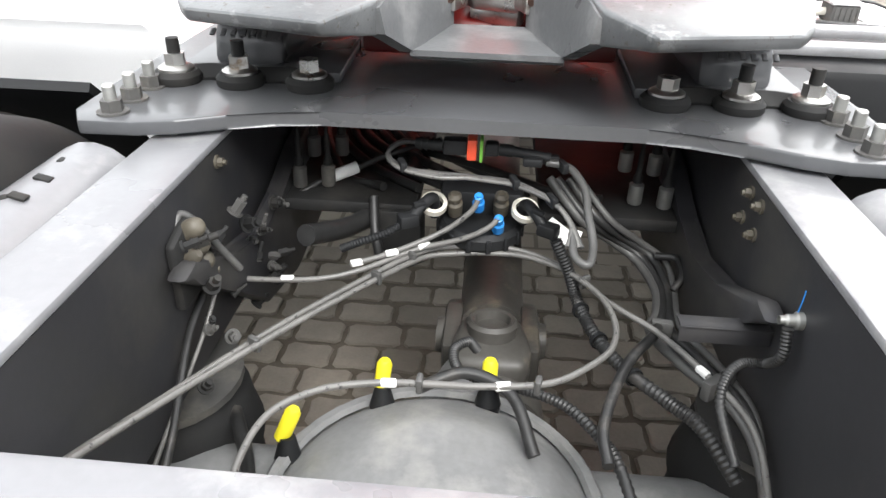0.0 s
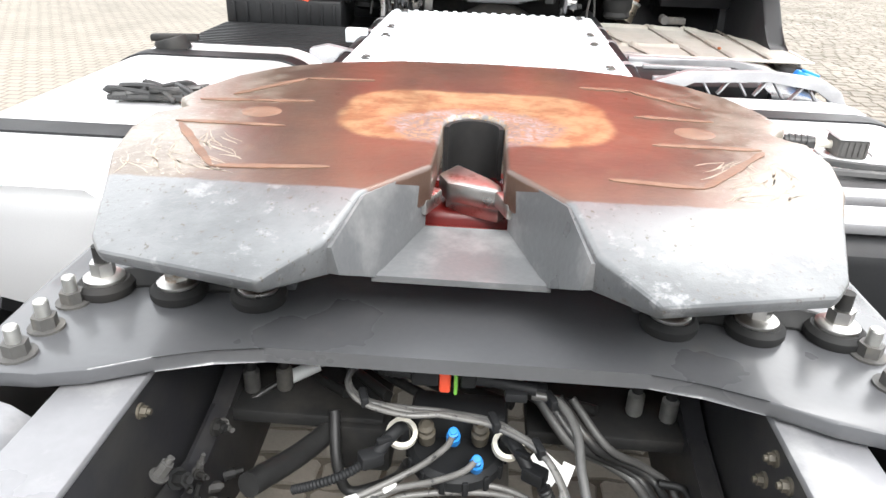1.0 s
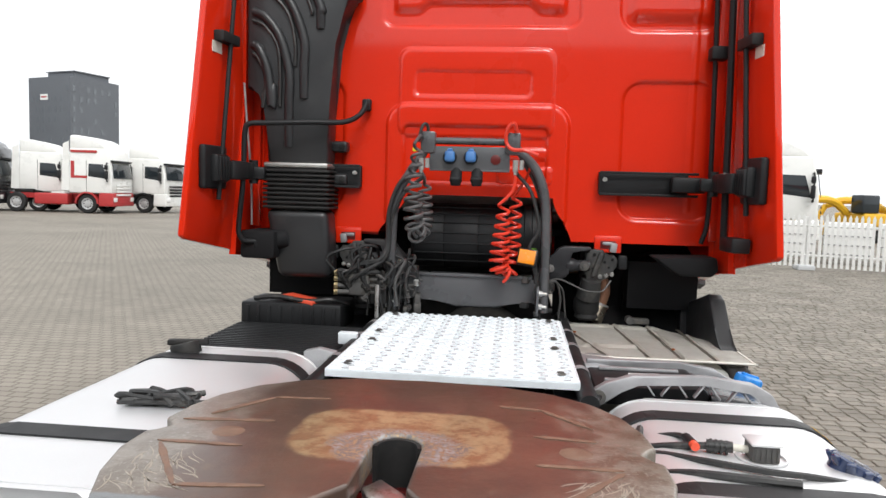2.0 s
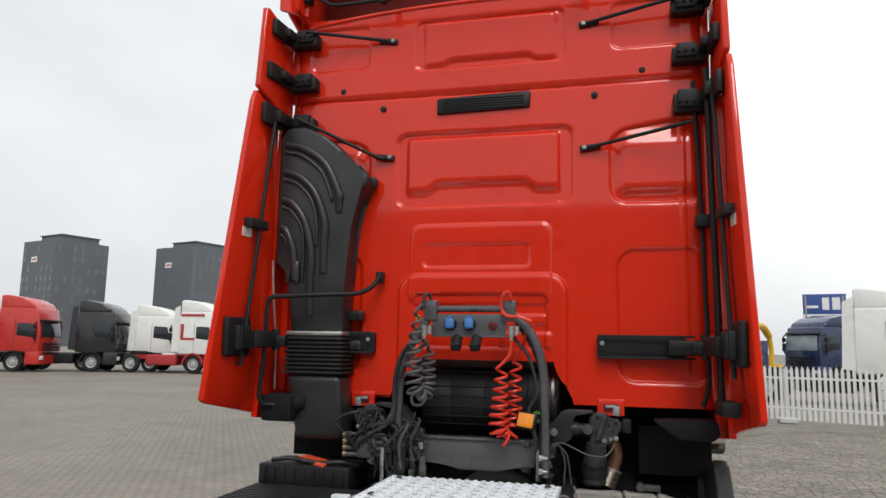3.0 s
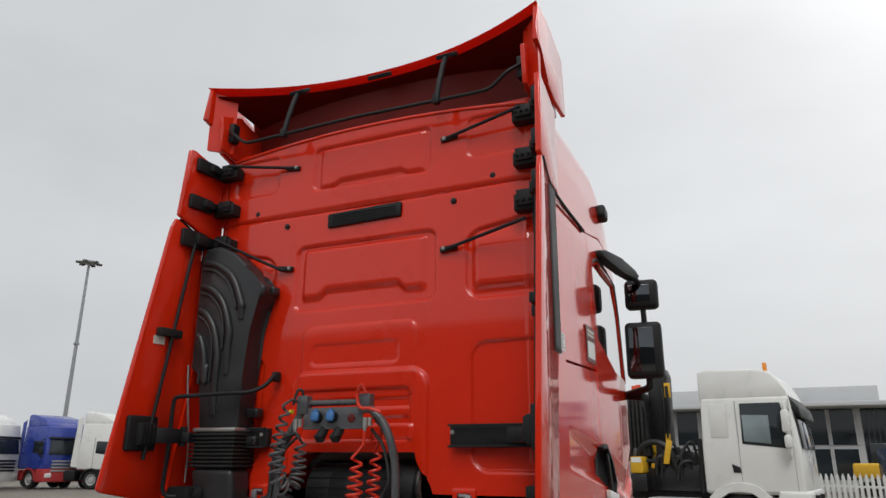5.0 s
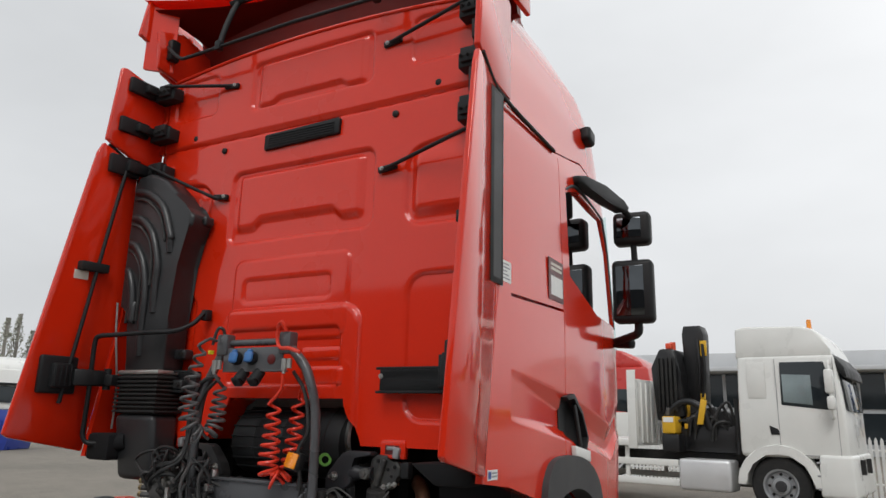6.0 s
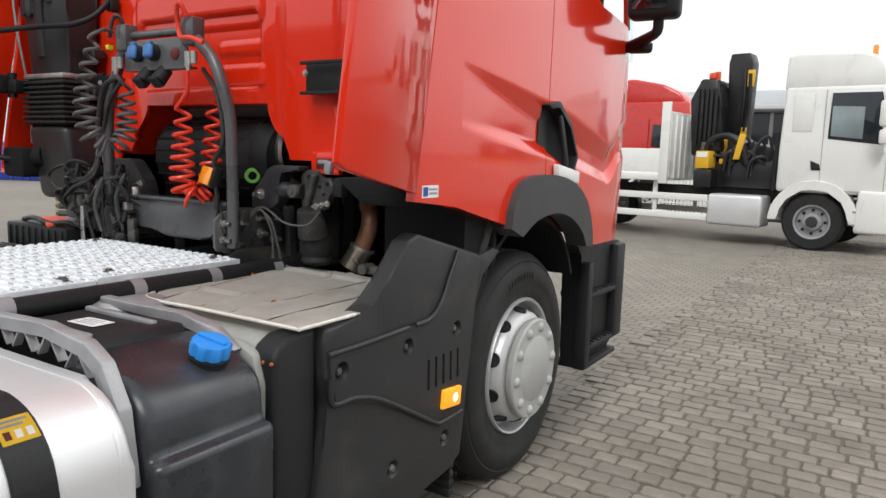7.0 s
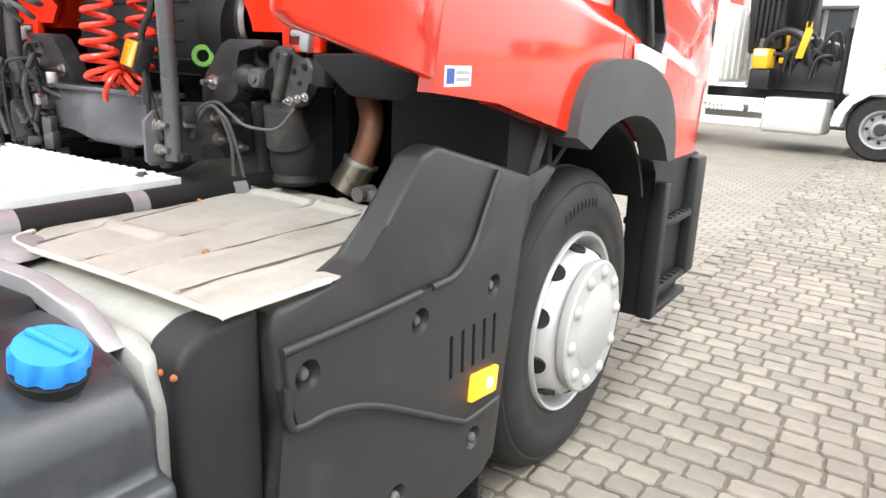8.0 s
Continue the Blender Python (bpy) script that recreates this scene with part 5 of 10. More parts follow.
def skirt():
    """Dark grey plastic side skirt in front of the wheel, with sunk screws, vents and a side lamp."""
    out = [(3.000, 0.28), (2.985, 0.45), (3.012, 0.60), (3.040, 0.72), (3.018, 0.80), (3.008, 0.90), (3.020, 0.940), (3.16, 0.948), (3.24, 0.965), (3.30, 1.03), (3.40, 1.150), (3.46, 1.168), (3.87, 1.062), (3.885, 1.04), (3.830, 0.76), (3.775, 0.32), (3.70, 0.285), (3.3, 0.245)]
    bm = B()
    prism(bm, out, "x", 1.120, 1.190)
    bevel(bm, bm.edges[:], 0.017, 4)
    sk = part("side_skirt", bm, skirt_plastic, truck, "dark grey moulded plastic side skirt", smooth=45)
    # raised upper field and lower field
    bm = B()
    prism(bm, [(3.025, 0.86), (3.52, 0.875), (3.60, 0.92), (3.70, 1.095), (3.855, 1.052), (3.80, 0.75), (3.765, 0.49), (3.60, 0.487), (3.25, 0.675), (3.13, 0.712), (3.05, 0.715), (3.035, 0.78)], "x", 1.186, 1.200)
    bevel(bm, bm.edges[:], 0.006, 3)
    field = part("raised_field", bm, skirt_plastic, sk, smooth=45)
    cutter = B()
    for k in range(5):
        prism(cutter, [(3.519 + 0.0475 * k, 0.632), (3.533 + 0.0475 * k, 0.632), (3.529 + 0.0475 * k, 0.740), (3.515 + 0.0475 * k, 0.740)], "x", 1.176, 1.22)
    for y, z in ((3.076, 0.808), (3.400, 0.810), (3.700, 0.813)):
        lathe(cutter, [(0.0, -0.024), (0.016, -0.024), (0.030, 0.004), (0.030, 0.02), (0.0, 0.02)], (1.196, y, z), (1, 0, 0), 24)
    carve(field, cutter)
    cutter = B()
    for k in range(5):
        prism(cutter, [(3.519 + 0.0475 * k, 0.632), (3.533 + 0.0475 * k, 0.632), (3.529 + 0.0475 * k, 0.740), (3.515 + 0.0475 * k, 0.740)], "x", 1.170, 1.22)
    for y, z in ((3.076, 0.808), (3.400, 0.810), (3.700, 0.813)):
        cyl(cutter, (1.172, y, z), (1.22, y, z), 0.0165, 0.04, 24)
    for y, z in ((3.656, 0.422), (3.345, 0.42), (3.03, 0.42)):
        lathe(cutter, [(0.0, -0.020), (0.016, -0.020), (0.032, 0.002), (0.032, 0.02), (0.0, 0.02)], (1.190, y, z), (1, 0, 0), 24)
    carve(sk, cutter)
    for ob in (field, sk):
        ob.data.polygons.foreach_set("use_smooth", [True] * len(ob.data.polygons))
        ob.data.set_sharp_from_angle(angle=radians(40))
    for y, z in ((3.076, 0.808), (3.400, 0.810), (3.700, 0.813), (3.656, 0.422), (3.345, 0.42), (3.03, 0.42)):
        bm = B()
        lathe(bm, [(0.013, 0.0), (0.013, 0.006), (0.009, 0.012), (0.0, 0.014)], (1.181, y, z), (1, 0, 0), 16)
        part("sunk_screw", bm, dusty_grey, sk)
    bm = B()
    obox(bm, (1.202, 3.669, 0.571), (0.020, 0.124, 0.070), 0.007, rx=-6)
    lamp = part("side_marker_lamp", bm, amber_lit, sk, "lit amber side marker lamp")
    bm = B()
    bmesh.ops.create_uvsphere(bm, u_segments=14, v_segments=8, radius=1, matrix=Matrix.Translation((1.2115, 3.688, 0.568)) @ Matrix.Diagonal((0.003, 0.016, 0.016, 1)))
    part("bulb", bm, bulb, lamp)
    for line in ([(3.032, 0.80), (3.034, 0.735), (3.06, 0.718), (3.14, 0.714), (3.25, 0.680), (3.42, 0.590), (3.57, 0.508), (3.62, 0.492), (3.755, 0.494)], [(3.44, 0.874), (3.53, 0.880), (3.60, 0.928), (3.65, 1.010), (3.70, 1.092)], [(3.02, 0.868), (3.20, 0.868), (3.40, 0.873)]):
        bm = B()
        tube(bm, [(1.1975, y, z) for y, z in line], 0.0085, 10, 6)
        part("moulded_bead", bm, skirt_plastic, sk, smooth=60)
    # wheel fender strip between skirt and tyre
    bm = B()
    arc = [(4.40 + 0.555 * math.cos(a), 0.512 + 0.555 * math.sin(a)) for a in [radians(152 + 5 * k) for k in range(12)]]
    arc2 = [(4.40 + 0.590 * math.cos(a), 0.512 + 0.590 * math.sin(a)) for a in [radians(152 + 5 * k) for k in range(12)]]
    prism(bm, arc + arc2[::-1], "x", 0.80, 1.09, 0.004)
    part("wheel_fender", bm, black_plastic, truck, "black plastic inner fender")
    bm = B()
    prism(bm, [(3.84, 1.05), (3.895, 1.055), (4.00, 1.075), (4.06, 1.055), (4.01, 1.03), (3.92, 0.98), (3.86, 0.86), (3.815, 0.70), (3.79, 0.40), (3.765, 0.40), (3.80, 0.72)], "x", 1.09, 1.175, 0.006)
    part("fender_edge", bm, skirt_plastic, truck, "dark grey fender edge")
    bm = B()
    box(bm, 1.02, 1.165, 3.742, 3.758, 0.15, 0.42, 0.003)
    flap = part("mud_flap", bm, rubber, truck, "ribbed black rubber mud flap")
    for k in range(6):
        bm = B()
        box(bm, 1.02, 1.17, 3.735, 3.765, 0.16 + 0.035 * k, 0.185 + 0.035 * k, 0.005)
        part("flap_rib", bm, rubber, flap)


skirt()


# ---- cab ----
def interp(z, table):
    for (a, va), (b, vb) in zip(table, table[1:]):
        if z <= b:
            return va + (vb - va) * (z - a) / (b - a)
    return table[-1][1]


HALF_WIDTH = [(0.9, 1.215), (1.3, 1.222), (2.0, 1.226), (2.9, 1.205), (2.97, 1.195), (3.05, 1.185), (3.3, 1.168), (3.55, 1.135), (3.7, 1.07), (3.8, 0.99), (3.9, 0.86), (3.95, 0.73)]
NOSE = [(0.9, 5.72), (1.6, 5.78), (2.0, 5.76), (2.5, 5.68), (3.0, 5.55), (3.2, 5.53), (3.4, 5.46), (3.55, 5.28), (3.7, 4.90), (3.8, 4.50), (3.9, 4.05), (3.95, 3.80)]
REAR = 3.645


def crease_rows(y):
    """Heights of the two falling character lines and their slopes on the cab side at y: the channel between them deepens forwards."""
    k = min(1.0, max(0.0, (y - 3.62) / 0.75))
    upper = 1.736 - 0.113 * (y - 3.62) - 0.085 * max(0.0, y - 4.5)
    lower = 1.521 - 0.127 * (y - 3.62) - 0.05 * max(0.0, y - 4.7)
    return k, lower, lower + 0.018 + 0.042 * k, upper - 0.018 - 0.075 * k, upper


ROWS = (1.50, 1.55, 1.66, 1.72)


def creased(y, level):
    """Height and inward depth of the cab side for a row of the mesh."""
    k, a, b, c, d = crease_rows(y)
    fade = 1 - ease(y, 5.15, 5.5)
    table = [(0.9, 0.9), (1.15, 1.15)] + [(r, r + (v - r) * fade) for r, v in zip(ROWS, (a, b, c, d))] + [(2.0, 2.0), (4.0, 4.0)]
    deep = [(0.9, 0.0), (ROWS[0], 0.0), (ROWS[1], 1.0), (ROWS[2], 1.0), (ROWS[3], 0.0), (4.0, 0.0)]
    return interp(level, table), 0.034 * k * fade * interp(level, deep)


def slice_at(level):
    """One row of the cab's skin, from the rear right corner round the nose to the rear left."""
    f = interp(level, NOSE)
    rc = min(0.42, (f - REAR) * 0.5)
    right = []
    n = 40
    for i in range(n + 1):
        y = REAR + (f - rc - REAR) * i / n
        z, deep = creased(y, level)
        right.append((interp(z, HALF_WIDTH) - deep - 0.03 * ease(y, 4.9, 5.6), y, z))
    x0, y0, z0 = right[-1]
    for k in range(1, 9):
        a = radians(90 * k / 8)
        right.append((x0 - rc * 0.8 * (1 - math.cos(a)), f - rc + rc * math.sin(a), z0 + (level - z0) * k / 8))
    return right + [(-x, y, z) for x, y, z in right[::-1]]


def cab_shell():
    bm = B()
    levels = [0.95 + 0.05 * k for k in range(11)] + [1.485, 1.50, 1.508, 1.525, 1.54, 1.55, 1.56, 1.60, 1.64, 1.66, 1.668, 1.69, 1.712, 1.72, 1.73, 1.76, 1.80] + [1.85 + 0.05 * k for k in range(42)] + [3.95]
    rings = [[bm.verts.new(p) for p in slice_at(z)] for z in levels]
    n = len(rings[0])
    for a, b in zip(rings, rings[1:]):
        for i in range(n):
            bm.faces.new((a[i], a[(i + 1) % n], b[(i + 1) % n], b[i]))
    bm.faces.new(rings[0][::-1])
    bm.faces.new(rings[-1])
    shell = part("cab_shell", bm, cab_paint, truck, "glossy red cab body", smooth=40)
    # underside and engine tunnel
    c = B()
    box(c, -1.165, 1.165, 3.55, 5.60, 0.90, 1.385)
    carve(shell, c)
    c = B()
    prism(c, [(-0.56, 1.30), (-0.505, 1.42), (-0.43, 1.56), (-0.36, 1.60), (0.38, 1.60), (0.43, 1.57), (0.455, 1.50), (0.50, 1.30)], "y", 3.55, 4.6)
    carve(shell, c)
    c = B()
    prism(c, [(3.5, 0.85), (3.5, 1.277), (4.01, 1.162), (4.04, 1.24), (4.14, 1.318), (4.30, 1.338), (4.52, 1.324), (4.70, 1.270), (4.82, 1.16), (4.875, 1.02), (4.93, 1.0), (5.9, 0.98), (5.9, 0.85)], "x", -1.4, 1.4)
    carve(shell, c)
    # side windows go right through the cab
    c = B()
    prism(c, [(4.455, 2.78), (4.66, 2.845), (5.17, 2.80), (5.29, 2.60), (5.40, 2.13), (4.95, 2.145), (4.47, 2.30)], "x", -1.5, 1.5)
    carve(shell, c)
    # hollow cabin and the windscreen opening
    c = B()
    box(c, -1.13, 1.13, 3.80, 5.45, 1.50, 2.93)
    carve(shell, c)
    c = B()
    prism(c, [(-1.16, 2.04), (1.16, 2.04), (1.13, 2.92), (-1.13, 2.92)], "y", 5.40, 6.2)
    carve(shell, c)
    c = B()
    box(c, -1.3, 1.3, 3.4, 4.02, 3.63, 4.3)
    carve(shell, c)
    # joint lines and the sunk door handles
    for pts in (
        [(4.345, 1.34), (4.352, 1.34), (4.357, 2.955), (4.350, 2.955)],
        [(3.62, 2.050), (4.345, 2.080), (4.345, 2.094), (3.62, 2.066)],
        [(3.66, 2.972), (4.30, 2.963), (4.80, 3.06), (5.30, 2.98), (5.30, 2.99), (4.80, 3.072), (4.30, 2.975), (3.66, 2.984)],
    ):
        for s in (-1, 1):
            c = B()
            prism(c, pts, "x", *sorted((s * 1.150, s * 1.34)))
            carve(shell, c)
    for s in (-1, 1):
        c = B()
        prism(c, [(4.300, 1.635), (4.41, 1.655), (4.54, 1.57), (4.635, 1.44), (4.60, 1.365), (4.38, 1.45)], "x", *sorted((s * 1.19, s * 1.35)))
        carve(shell, c)
    shell.data.polygons.foreach_set("use_smooth", [True] * len(shell.data.polygons))
    shell.data.set_sharp_from_angle(angle=radians(38))
    bm = B()
    bm.faces.new([bm.verts.new(p) for p in ((-1.12, 5.76, 2.0), (1.12, 5.76, 2.0), (1.12, 5.57, 2.94), (-1.12, 5.57, 2.94))])
    screen = part("windscreen", bm, side_glass, shell, "slanted tinted windscreen", smooth=0)
    screen.visible_shadow = False
    bm = B()
    box(bm, -1.12, 1.12, 3.82, 5.24, 2.895, 2.92, 0.01)
    box(bm, -1.12, 1.12, 3.82, 3.86, 1.52, 2.89, 0.01)
    box(bm, -1.12, 1.12, 3.86, 5.24, 1.51, 1.54, 0.01)
    part("cabin_lining", bm, interior, shell, "grey cabin lining")
    bm = B()
    box(bm, -1.05, 1.05, 5.0, 5.5, 1.55, 2.0, 0.06)
    part("dashboard", bm, interior, shell)
    for s in (-1, 1):
        bm = B()
        prism(bm, [(4.295, 1.640), (4.41, 1.662), (4.55, 1.575), (4.645, 1.435), (4.60, 1.357), (4.59, 1.385), (4.625, 1.44), (4.535, 1.56), (4.405, 1.640), (4.33, 1.622)], "x", s * 1.195, s * 1.252, 0.004)
        box(bm, *sorted((s * 1.190, s * 1.198)), 4.31, 4.63, 1.375, 1.645)
        obox(bm, (s * 1.238, 4.49, 1.50), (0.018, 0.035, 0.24), 0.008, rx=24)
        part("door_handle", bm, black_plastic, shell, "black door handle in a sunk pocket")
        bm = B()
        prism(bm, [(4.43, 1.348), (4.665, 1.312), (4.67, 1.368), (4.42, 1.40)], "x", s * 1.225, s * 1.252, 0.004)
        part("handle_trim", bm, label_white, shell)
        bm = B()
        bm.faces.new([bm.verts.new((s * 1.184, y, z)) for y, z in ((4.445, 2.795), (4.66, 2.86), (5.185, 2.815), (5.305, 2.605), (5.415, 2.115), (4.95, 2.13), (4.46, 2.29))])
        pane = part("side_window", bm, side_glass, shell, "pale tinted side window", smooth=0)
        pane.visible_shadow = False
        bm = B()
        tube(bm, [(s * 1.185, 5.20, 2.82), (s * 1.18, 5.315, 2.60), (s * 1.178, 5.425, 2.12)], 0.020, 8, 5)
        tube(bm, [(s * 1.188, 4.452, 2.29), (s * 1.190, 4.447, 2.50), (s * 1.186, 4.440, 2.79)], 0.012, 8, 5)
        tube(bm, [(s * 1.20, 4.46, 2.80), (s * 1.21, 4.66, 2.865), (s * 1.195, 5.19, 2.82)], 0.010, 8, 5)
        ring = ((4.462, 2.775), (4.66, 2.838), (5.165, 2.793), (5.282, 2.597), (5.390, 2.137), (4.95, 2.152), (4.477, 2.305))
        for p, q in zip(ring, ring[1:] + ring[:1]):
            cyl(bm, (s * 1.160, *p), (s * 1.160, *q), 0.020, seg=8)
        part("window_seal", bm, black_plastic, shell)
        # wheel arch trim
        bm = B()
        outer = [(p.x, p.y) for p in curve([Vector(q + (0,)) for q in ((4.0, 1.15), (4.03, 1.255), (4.12, 1.333), (4.30, 1.355), (4.52, 1.340), (4.70, 1.288), (4.82, 1.20), (4.88, 1.09), (4.90, 1.005))], 5)]
        inner = [(p.x, p.y) for p in curve([Vector(q + (0,)) for q in ((4.81, 1.012), (4.74, 1.09), (4.60, 1.16), (4.43, 1.19), (4.24, 1.170), (4.10, 1.112))], 5)]
        prism(bm, outer + inner, "x", s * 1.15, s * 1.252)
        bevel(bm, [e for e in bm.edges if len(e.link_faces) == 2 and e.calc_face_angle(0) > 0.5], 0.010, 2)
        part("wheel_arch", bm, arch_plastic, shell, "dark grey plastic wheel arch", smooth=45)
        bm = B()
        arc = [(4.40 + 0.50 * math.cos(a), 0.70 + 0.46 * math.sin(a)) for a in [radians(20 + 10 * k) for k in range(15)]]
        arc2 = [(4.40 + 0.52 * math.cos(a), 0.70 + 0.48 * math.sin(a)) for a in [radians(20 + 10 * k) for k in range(15)]]
        prism(bm, arc + arc2[::-1], "x", s * 0.60, s * 1.155)
        part("arch_liner", bm, matte_black, shell)
        # steps and front corner below the door
        bm = B()
        prism(bm, [(4.915, 1.0), (5.56, 0.975), (5.64, 0.96), (5.62, 0.42), (5.44, 0.33), (5.04, 0.33), (5.02, 0.94)], "x", s * 1.05, s * 1.155, 0.01)
        step = part("entry_step", bm, black_plastic, truck, "black plastic entry step box")
        bm = B()
        for z in (0.42, 0.70):
            box(bm, *sorted((s * 1.02, s * 1.195)), 5.08, 5.50, z, z + 0.03, 0.006)
            for k in range(6):
                box(bm, *sorted((s * 1.16, s * 1.19)), 5.12 + 0.06 * k, 5.15 + 0.06 * k, z + 0.03, z + 0.038, 0.002)
        box(bm, *sorted((s * 1.13, s * 1.20)), 5.02, 5.09, 0.33, 0.90, 0.012)
        box(bm, *sorted((s * 1.13, s * 1.20)), 5.46, 5.60, 0.42, 0.96, 0.015)
        box(bm, *sorted((s * 1.02, s * 1.195)), 5.04, 5.52, 0.33, 0.36, 0.006)
        part("tread", bm, black_plastic, step)
        # mirror cluster on its two arms
        bm = B()
        prism(bm, [(4.60, 2.925), (4.68, 2.945), (4.88, 2.935), (5.06, 2.885), (5.12, 2.84), (5.06, 2.80), (4.90, 2.825), (4.72, 2.865), (4.61, 2.88)], "x", *sorted((s * -0.036, s * 0.036)))
        for v in bm.verts:
            v.co.x += s * (1.215 + 0.32 * (v.co.y - 4.62))
        bevel(bm, bm.edges[:], 0.016, 3)
        tube(bm, [(s * 1.372, 5.08, 2.83), (s * 1.392, 5.18, 2.76), (s * 1.40, 5.225, 2.40), (s * 1.405, 5.225, 2.08)], 0.020, 10, 6)
        tube(bm, [(s * 1.405, 5.225, 2.14), (s * 1.403, 5.23, 2.085), (s * 1.385, 5.245, 2.062), (s * 1.33, 5.30, 2.052), (s * 1.17, 5.44, 2.03)], 0.026, 12, 6)
        obox(bm, (s * 1.27, 5.385, 2.02), (0.17, 0.06, 0.06), 0.02, rz=-s * 38, ry=s * 6, seg=3)
        arm = part("mirror_arm", bm, black_plastic, truck, "black mirror arm over the door")
        for x, z, h, w, name in ((1.392, 2.730, 0.215, 0.235, "wide_mirror"), (1.385, 2.325, 0.40, 0.255, "main_mirror")):
            bm = B()
            obox(bm, (s * x, 5.215, z), (w, 0.12, h), 0.035, rz=s * 5, seg=4)
            house = part(name, bm, black_plastic, arm, "black mirror housing", smooth=60)
            bm = B()
            obox(bm, (s * (x - 0.009), 5.152, z), (w - 0.085, 0.006, h - 0.085), 0.002, rz=s * 5)
            part("mirror_glass", bm, mirror_glass, house)
    # stickers on the right-hand door panel and corner
    bm = B()
    box(bm, 1.2220, 1.2255, 3.545, 3.645, 2.105, 2.20)
    lab = part("door_label", bm, label_white, shell)
    bm = B()
    for k in range(5):
        box(bm, 1.2255, 1.2262, 3.555, 3.630 - 0.015 * (k % 3), 2.118 + 0.016 * k, 2.124 + 0.016 * k)
    part("text_bar", bm, label_grey, lab)
    bm = B()
    box(bm, 1.222, 1.2275, 4.12, 4.335, 2.12, 2.335)
    frame_lab = part("label_holder", bm, dark_red, shell)
    bm = B()
    box(bm, 1.2275, 1.2285, 4.15, 4.32, 2.145, 2.245)
    part("door_label", bm, label_white, shell)
    bm = B()
    for k in range(2):
        box(bm, 1.2275, 1.2285, 4.15, 4.31, 2.275 + 0.024 * k, 2.290 + 0.024 * k)
    part("text_bar", bm, cream, frame_lab)
    bm = B()
    box(bm, 1.2220, 1.2240, 3.420, 3.513, 1.285, 1.324)
    lab = part("corner_sticker", bm, label_white, shell)
    bm = B()
    box(bm, 1.2240, 1.2247, 3.425, 3.452, 1.290, 1.319)
    part("printed_square", bm, label_blue, lab)
    bm = B()
    for k in range(2):
        box(bm, 1.2240, 1.2247, 3.458, 3.506, 1.295 + 0.013 * k, 1.302 + 0.013 * k)
    part("text_bar", bm, label_grey, lab)
    # roof marker lamp
    bm = B()
    obox(bm, (1.190, 4.955, 3.305), (0.075, 0.13, 0.10), 0.025, rx=-10, seg=3)
    part("roof_marker", bm, black_plastic, shell)
    return shell


shell = cab_shell()


def wall_depth(x, z):
    """Pressed panels of the rear wall, in metres out of its plane."""
    def field(x0, x1, z0, z1, r, lean=0.0):
        cx, cz = (x0 + x1) / 2 + lean * (z - (z0 + z1) / 2), (z0 + z1) / 2
        qx, qz = abs(x - cx) - (x1 - x0) / 2 + r, abs(z - cz) - (z1 - z0) / 2 + r
        return math.hypot(max(qx, 0), max(qz, 0)) + min(max(qx, qz), 0) - r

    def sunk(depth, edge, *args):
        return -depth * (1 - ease(field(*args), -edge, edge))

    def bulge(depth, x0, x1, top, foot, step, slope):
        """A swollen middle whose foot leans back; its foot line steps up between the ends."""
        mid, half = (x0 + x1) / 2, (x1 - x0) / 2
        low = foot + step * (1 - ease(abs(x - mid), half * 0.55, half * 0.72))
        return depth * ease(z, low, low + slope) * (1 - ease(z, top - 0.03, top)) * (1 - ease(abs(x - mid), half - 0.04, half))

    d = 0.0
    # panels above and below the seam
    d += sunk(0.018, 0.007, -0.51, 0.485, 2.445, 2.875, 0.06) + bulge(0.024, -0.46, 0.42, 2.85, 2.505, 0.045, 0.05)
    d += sunk(0.015, 0.006, -0.41, 0.45, 3.245, 3.55, 0.045) + bulge(0.018, -0.37, 0.41, 3.54, 3.250, 0.030, 0.035)
    # nested steps round the connections
    d -= sunk(0.012, 0.006, -0.41, 0.36, 1.9, 2.335, 0.05)
    d += sunk(0.010, 0.005, -0.34, 0.255, 2.10, 2.23, 0.03)
    d -= sunk(0.022, 0.009, -0.47, 0.44, 1.40, 2.055, 0.10)
    d += sunk(0.018, 0.006, -0.39, 0.345, 1.66, 1.955, 0.03)
    d -= sunk(0.011, 0.005, 0.10, 0.345, 1.795, 1.84, 0.014) + sunk(0.013, 0.005, 0.10, 0.36, 1.67, 1.745, 0.014)
    for s in (1, -1):
        near, far = s * 0.67, s * 1.16
        d += sunk(0.018, 0.007, *sorted((near, far)), 2.425, 2.83 + 0.16 * (abs(x) - 0.7), 0.10)
        d += 0.016 * ease(z, 2.46, 2.53) * (1 - ease(z, 2.72, 2.86)) * ease(abs(x), 0.70, 0.76) * (1 - ease(abs(x), 1.08, 1.14))
        d += sunk(0.016, 0.007, *sorted((s * 0.70, far)), 1.50, 2.19, 0.10)
        d += sunk(0.012, 0.006, *sorted((s * 0.69, s * 1.06)), 3.28, 3.55, 0.05)
        d -= sunk(0.006, 0.005, *sorted((s * 1.03, s * 1.05)), 1.55, 3.0, 0.008)
    d -= 0.018 * math.exp(-((z - 3.10 + 0.01 * math.cos(x * 1.3)) / 0.006) ** 2)
    d += 0.010 * ease(z, 3.105, 3.125)
    # the edges turn forward
    d -= 0.05 * ease(abs(x), 1.08, 1.18) ** 2
    return d


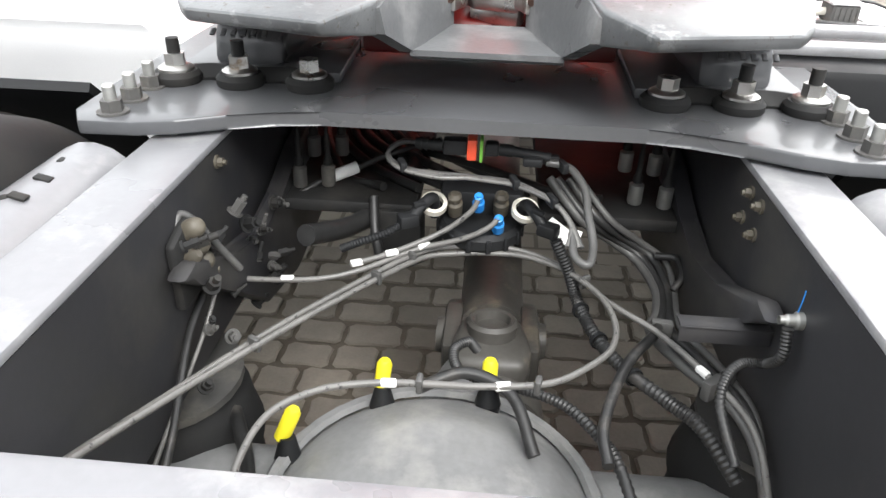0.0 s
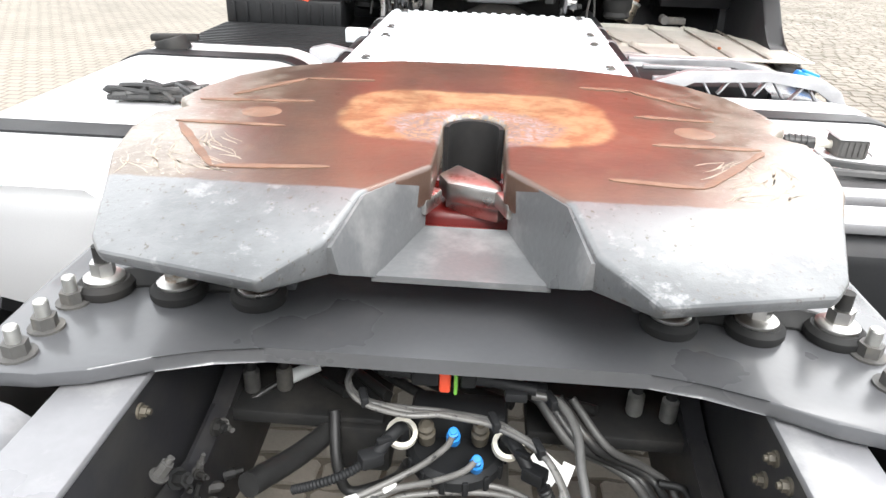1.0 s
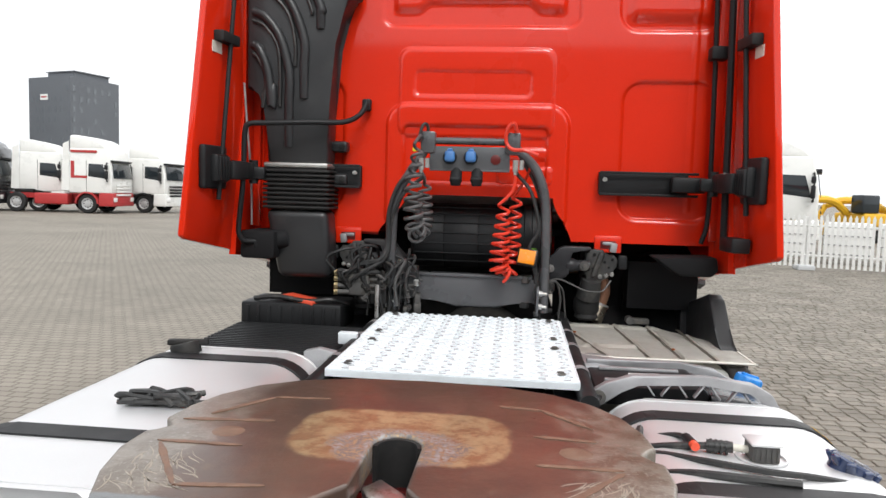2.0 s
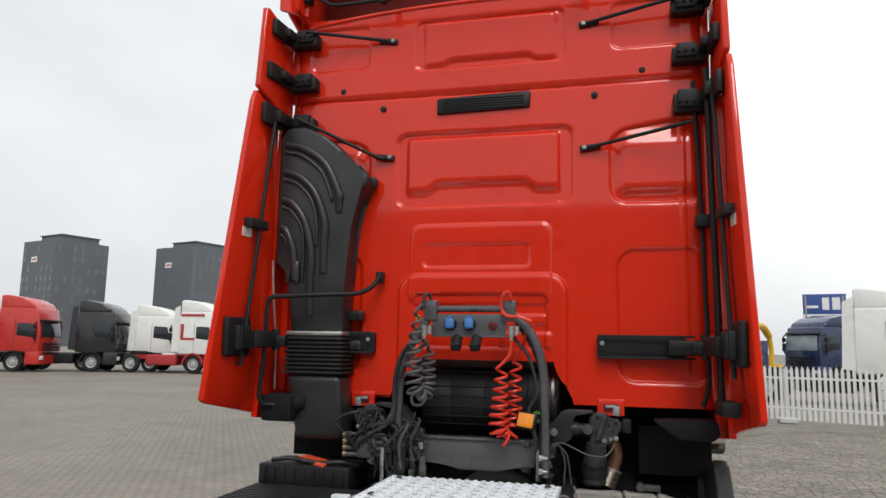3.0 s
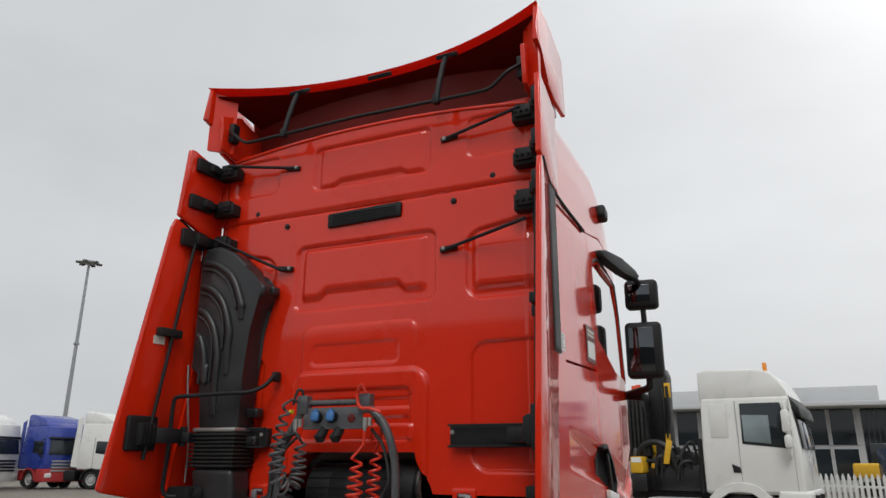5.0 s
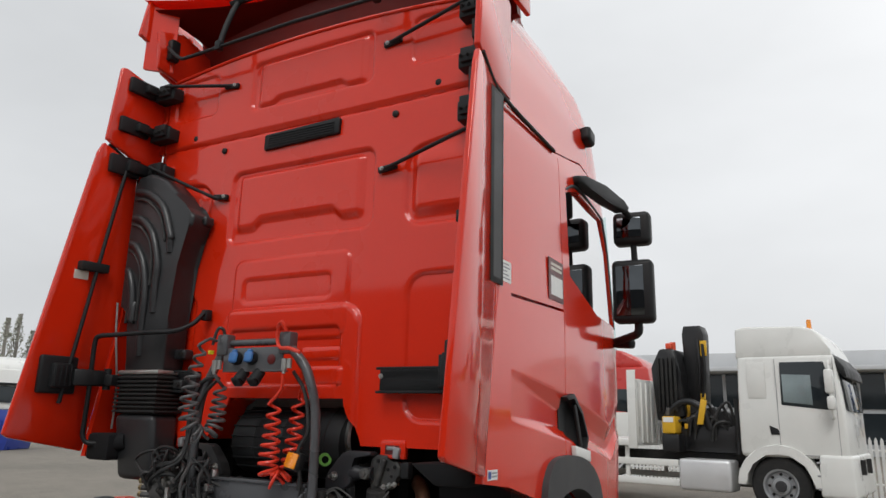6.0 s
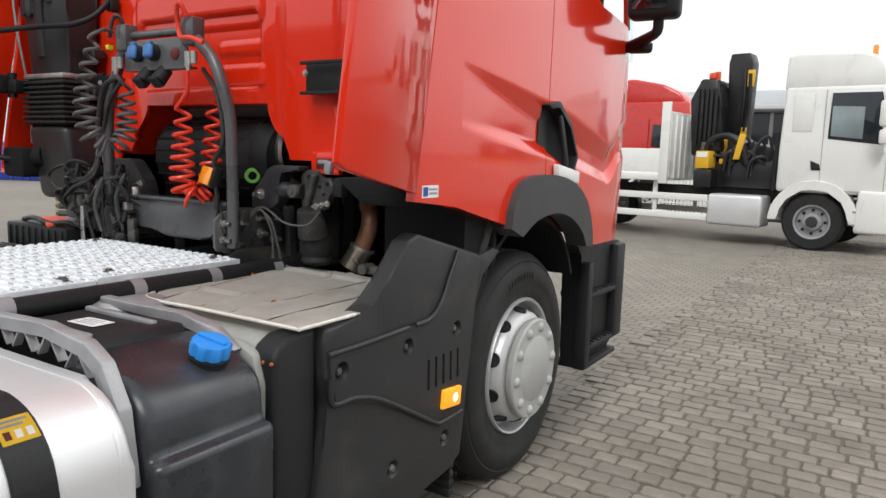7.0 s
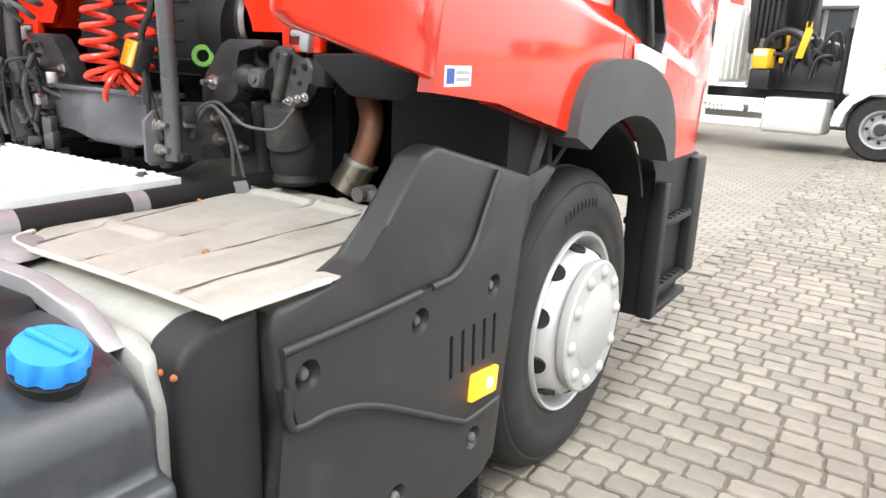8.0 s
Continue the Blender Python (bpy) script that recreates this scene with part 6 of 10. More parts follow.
def rear_wall():
    bm = B()

    def sheet(x_of, z0, z1, nx, nz, top=None):
        g = []
        for j in range(nz + 1):
            row = []
            for i in range(nx + 1):
                t = j / nz
                z = z0 + (z1 - z0) * t
                xa, xb = x_of(z)
                x = xa + (xb - xa) * i / nx
                zz = z
                if top:
                    zz = z0 + (top(x) - z0) * t
                row.append(bm.verts.new((x, 3.622 - wall_depth(x, zz), zz)))
            g.append(row)
        for a, b in zip(g, g[1:]):
            for i in range(nx):
                bm.faces.new((a[i], a[i + 1], b[i + 1], b[i]))

    sheet(lambda z: (-1.19, 1.19), 1.60, 3.60, 300, 260, lambda x: 3.655 - 0.07 * (x / 1.06) ** 2 - 0.10 * ease(abs(x), 0.98, 1.19))
    left = lambda z: -0.36 - 0.16 * ease(1.60 - z, 0.0, 0.23)
    right = lambda z: 0.38 + 0.10 * ease(1.60 - z, 0.0, 0.23)
    sheet(lambda z: (-1.19, left(z)), 1.40, 1.60, 100, 26)
    sheet(lambda z: (right(z), 1.19), 1.385, 1.60, 100, 26)
    bmesh.ops.remove_doubles(bm, verts=bm.verts[:], dist=0.0006)
    bmesh.ops.solidify(bm, geom=bm.faces[:], thickness=-0.012)
    wall = part("rear_wall", bm, red_paint, truck, "pressed red rear wall of the cab", smooth=60)
    # flat tabs at the wall's foot
    for x0, x1 in ((-0.735, -0.60), (0.595, 0.73)):
        bm = B()
        box(bm, x0, x1, 3.60, 3.63, 1.335, 1.42, 0.008)
        tab = part("wall_foot_tab", bm, red_paint, wall)
        # Dark red block stands in for the shade in the tab's opening
        bm = B()
        box(bm, x0 + 0.03, x1 - 0.03, 3.597, 3.602, 1.355, 1.395, 0.002)
        part("tab_slot", bm, dark_red, tab)
    # grille and rubber stops
    bm = B()
    prism(bm, [(-0.275, 2.975), (0.25, 2.985), (0.255, 3.07), (0.245, 3.078), (-0.265, 3.066), (-0.275, 3.055)], "y", 3.590, 3.616, 0.008)
    grille = part("vent_grille", bm, black_plastic, wall, "black vent cover")
    for k in range(5):
        bm = B()
        box(bm, -0.24, 0.22, 3.585, 3.592, 2.992 + 0.014 * k, 2.999 + 0.014 * k, 0.002)
        part("slat", bm, black_plastic, grille)
    for x, z in ((-0.60, 3.03), (0.60, 3.03), (-0.85, 3.15), (0.85, 3.15)):
        bm = B()
        lathe(bm, [(0.018, 0.0), (0.018, 0.012), (0.010, 0.018), (0.0, 0.018)], (x, 3.612, z), (0, -1, 0), 16)
        part("rubber_stop", bm, rubber, wall)
    bm = B()
    n = 40
    tube(bm, [(1.08 * (2 * i / n - 1), 3.60, 3.66 - 0.07 * (1.08 * (2 * i / n - 1) / 1.06) ** 2 - 0.02) for i in range(n + 1)], 0.011, 8, 0)
    part("wall_rim", bm, red_paint, wall)
    return wall


wall = rear_wall()


def roof_spoiler():
    """Deep red roof deflector, hollowed behind, with a concave trailing edge."""
    bm = B()
    nu, nv = 48, 16

    def edge(u):
        x = 1.215 * u
        return Vector((x, 3.70 - 0.32 * abs(u) ** 2.2, 4.085 + 0.01 * (1 - u * u)))

    def root(u):
        x = 0.98 * u
        return Vector((x, 4.45, 3.70))

    top = []
    for j in range(nv + 1):
        v = j / nv
        row = []
        for i in range(nu + 1):
            u = 2 * i / nu - 1
            p = edge(u).lerp(root(u), v)
            p.z += 0.07 * math.sin(math.pi * v) * (1 - 0.3 * u * u)
            row.append(bm.verts.new(p))
        top.append(row)
    for a, b in zip(top, top[1:]):
        for i in range(nu):
            bm.faces.new((a[i], a[i + 1], b[i + 1], b[i]))
    bmesh.ops.solidify(bm, geom=bm.faces[:], thickness=0.018)
    # Lower sheet in darker red paints in the shade of the hollow
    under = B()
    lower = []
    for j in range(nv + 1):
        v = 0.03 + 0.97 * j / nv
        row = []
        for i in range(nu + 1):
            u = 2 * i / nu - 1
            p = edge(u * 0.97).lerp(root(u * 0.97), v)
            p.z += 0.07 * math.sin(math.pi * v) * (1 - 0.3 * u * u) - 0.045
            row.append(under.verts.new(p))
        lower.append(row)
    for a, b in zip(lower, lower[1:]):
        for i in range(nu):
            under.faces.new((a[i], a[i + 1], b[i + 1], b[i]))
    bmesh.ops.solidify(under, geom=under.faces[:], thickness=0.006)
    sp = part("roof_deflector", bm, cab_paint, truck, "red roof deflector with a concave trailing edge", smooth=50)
    part("underside_liner", under, shade_red, sp, "red underside with shade put into its colour", smooth=50)
    for s in (-1, 1):
        bm = B()
        prism(bm, [(3.365, 3.825), (3.405, 4.09), (3.66, 4.06), (3.90, 3.97), (3.93, 3.60), (3.70, 3.60), (3.56, 3.645), (3.45, 3.815)], "x", s * 1.185, s * 1.215, 0.008)
        wing = part("deflector_side", bm, cab_paint, sp, "red deflector side")
        bm = B()
        prism(bm, [(3.46, 3.62), (3.43, 3.86), (3.62, 3.93), (3.86, 3.86), (3.88, 3.60), (3.72, 3.57)], "x", s * 1.09, s * 1.12, 0.008)
        prism(bm, [(s * 1.20, 3.425), (s * 1.075, 3.552), (s * 1.09, 3.567), (s * 1.205, 3.45)], "z", 3.62, 4.06)
        part("inner_flange", bm, red_paint, sp)
        bm = B()
        box(bm, *sorted((s * 1.045, s * 1.09)), 3.50, 3.565, 3.69, 3.83, 0.006)
        br = part("hinge_plate", bm, black_plastic, sp, "black bolted bracket")
        bm = B()
        tube(bm, [(s * 1.08, 3.50, 3.775), (s * 1.0, 3.46, 3.715), (s * 0.90, 3.455, 3.635), (s * 0.80, 3.45, 3.620), (s * 0.5, 3.45, 3.625), (0, 3.45, 3.635)], 0.011, 10, 6)
        part("stay_tube", bm, black_plastic, sp)
        bm = B()
        tube(bm, [(s * 0.56 - 0.005, 3.45, 3.625), (s * 0.56, 3.475, 3.75), (s * 0.56 + 0.005, 3.52, 3.90), (s * 0.56 + 0.005, 3.56, 3.985)], 0.017, 10, 5)
        box(bm, s * 0.56 - 0.025, s * 0.56 + 0.015, 3.43, 3.47, 3.60, 3.66, 0.006)
        obox(bm, (s * 0.56 + 0.005, 3.575, 4.00), (0.12, 0.09, 0.03), 0.006, rx=35)
        part("strut", bm, black_plastic, sp, "black upright strut")
    bm = B()
    obox(bm, (0.03, 3.66, 4.03), (0.16, 0.06, 0.03), 0.006, rx=35)
    part("centre_bracket", bm, black_plastic, sp)
    bm = B()
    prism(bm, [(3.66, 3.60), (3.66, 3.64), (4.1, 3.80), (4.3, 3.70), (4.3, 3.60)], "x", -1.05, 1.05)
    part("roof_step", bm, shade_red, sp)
    # Added back sheet whose dark red paints in the cavity's shade
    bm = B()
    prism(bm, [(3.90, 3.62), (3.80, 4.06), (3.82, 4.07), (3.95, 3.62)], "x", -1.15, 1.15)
    part("deflector_liner", bm, shade_red, sp, "added dark red sheet painting in the shade under the deflector")


roof_spoiler()


def flare(ob):
    """Swings a part of a side deflector outwards about its upright hinge line, as the panel itself stands open."""
    for v in ob.data.vertices:
        v.co.x += math.copysign(0.108 * max(0.0, 3.45 - v.co.y) * ease(abs(v.co.x), 1.05, 1.17), v.co.x)


def side_deflectors():
    before = set(bpy.data.objects)
    for s in (-1, 1):
        bm = B()
        low = [(2.958, 1.390), (2.985, 1.372), (3.374, 1.298), (3.492, 2.06), (3.492, 2.968), (3.255, 3.066), (3.228, 3.0)]
        prism(bm, low, "x", s * 1.198, s * 1.228)
        bevel(bm, [e for e in bm.edges], 0.008, 2)
        panel = part("side_deflector", bm, cab_paint, truck, "red side deflector panel", smooth=45)
        bm = B()
        rows = []
        for k in range(25):
            z = 1.27 + (2.972 - 1.27) * k / 24
            edge = 3.384 + 0.155 * (min(z, 2.06) - 1.30)
            xo, xi = interp(z, HALF_WIDTH) + 0.0005, 1.188
            rows.append([bm.verts.new((s * x, y, z + (0.028 * (3.648 - y) / 0.26 - 0.024 if k == 0 else 0.0))) for x, y in ((xi, edge + 0.002), (xo - 0.004, edge), (xo, edge + 0.004), (xo, 3.52), (xo, 3.648), (xi, 3.648))])
        for p, q in zip(rows, rows[1:]):
            for k in range(6):
                bm.faces.new((p[k], p[(k + 1) % 6], q[(k + 1) % 6], q[k]))
        bm.faces.new(rows[0][::-1])
        bm.faces.new(rows[-1])
        bmesh.ops.recalc_face_normals(bm, faces=bm.faces[:])
        fair = part("corner_fairing", bm, cab_paint, truck, "red fixed corner fairing of the cab", smooth=45)
        bm = B()
        prism(bm, [(3.262, 3.092), (3.45, 3.014), (3.648, 2.994), (3.648, 3.50), (3.33, 3.578), (3.298, 3.572)], "x", s * 1.192, s * 1.224)
        bevel(bm, [e for e in bm.edges], 0.008, 2)
        up = part("upper_side_deflector", bm, cab_paint, truck, "red upper side deflector panel", smooth=45)
        bm = B()
        box(bm, *sorted((s * 1.150, s * 1.189)), 3.615, 3.70, 1.41, 2.97, 0.004)
        part("edge_return", bm, red_paint, fair)
        bm = B()
        box(bm, *sorted((s * 1.150, s * 1.191)), 3.615, 3.70, 3.105, 3.56, 0.004)
        part("edge_return", bm, red_paint, up)
        bm = B()
        tube(bm, [(s * 1.224, 3.30, 3.072), (s * 1.224, 3.44, 3.004), (s * 1.222, 3.54, 2.978), (s * 1.212, 3.80, 2.972), (s * 1.206, 4.28, 2.966)], 0.010, 8, 5)
        part("window_seal", bm, rubber, fair)
        # broad rubber strip with a grey middle over the hinge line, beside the blind window
        bm = B()
        box(bm, *sorted((s * 1.2285, s * 1.2345)), 3.398, 3.538, 2.078, 2.965, 0.006, 2)
        strip = part("rubber_strip", bm, rubber, fair, "broad black rubber strip")
        bm = B()
        box(bm, *sorted((s * 1.2345, s * 1.2375)), 3.424, 3.512, 2.10, 2.945, 0.002, 1)
        part("strip_middle", bm, arch_plastic, strip, "grey middle of the rubber strip")
        # brackets on the inside
        for z0, z1, y0, y1, own in ((3.44, 3.52, 3.36, 3.60, up), (3.17, 3.25, 3.33, 3.60, up), (2.90, 3.00, 3.30, 3.60, panel)):
            bm = B()
            xi = 1.19
            box(bm, *sorted((s * (xi - 0.030), s * xi)), y0 - 0.015, y0 + 0.175, z0 - 0.008, z1 + 0.008, 0.008)
            box(bm, *sorted((s * (xi - 0.06), s * (xi - 0.01))), y0 + 0.08, y1 - 0.06, z0 + 0.015, z1 - 0.015, 0.008)
            box(bm, *sorted((s * 1.00, s * (xi - 0.02))), y1 - 0.08, y1, z0 - 0.02, z1 - 0.02, 0.008)
            box(bm, *sorted((s * 1.02, s * 1.12)), y1 - 0.10, y1 - 0.05, z0, z1 - 0.005, 0.006)
            brk = part("hinge_bracket", bm, black_plastic, own, "black cast hinge bracket")
            for k in range(3):
                bm = B()
                bolt(bm, (s * (1.03 + 0.035 * k), y1 - 0.10, z0 + 0.03), (0, -1, 0), 0.009, 0.007, 0.006)
                part("bracket_bolt", bm, dusty_black, brk)
        # stays from the wall to the panel
        for (xa, za), (xb, zb), yb in (((0.565, 3.435), (1.06, 3.50), 3.45), ((0.565, 2.735), (1.08, 2.81 if s > 0 else 2.96), 3.42)):
            bm = B()
            tube(bm, [(s * xa, 3.585, za), (s * (xa + 0.07), 3.570, za + 0.008), (s * xb, yb + 0.05, zb)], 0.010, 10, 4)
            stay = part("stay_rod", bm, black_plastic, truck, "black stay rod")
            bm = B()
            obox(bm, (s * (xa + 0.01), 3.592, za), (0.11, 0.022, 0.032), 0.006, ry=-s * 7)
            part("stay_foot", bm, black_plastic, stay)
            bm = B()
            bolt(bm, (s * (xa - 0.02), 3.581, za), (0, -1, 0), 0.008, 0.006)
            part("foot_bolt", bm, stud_steel, stay)
        # upright tube along the panel with its rubber block and lower bracket
        bm = B()
        tube(bm, [(s * 1.165, 3.40, 2.99), (s * 1.165, 3.34, 2.60), (s * 1.165, 3.27, 2.10), (s * 1.165, 3.20, 1.62), (s * 1.165, 3.19, 1.55)], 0.0105, 10, 6)
        part("upright_tube", bm, black_plastic, truck, "thin black upright tube")
        bm = B()
        box(bm, *sorted((s * 1.15, s * 1.198)), 3.20, 3.36, 2.285, 2.335, 0.006)
        stop = part("rubber_buffer", bm, rubber, panel)
        bm = B()
        box(bm, *sorted((s * 1.194, s * 1.198)), 3.19, 3.27, 2.235, 2.285)
        part("small_label", bm, cream, panel)
        bm = B()
        box(bm, *sorted((s * 1.165, s * 1.197)), 3.07, 3.27, 1.60, 1.80, 0.012, 3)
        block = part("hinge_block", bm, black_plastic, panel, "black ribbed hinge block")
        part("hinge_boss", box(B(), *sorted((s * 1.135, s * 1.17)), 3.12, 3.23, 1.63, 1.76, 0.012, 2), black_plastic, block)
        part("hinge_knuckle", obox(B(), (s * 1.125, 3.27, 1.69), (0.05, 0.10, 0.09), 0.012, rz=s * 18), black_plastic, block)
        for k in range(4):
            part("rib", box(B(), *sorted((s * 1.128, s * 1.137)), 3.128 + 0.026 * k, 3.136 + 0.026 * k, 1.64, 1.75, 0.002), black_plastic, block)
        bm = B()
        box(bm, *sorted((s * 0.60, s * 1.03)), 3.565, 3.605, 1.628, 1.738, 0.004)
        box(bm, *sorted((s * 0.60, s * 1.07)), 3.532, 3.545, 1.730, 1.742, 0.002)
        box(bm, *sorted((s * 0.60, s * 1.07)), 3.532, 3.545, 1.623, 1.635, 0.002)
        obox(bm, (s * 1.02, 3.53, 1.682), (0.16, 0.06, 0.075), 0.012)
        obox(bm, (s * 1.085, 3.45, 1.682), (0.06, 0.16, 0.062), 0.012, rz=s * -12)
        obox(bm, (s * 1.11, 3.35, 1.69), (0.045, 0.10, 0.085), 0.012)
        cyl(bm, (s * 1.10, 3.395, 1.63), (s * 1.10, 3.395, 1.745), 0.020, seg=14)
        beam = part("hinge_beam", bm, black_plastic, truck, "flat black steel hinge beam")
        bm = B()
        bolt(bm, (s * 0.625, 3.538, 1.70), (0, -1, 0), 0.008, 0.006)
        part("beam_bolt", bm, stud_steel, beam)
        bm = B()
        tube(bm, [(s * 1.115, 3.30, 1.735), (s * 1.108, 3.29, 1.70), (s * 1.115, 3.29, 1.66)], 0.008, 8, 5)
        part("spring_clip", bm, stud_steel, beam)
    # thin black rods that run up the right edge of the wall
    bm = B()
    tube(bm, [(1.10, 3.56, 3.05), (1.115, 3.56, 2.6), (1.125, 3.56, 2.1), (1.13, 3.56, 1.55), (1.10, 3.55, 1.40)], 0.012, 8, 5)
    tube(bm, [(1.155, 3.47, 3.08), (1.16, 3.46, 2.6), (1.165, 3.44, 2.0), (1.165, 3.42, 1.40)], 0.016, 8, 5)
    box(bm, 1.09, 1.17, 3.50, 3.58, 2.28, 2.34, 0.006)
    part("gas_strut", bm, black_plastic, truck, "slim black strut along the cab edge")
    bm = B()
    box(bm, 1.12, 1.19, 3.18, 3.34, 1.385, 1.45, 0.008)
    part("lower_hinge", bm, black_plastic, truck, "black lower hinge")
    for ob in set(bpy.data.objects) - before:
        if not ob.name.startswith("corner_fairing"):
            flare(ob)


side_deflectors()


# ---- air intake duct on the rear wall ----
def air_duct():
    bm = B()
    out = [(-1.165, 2.10), (-1.168, 2.84), (-1.13, 2.90), (-1.02, 2.905), (-0.90, 2.85), (-0.79, 2.76), (-0.715, 2.66), (-0.66, 2.625), (-0.625, 2.60), (-0.635, 2.545), (-0.70, 2.46), (-0.735, 2.32), (-0.742, 2.0), (-0.742, 1.735), (-1.055, 1.735), (-1.058, 2.02), (-1.085, 2.09)]
    prism(bm, out, "y", 3.455, 3.605)
    bevel(bm, bm.edges[:], 0.020, 3)
    duct = part("air_duct", bm, duct_plastic, truck, "moulded black plastic air intake duct", smooth=50)
    # raised curved ribs; dark tubes between them stand in for shade in the channels
    for x0, z0, x1, zl in ((-1.13, 2.80, -0.79, 2.44), (-1.13, 2.64, -0.87, 2.10), (-1.13, 2.48, -0.945, 1.86), (-1.13, 2.32, -1.03, 2.16)):
        bm = B()
        tube(bm, [(x0, 3.462, z0), (x0 + 0.35 * (x1 - x0), 3.452, z0 - 0.03), (x0 + 0.75 * (x1 - x0), 3.450, z0 - 0.13), (x1, 3.450, z0 - 0.30), (x1, 3.452, (z0 - 0.30 + zl) / 2), (x1, 3.462, zl - 0.04)], 0.024, 12, 8, flat=1.0)
        part("curved_rib", bm, duct_plastic, duct)
        bm = B()
        tube(bm, [(x0, 3.452, z0 - 0.045), (x0 + 0.33 * (x1 - x0), 3.446, z0 - 0.075), (x0 + 0.68 * (x1 - x0), 3.446, z0 - 0.17), (x1 - 0.045, 3.446, z0 - 0.31), (x1 - 0.045, 3.448, (z0 - 0.31 + zl) / 2)], 0.010, 8, 8, flat=1.0)
        part("channel", bm, black_tube, duct)
    for x, z in ((-0.645, 2.585), (-0.70, 1.83), (-0.70, 1.665)):
        bm = B()
        box(bm, x - 0.055, x + 0.035, 3.53, 3.60, z - 0.028, z + 0.028, 0.015, 3)
        lug = part("mounting_lug", bm, duct_plastic, duct)
        bm = B()
        bolt(bm, (x + 0.01, 3.53, z), (0, -1, 0), 0.011, 0.008)
        part("lug_bolt", bm, dusty_black, duct)
    bm = B()
    box(bm, -1.065, -0.735, 3.425, 3.61, 1.715, 1.74, 0.010)
    part("steel_clamp", bm, stud_steel, duct, "dull steel band clamp")
    for k in range(9):
        bm = B()
        z = 1.512 + 0.0225 * k
        box(bm, -1.066, -0.724, 3.418, 3.612, z, z + 0.013, 0.006)
        part("bellows_ring", bm, rubber, duct)
    bm = B()
    box(bm, -1.05, -0.742, 3.435, 3.60, 1.505, 1.72, 0.01)
    part("bellows_core", bm, rubber, duct)
    bm = B()
    lo = [(-0.99, 3.44, 1.165), (-0.715, 3.44, 1.165), (-0.715, 3.60, 1.165), (-0.99, 3.60, 1.165)]
    hi = [(-1.055, 3.425, 1.505), (-0.735, 3.425, 1.505), (-0.735, 3.605, 1.505), (-1.055, 3.605, 1.505)]
    a, b = [bm.verts.new(p) for p in lo], [bm.verts.new(p) for p in hi]
    bm.faces.new(a[::-1])
    bm.faces.new(b)
    for i in range(4):
        bm.faces.new((a[i], a[(i + 1) % 4], b[(i + 1) % 4], b[i]))
    bevel(bm, bm.edges[:], 0.035, 4)
    part("lower_duct", bm, duct_plastic, duct, "tapering black lower duct", smooth=60)
    # bent hand rail round the duct
    bm = B()
    tube(bm, [(-0.578, 3.56, 2.06), (-0.578, 3.54, 2.035), (-0.60, 3.50, 1.985), (-0.66, 3.44, 1.945), (-0.80, 3.38, 1.935), (-1.0, 3.32, 1.922), (-1.085, 3.298, 1.915), (-1.108, 3.295, 1.88), (-1.115, 3.30, 1.75), (-1.125, 3.31, 1.60), (-1.145, 3.322, 1.45), (-1.145, 3.325, 1.38), (-1.11, 3.35, 1.345), (-1.0, 3.42, 1.36)], 0.013, 10, 6)
    box(bm, -0.60, -0.556, 3.555, 3.60, 2.015, 2.075, 0.008)
    part("hand_rail", bm, black_plastic, truck, "bent black hand rail round the duct")
    bm = B()
    tube(bm, [(-1.175, 3.45, 2.13), (-1.165, 3.46, 1.95), (-1.155, 3.50, 1.65), (-1.15, 3.50, 1.42)], 0.006, 8, 5)
    part("support_wire", bm, stud_steel, truck)


air_duct()


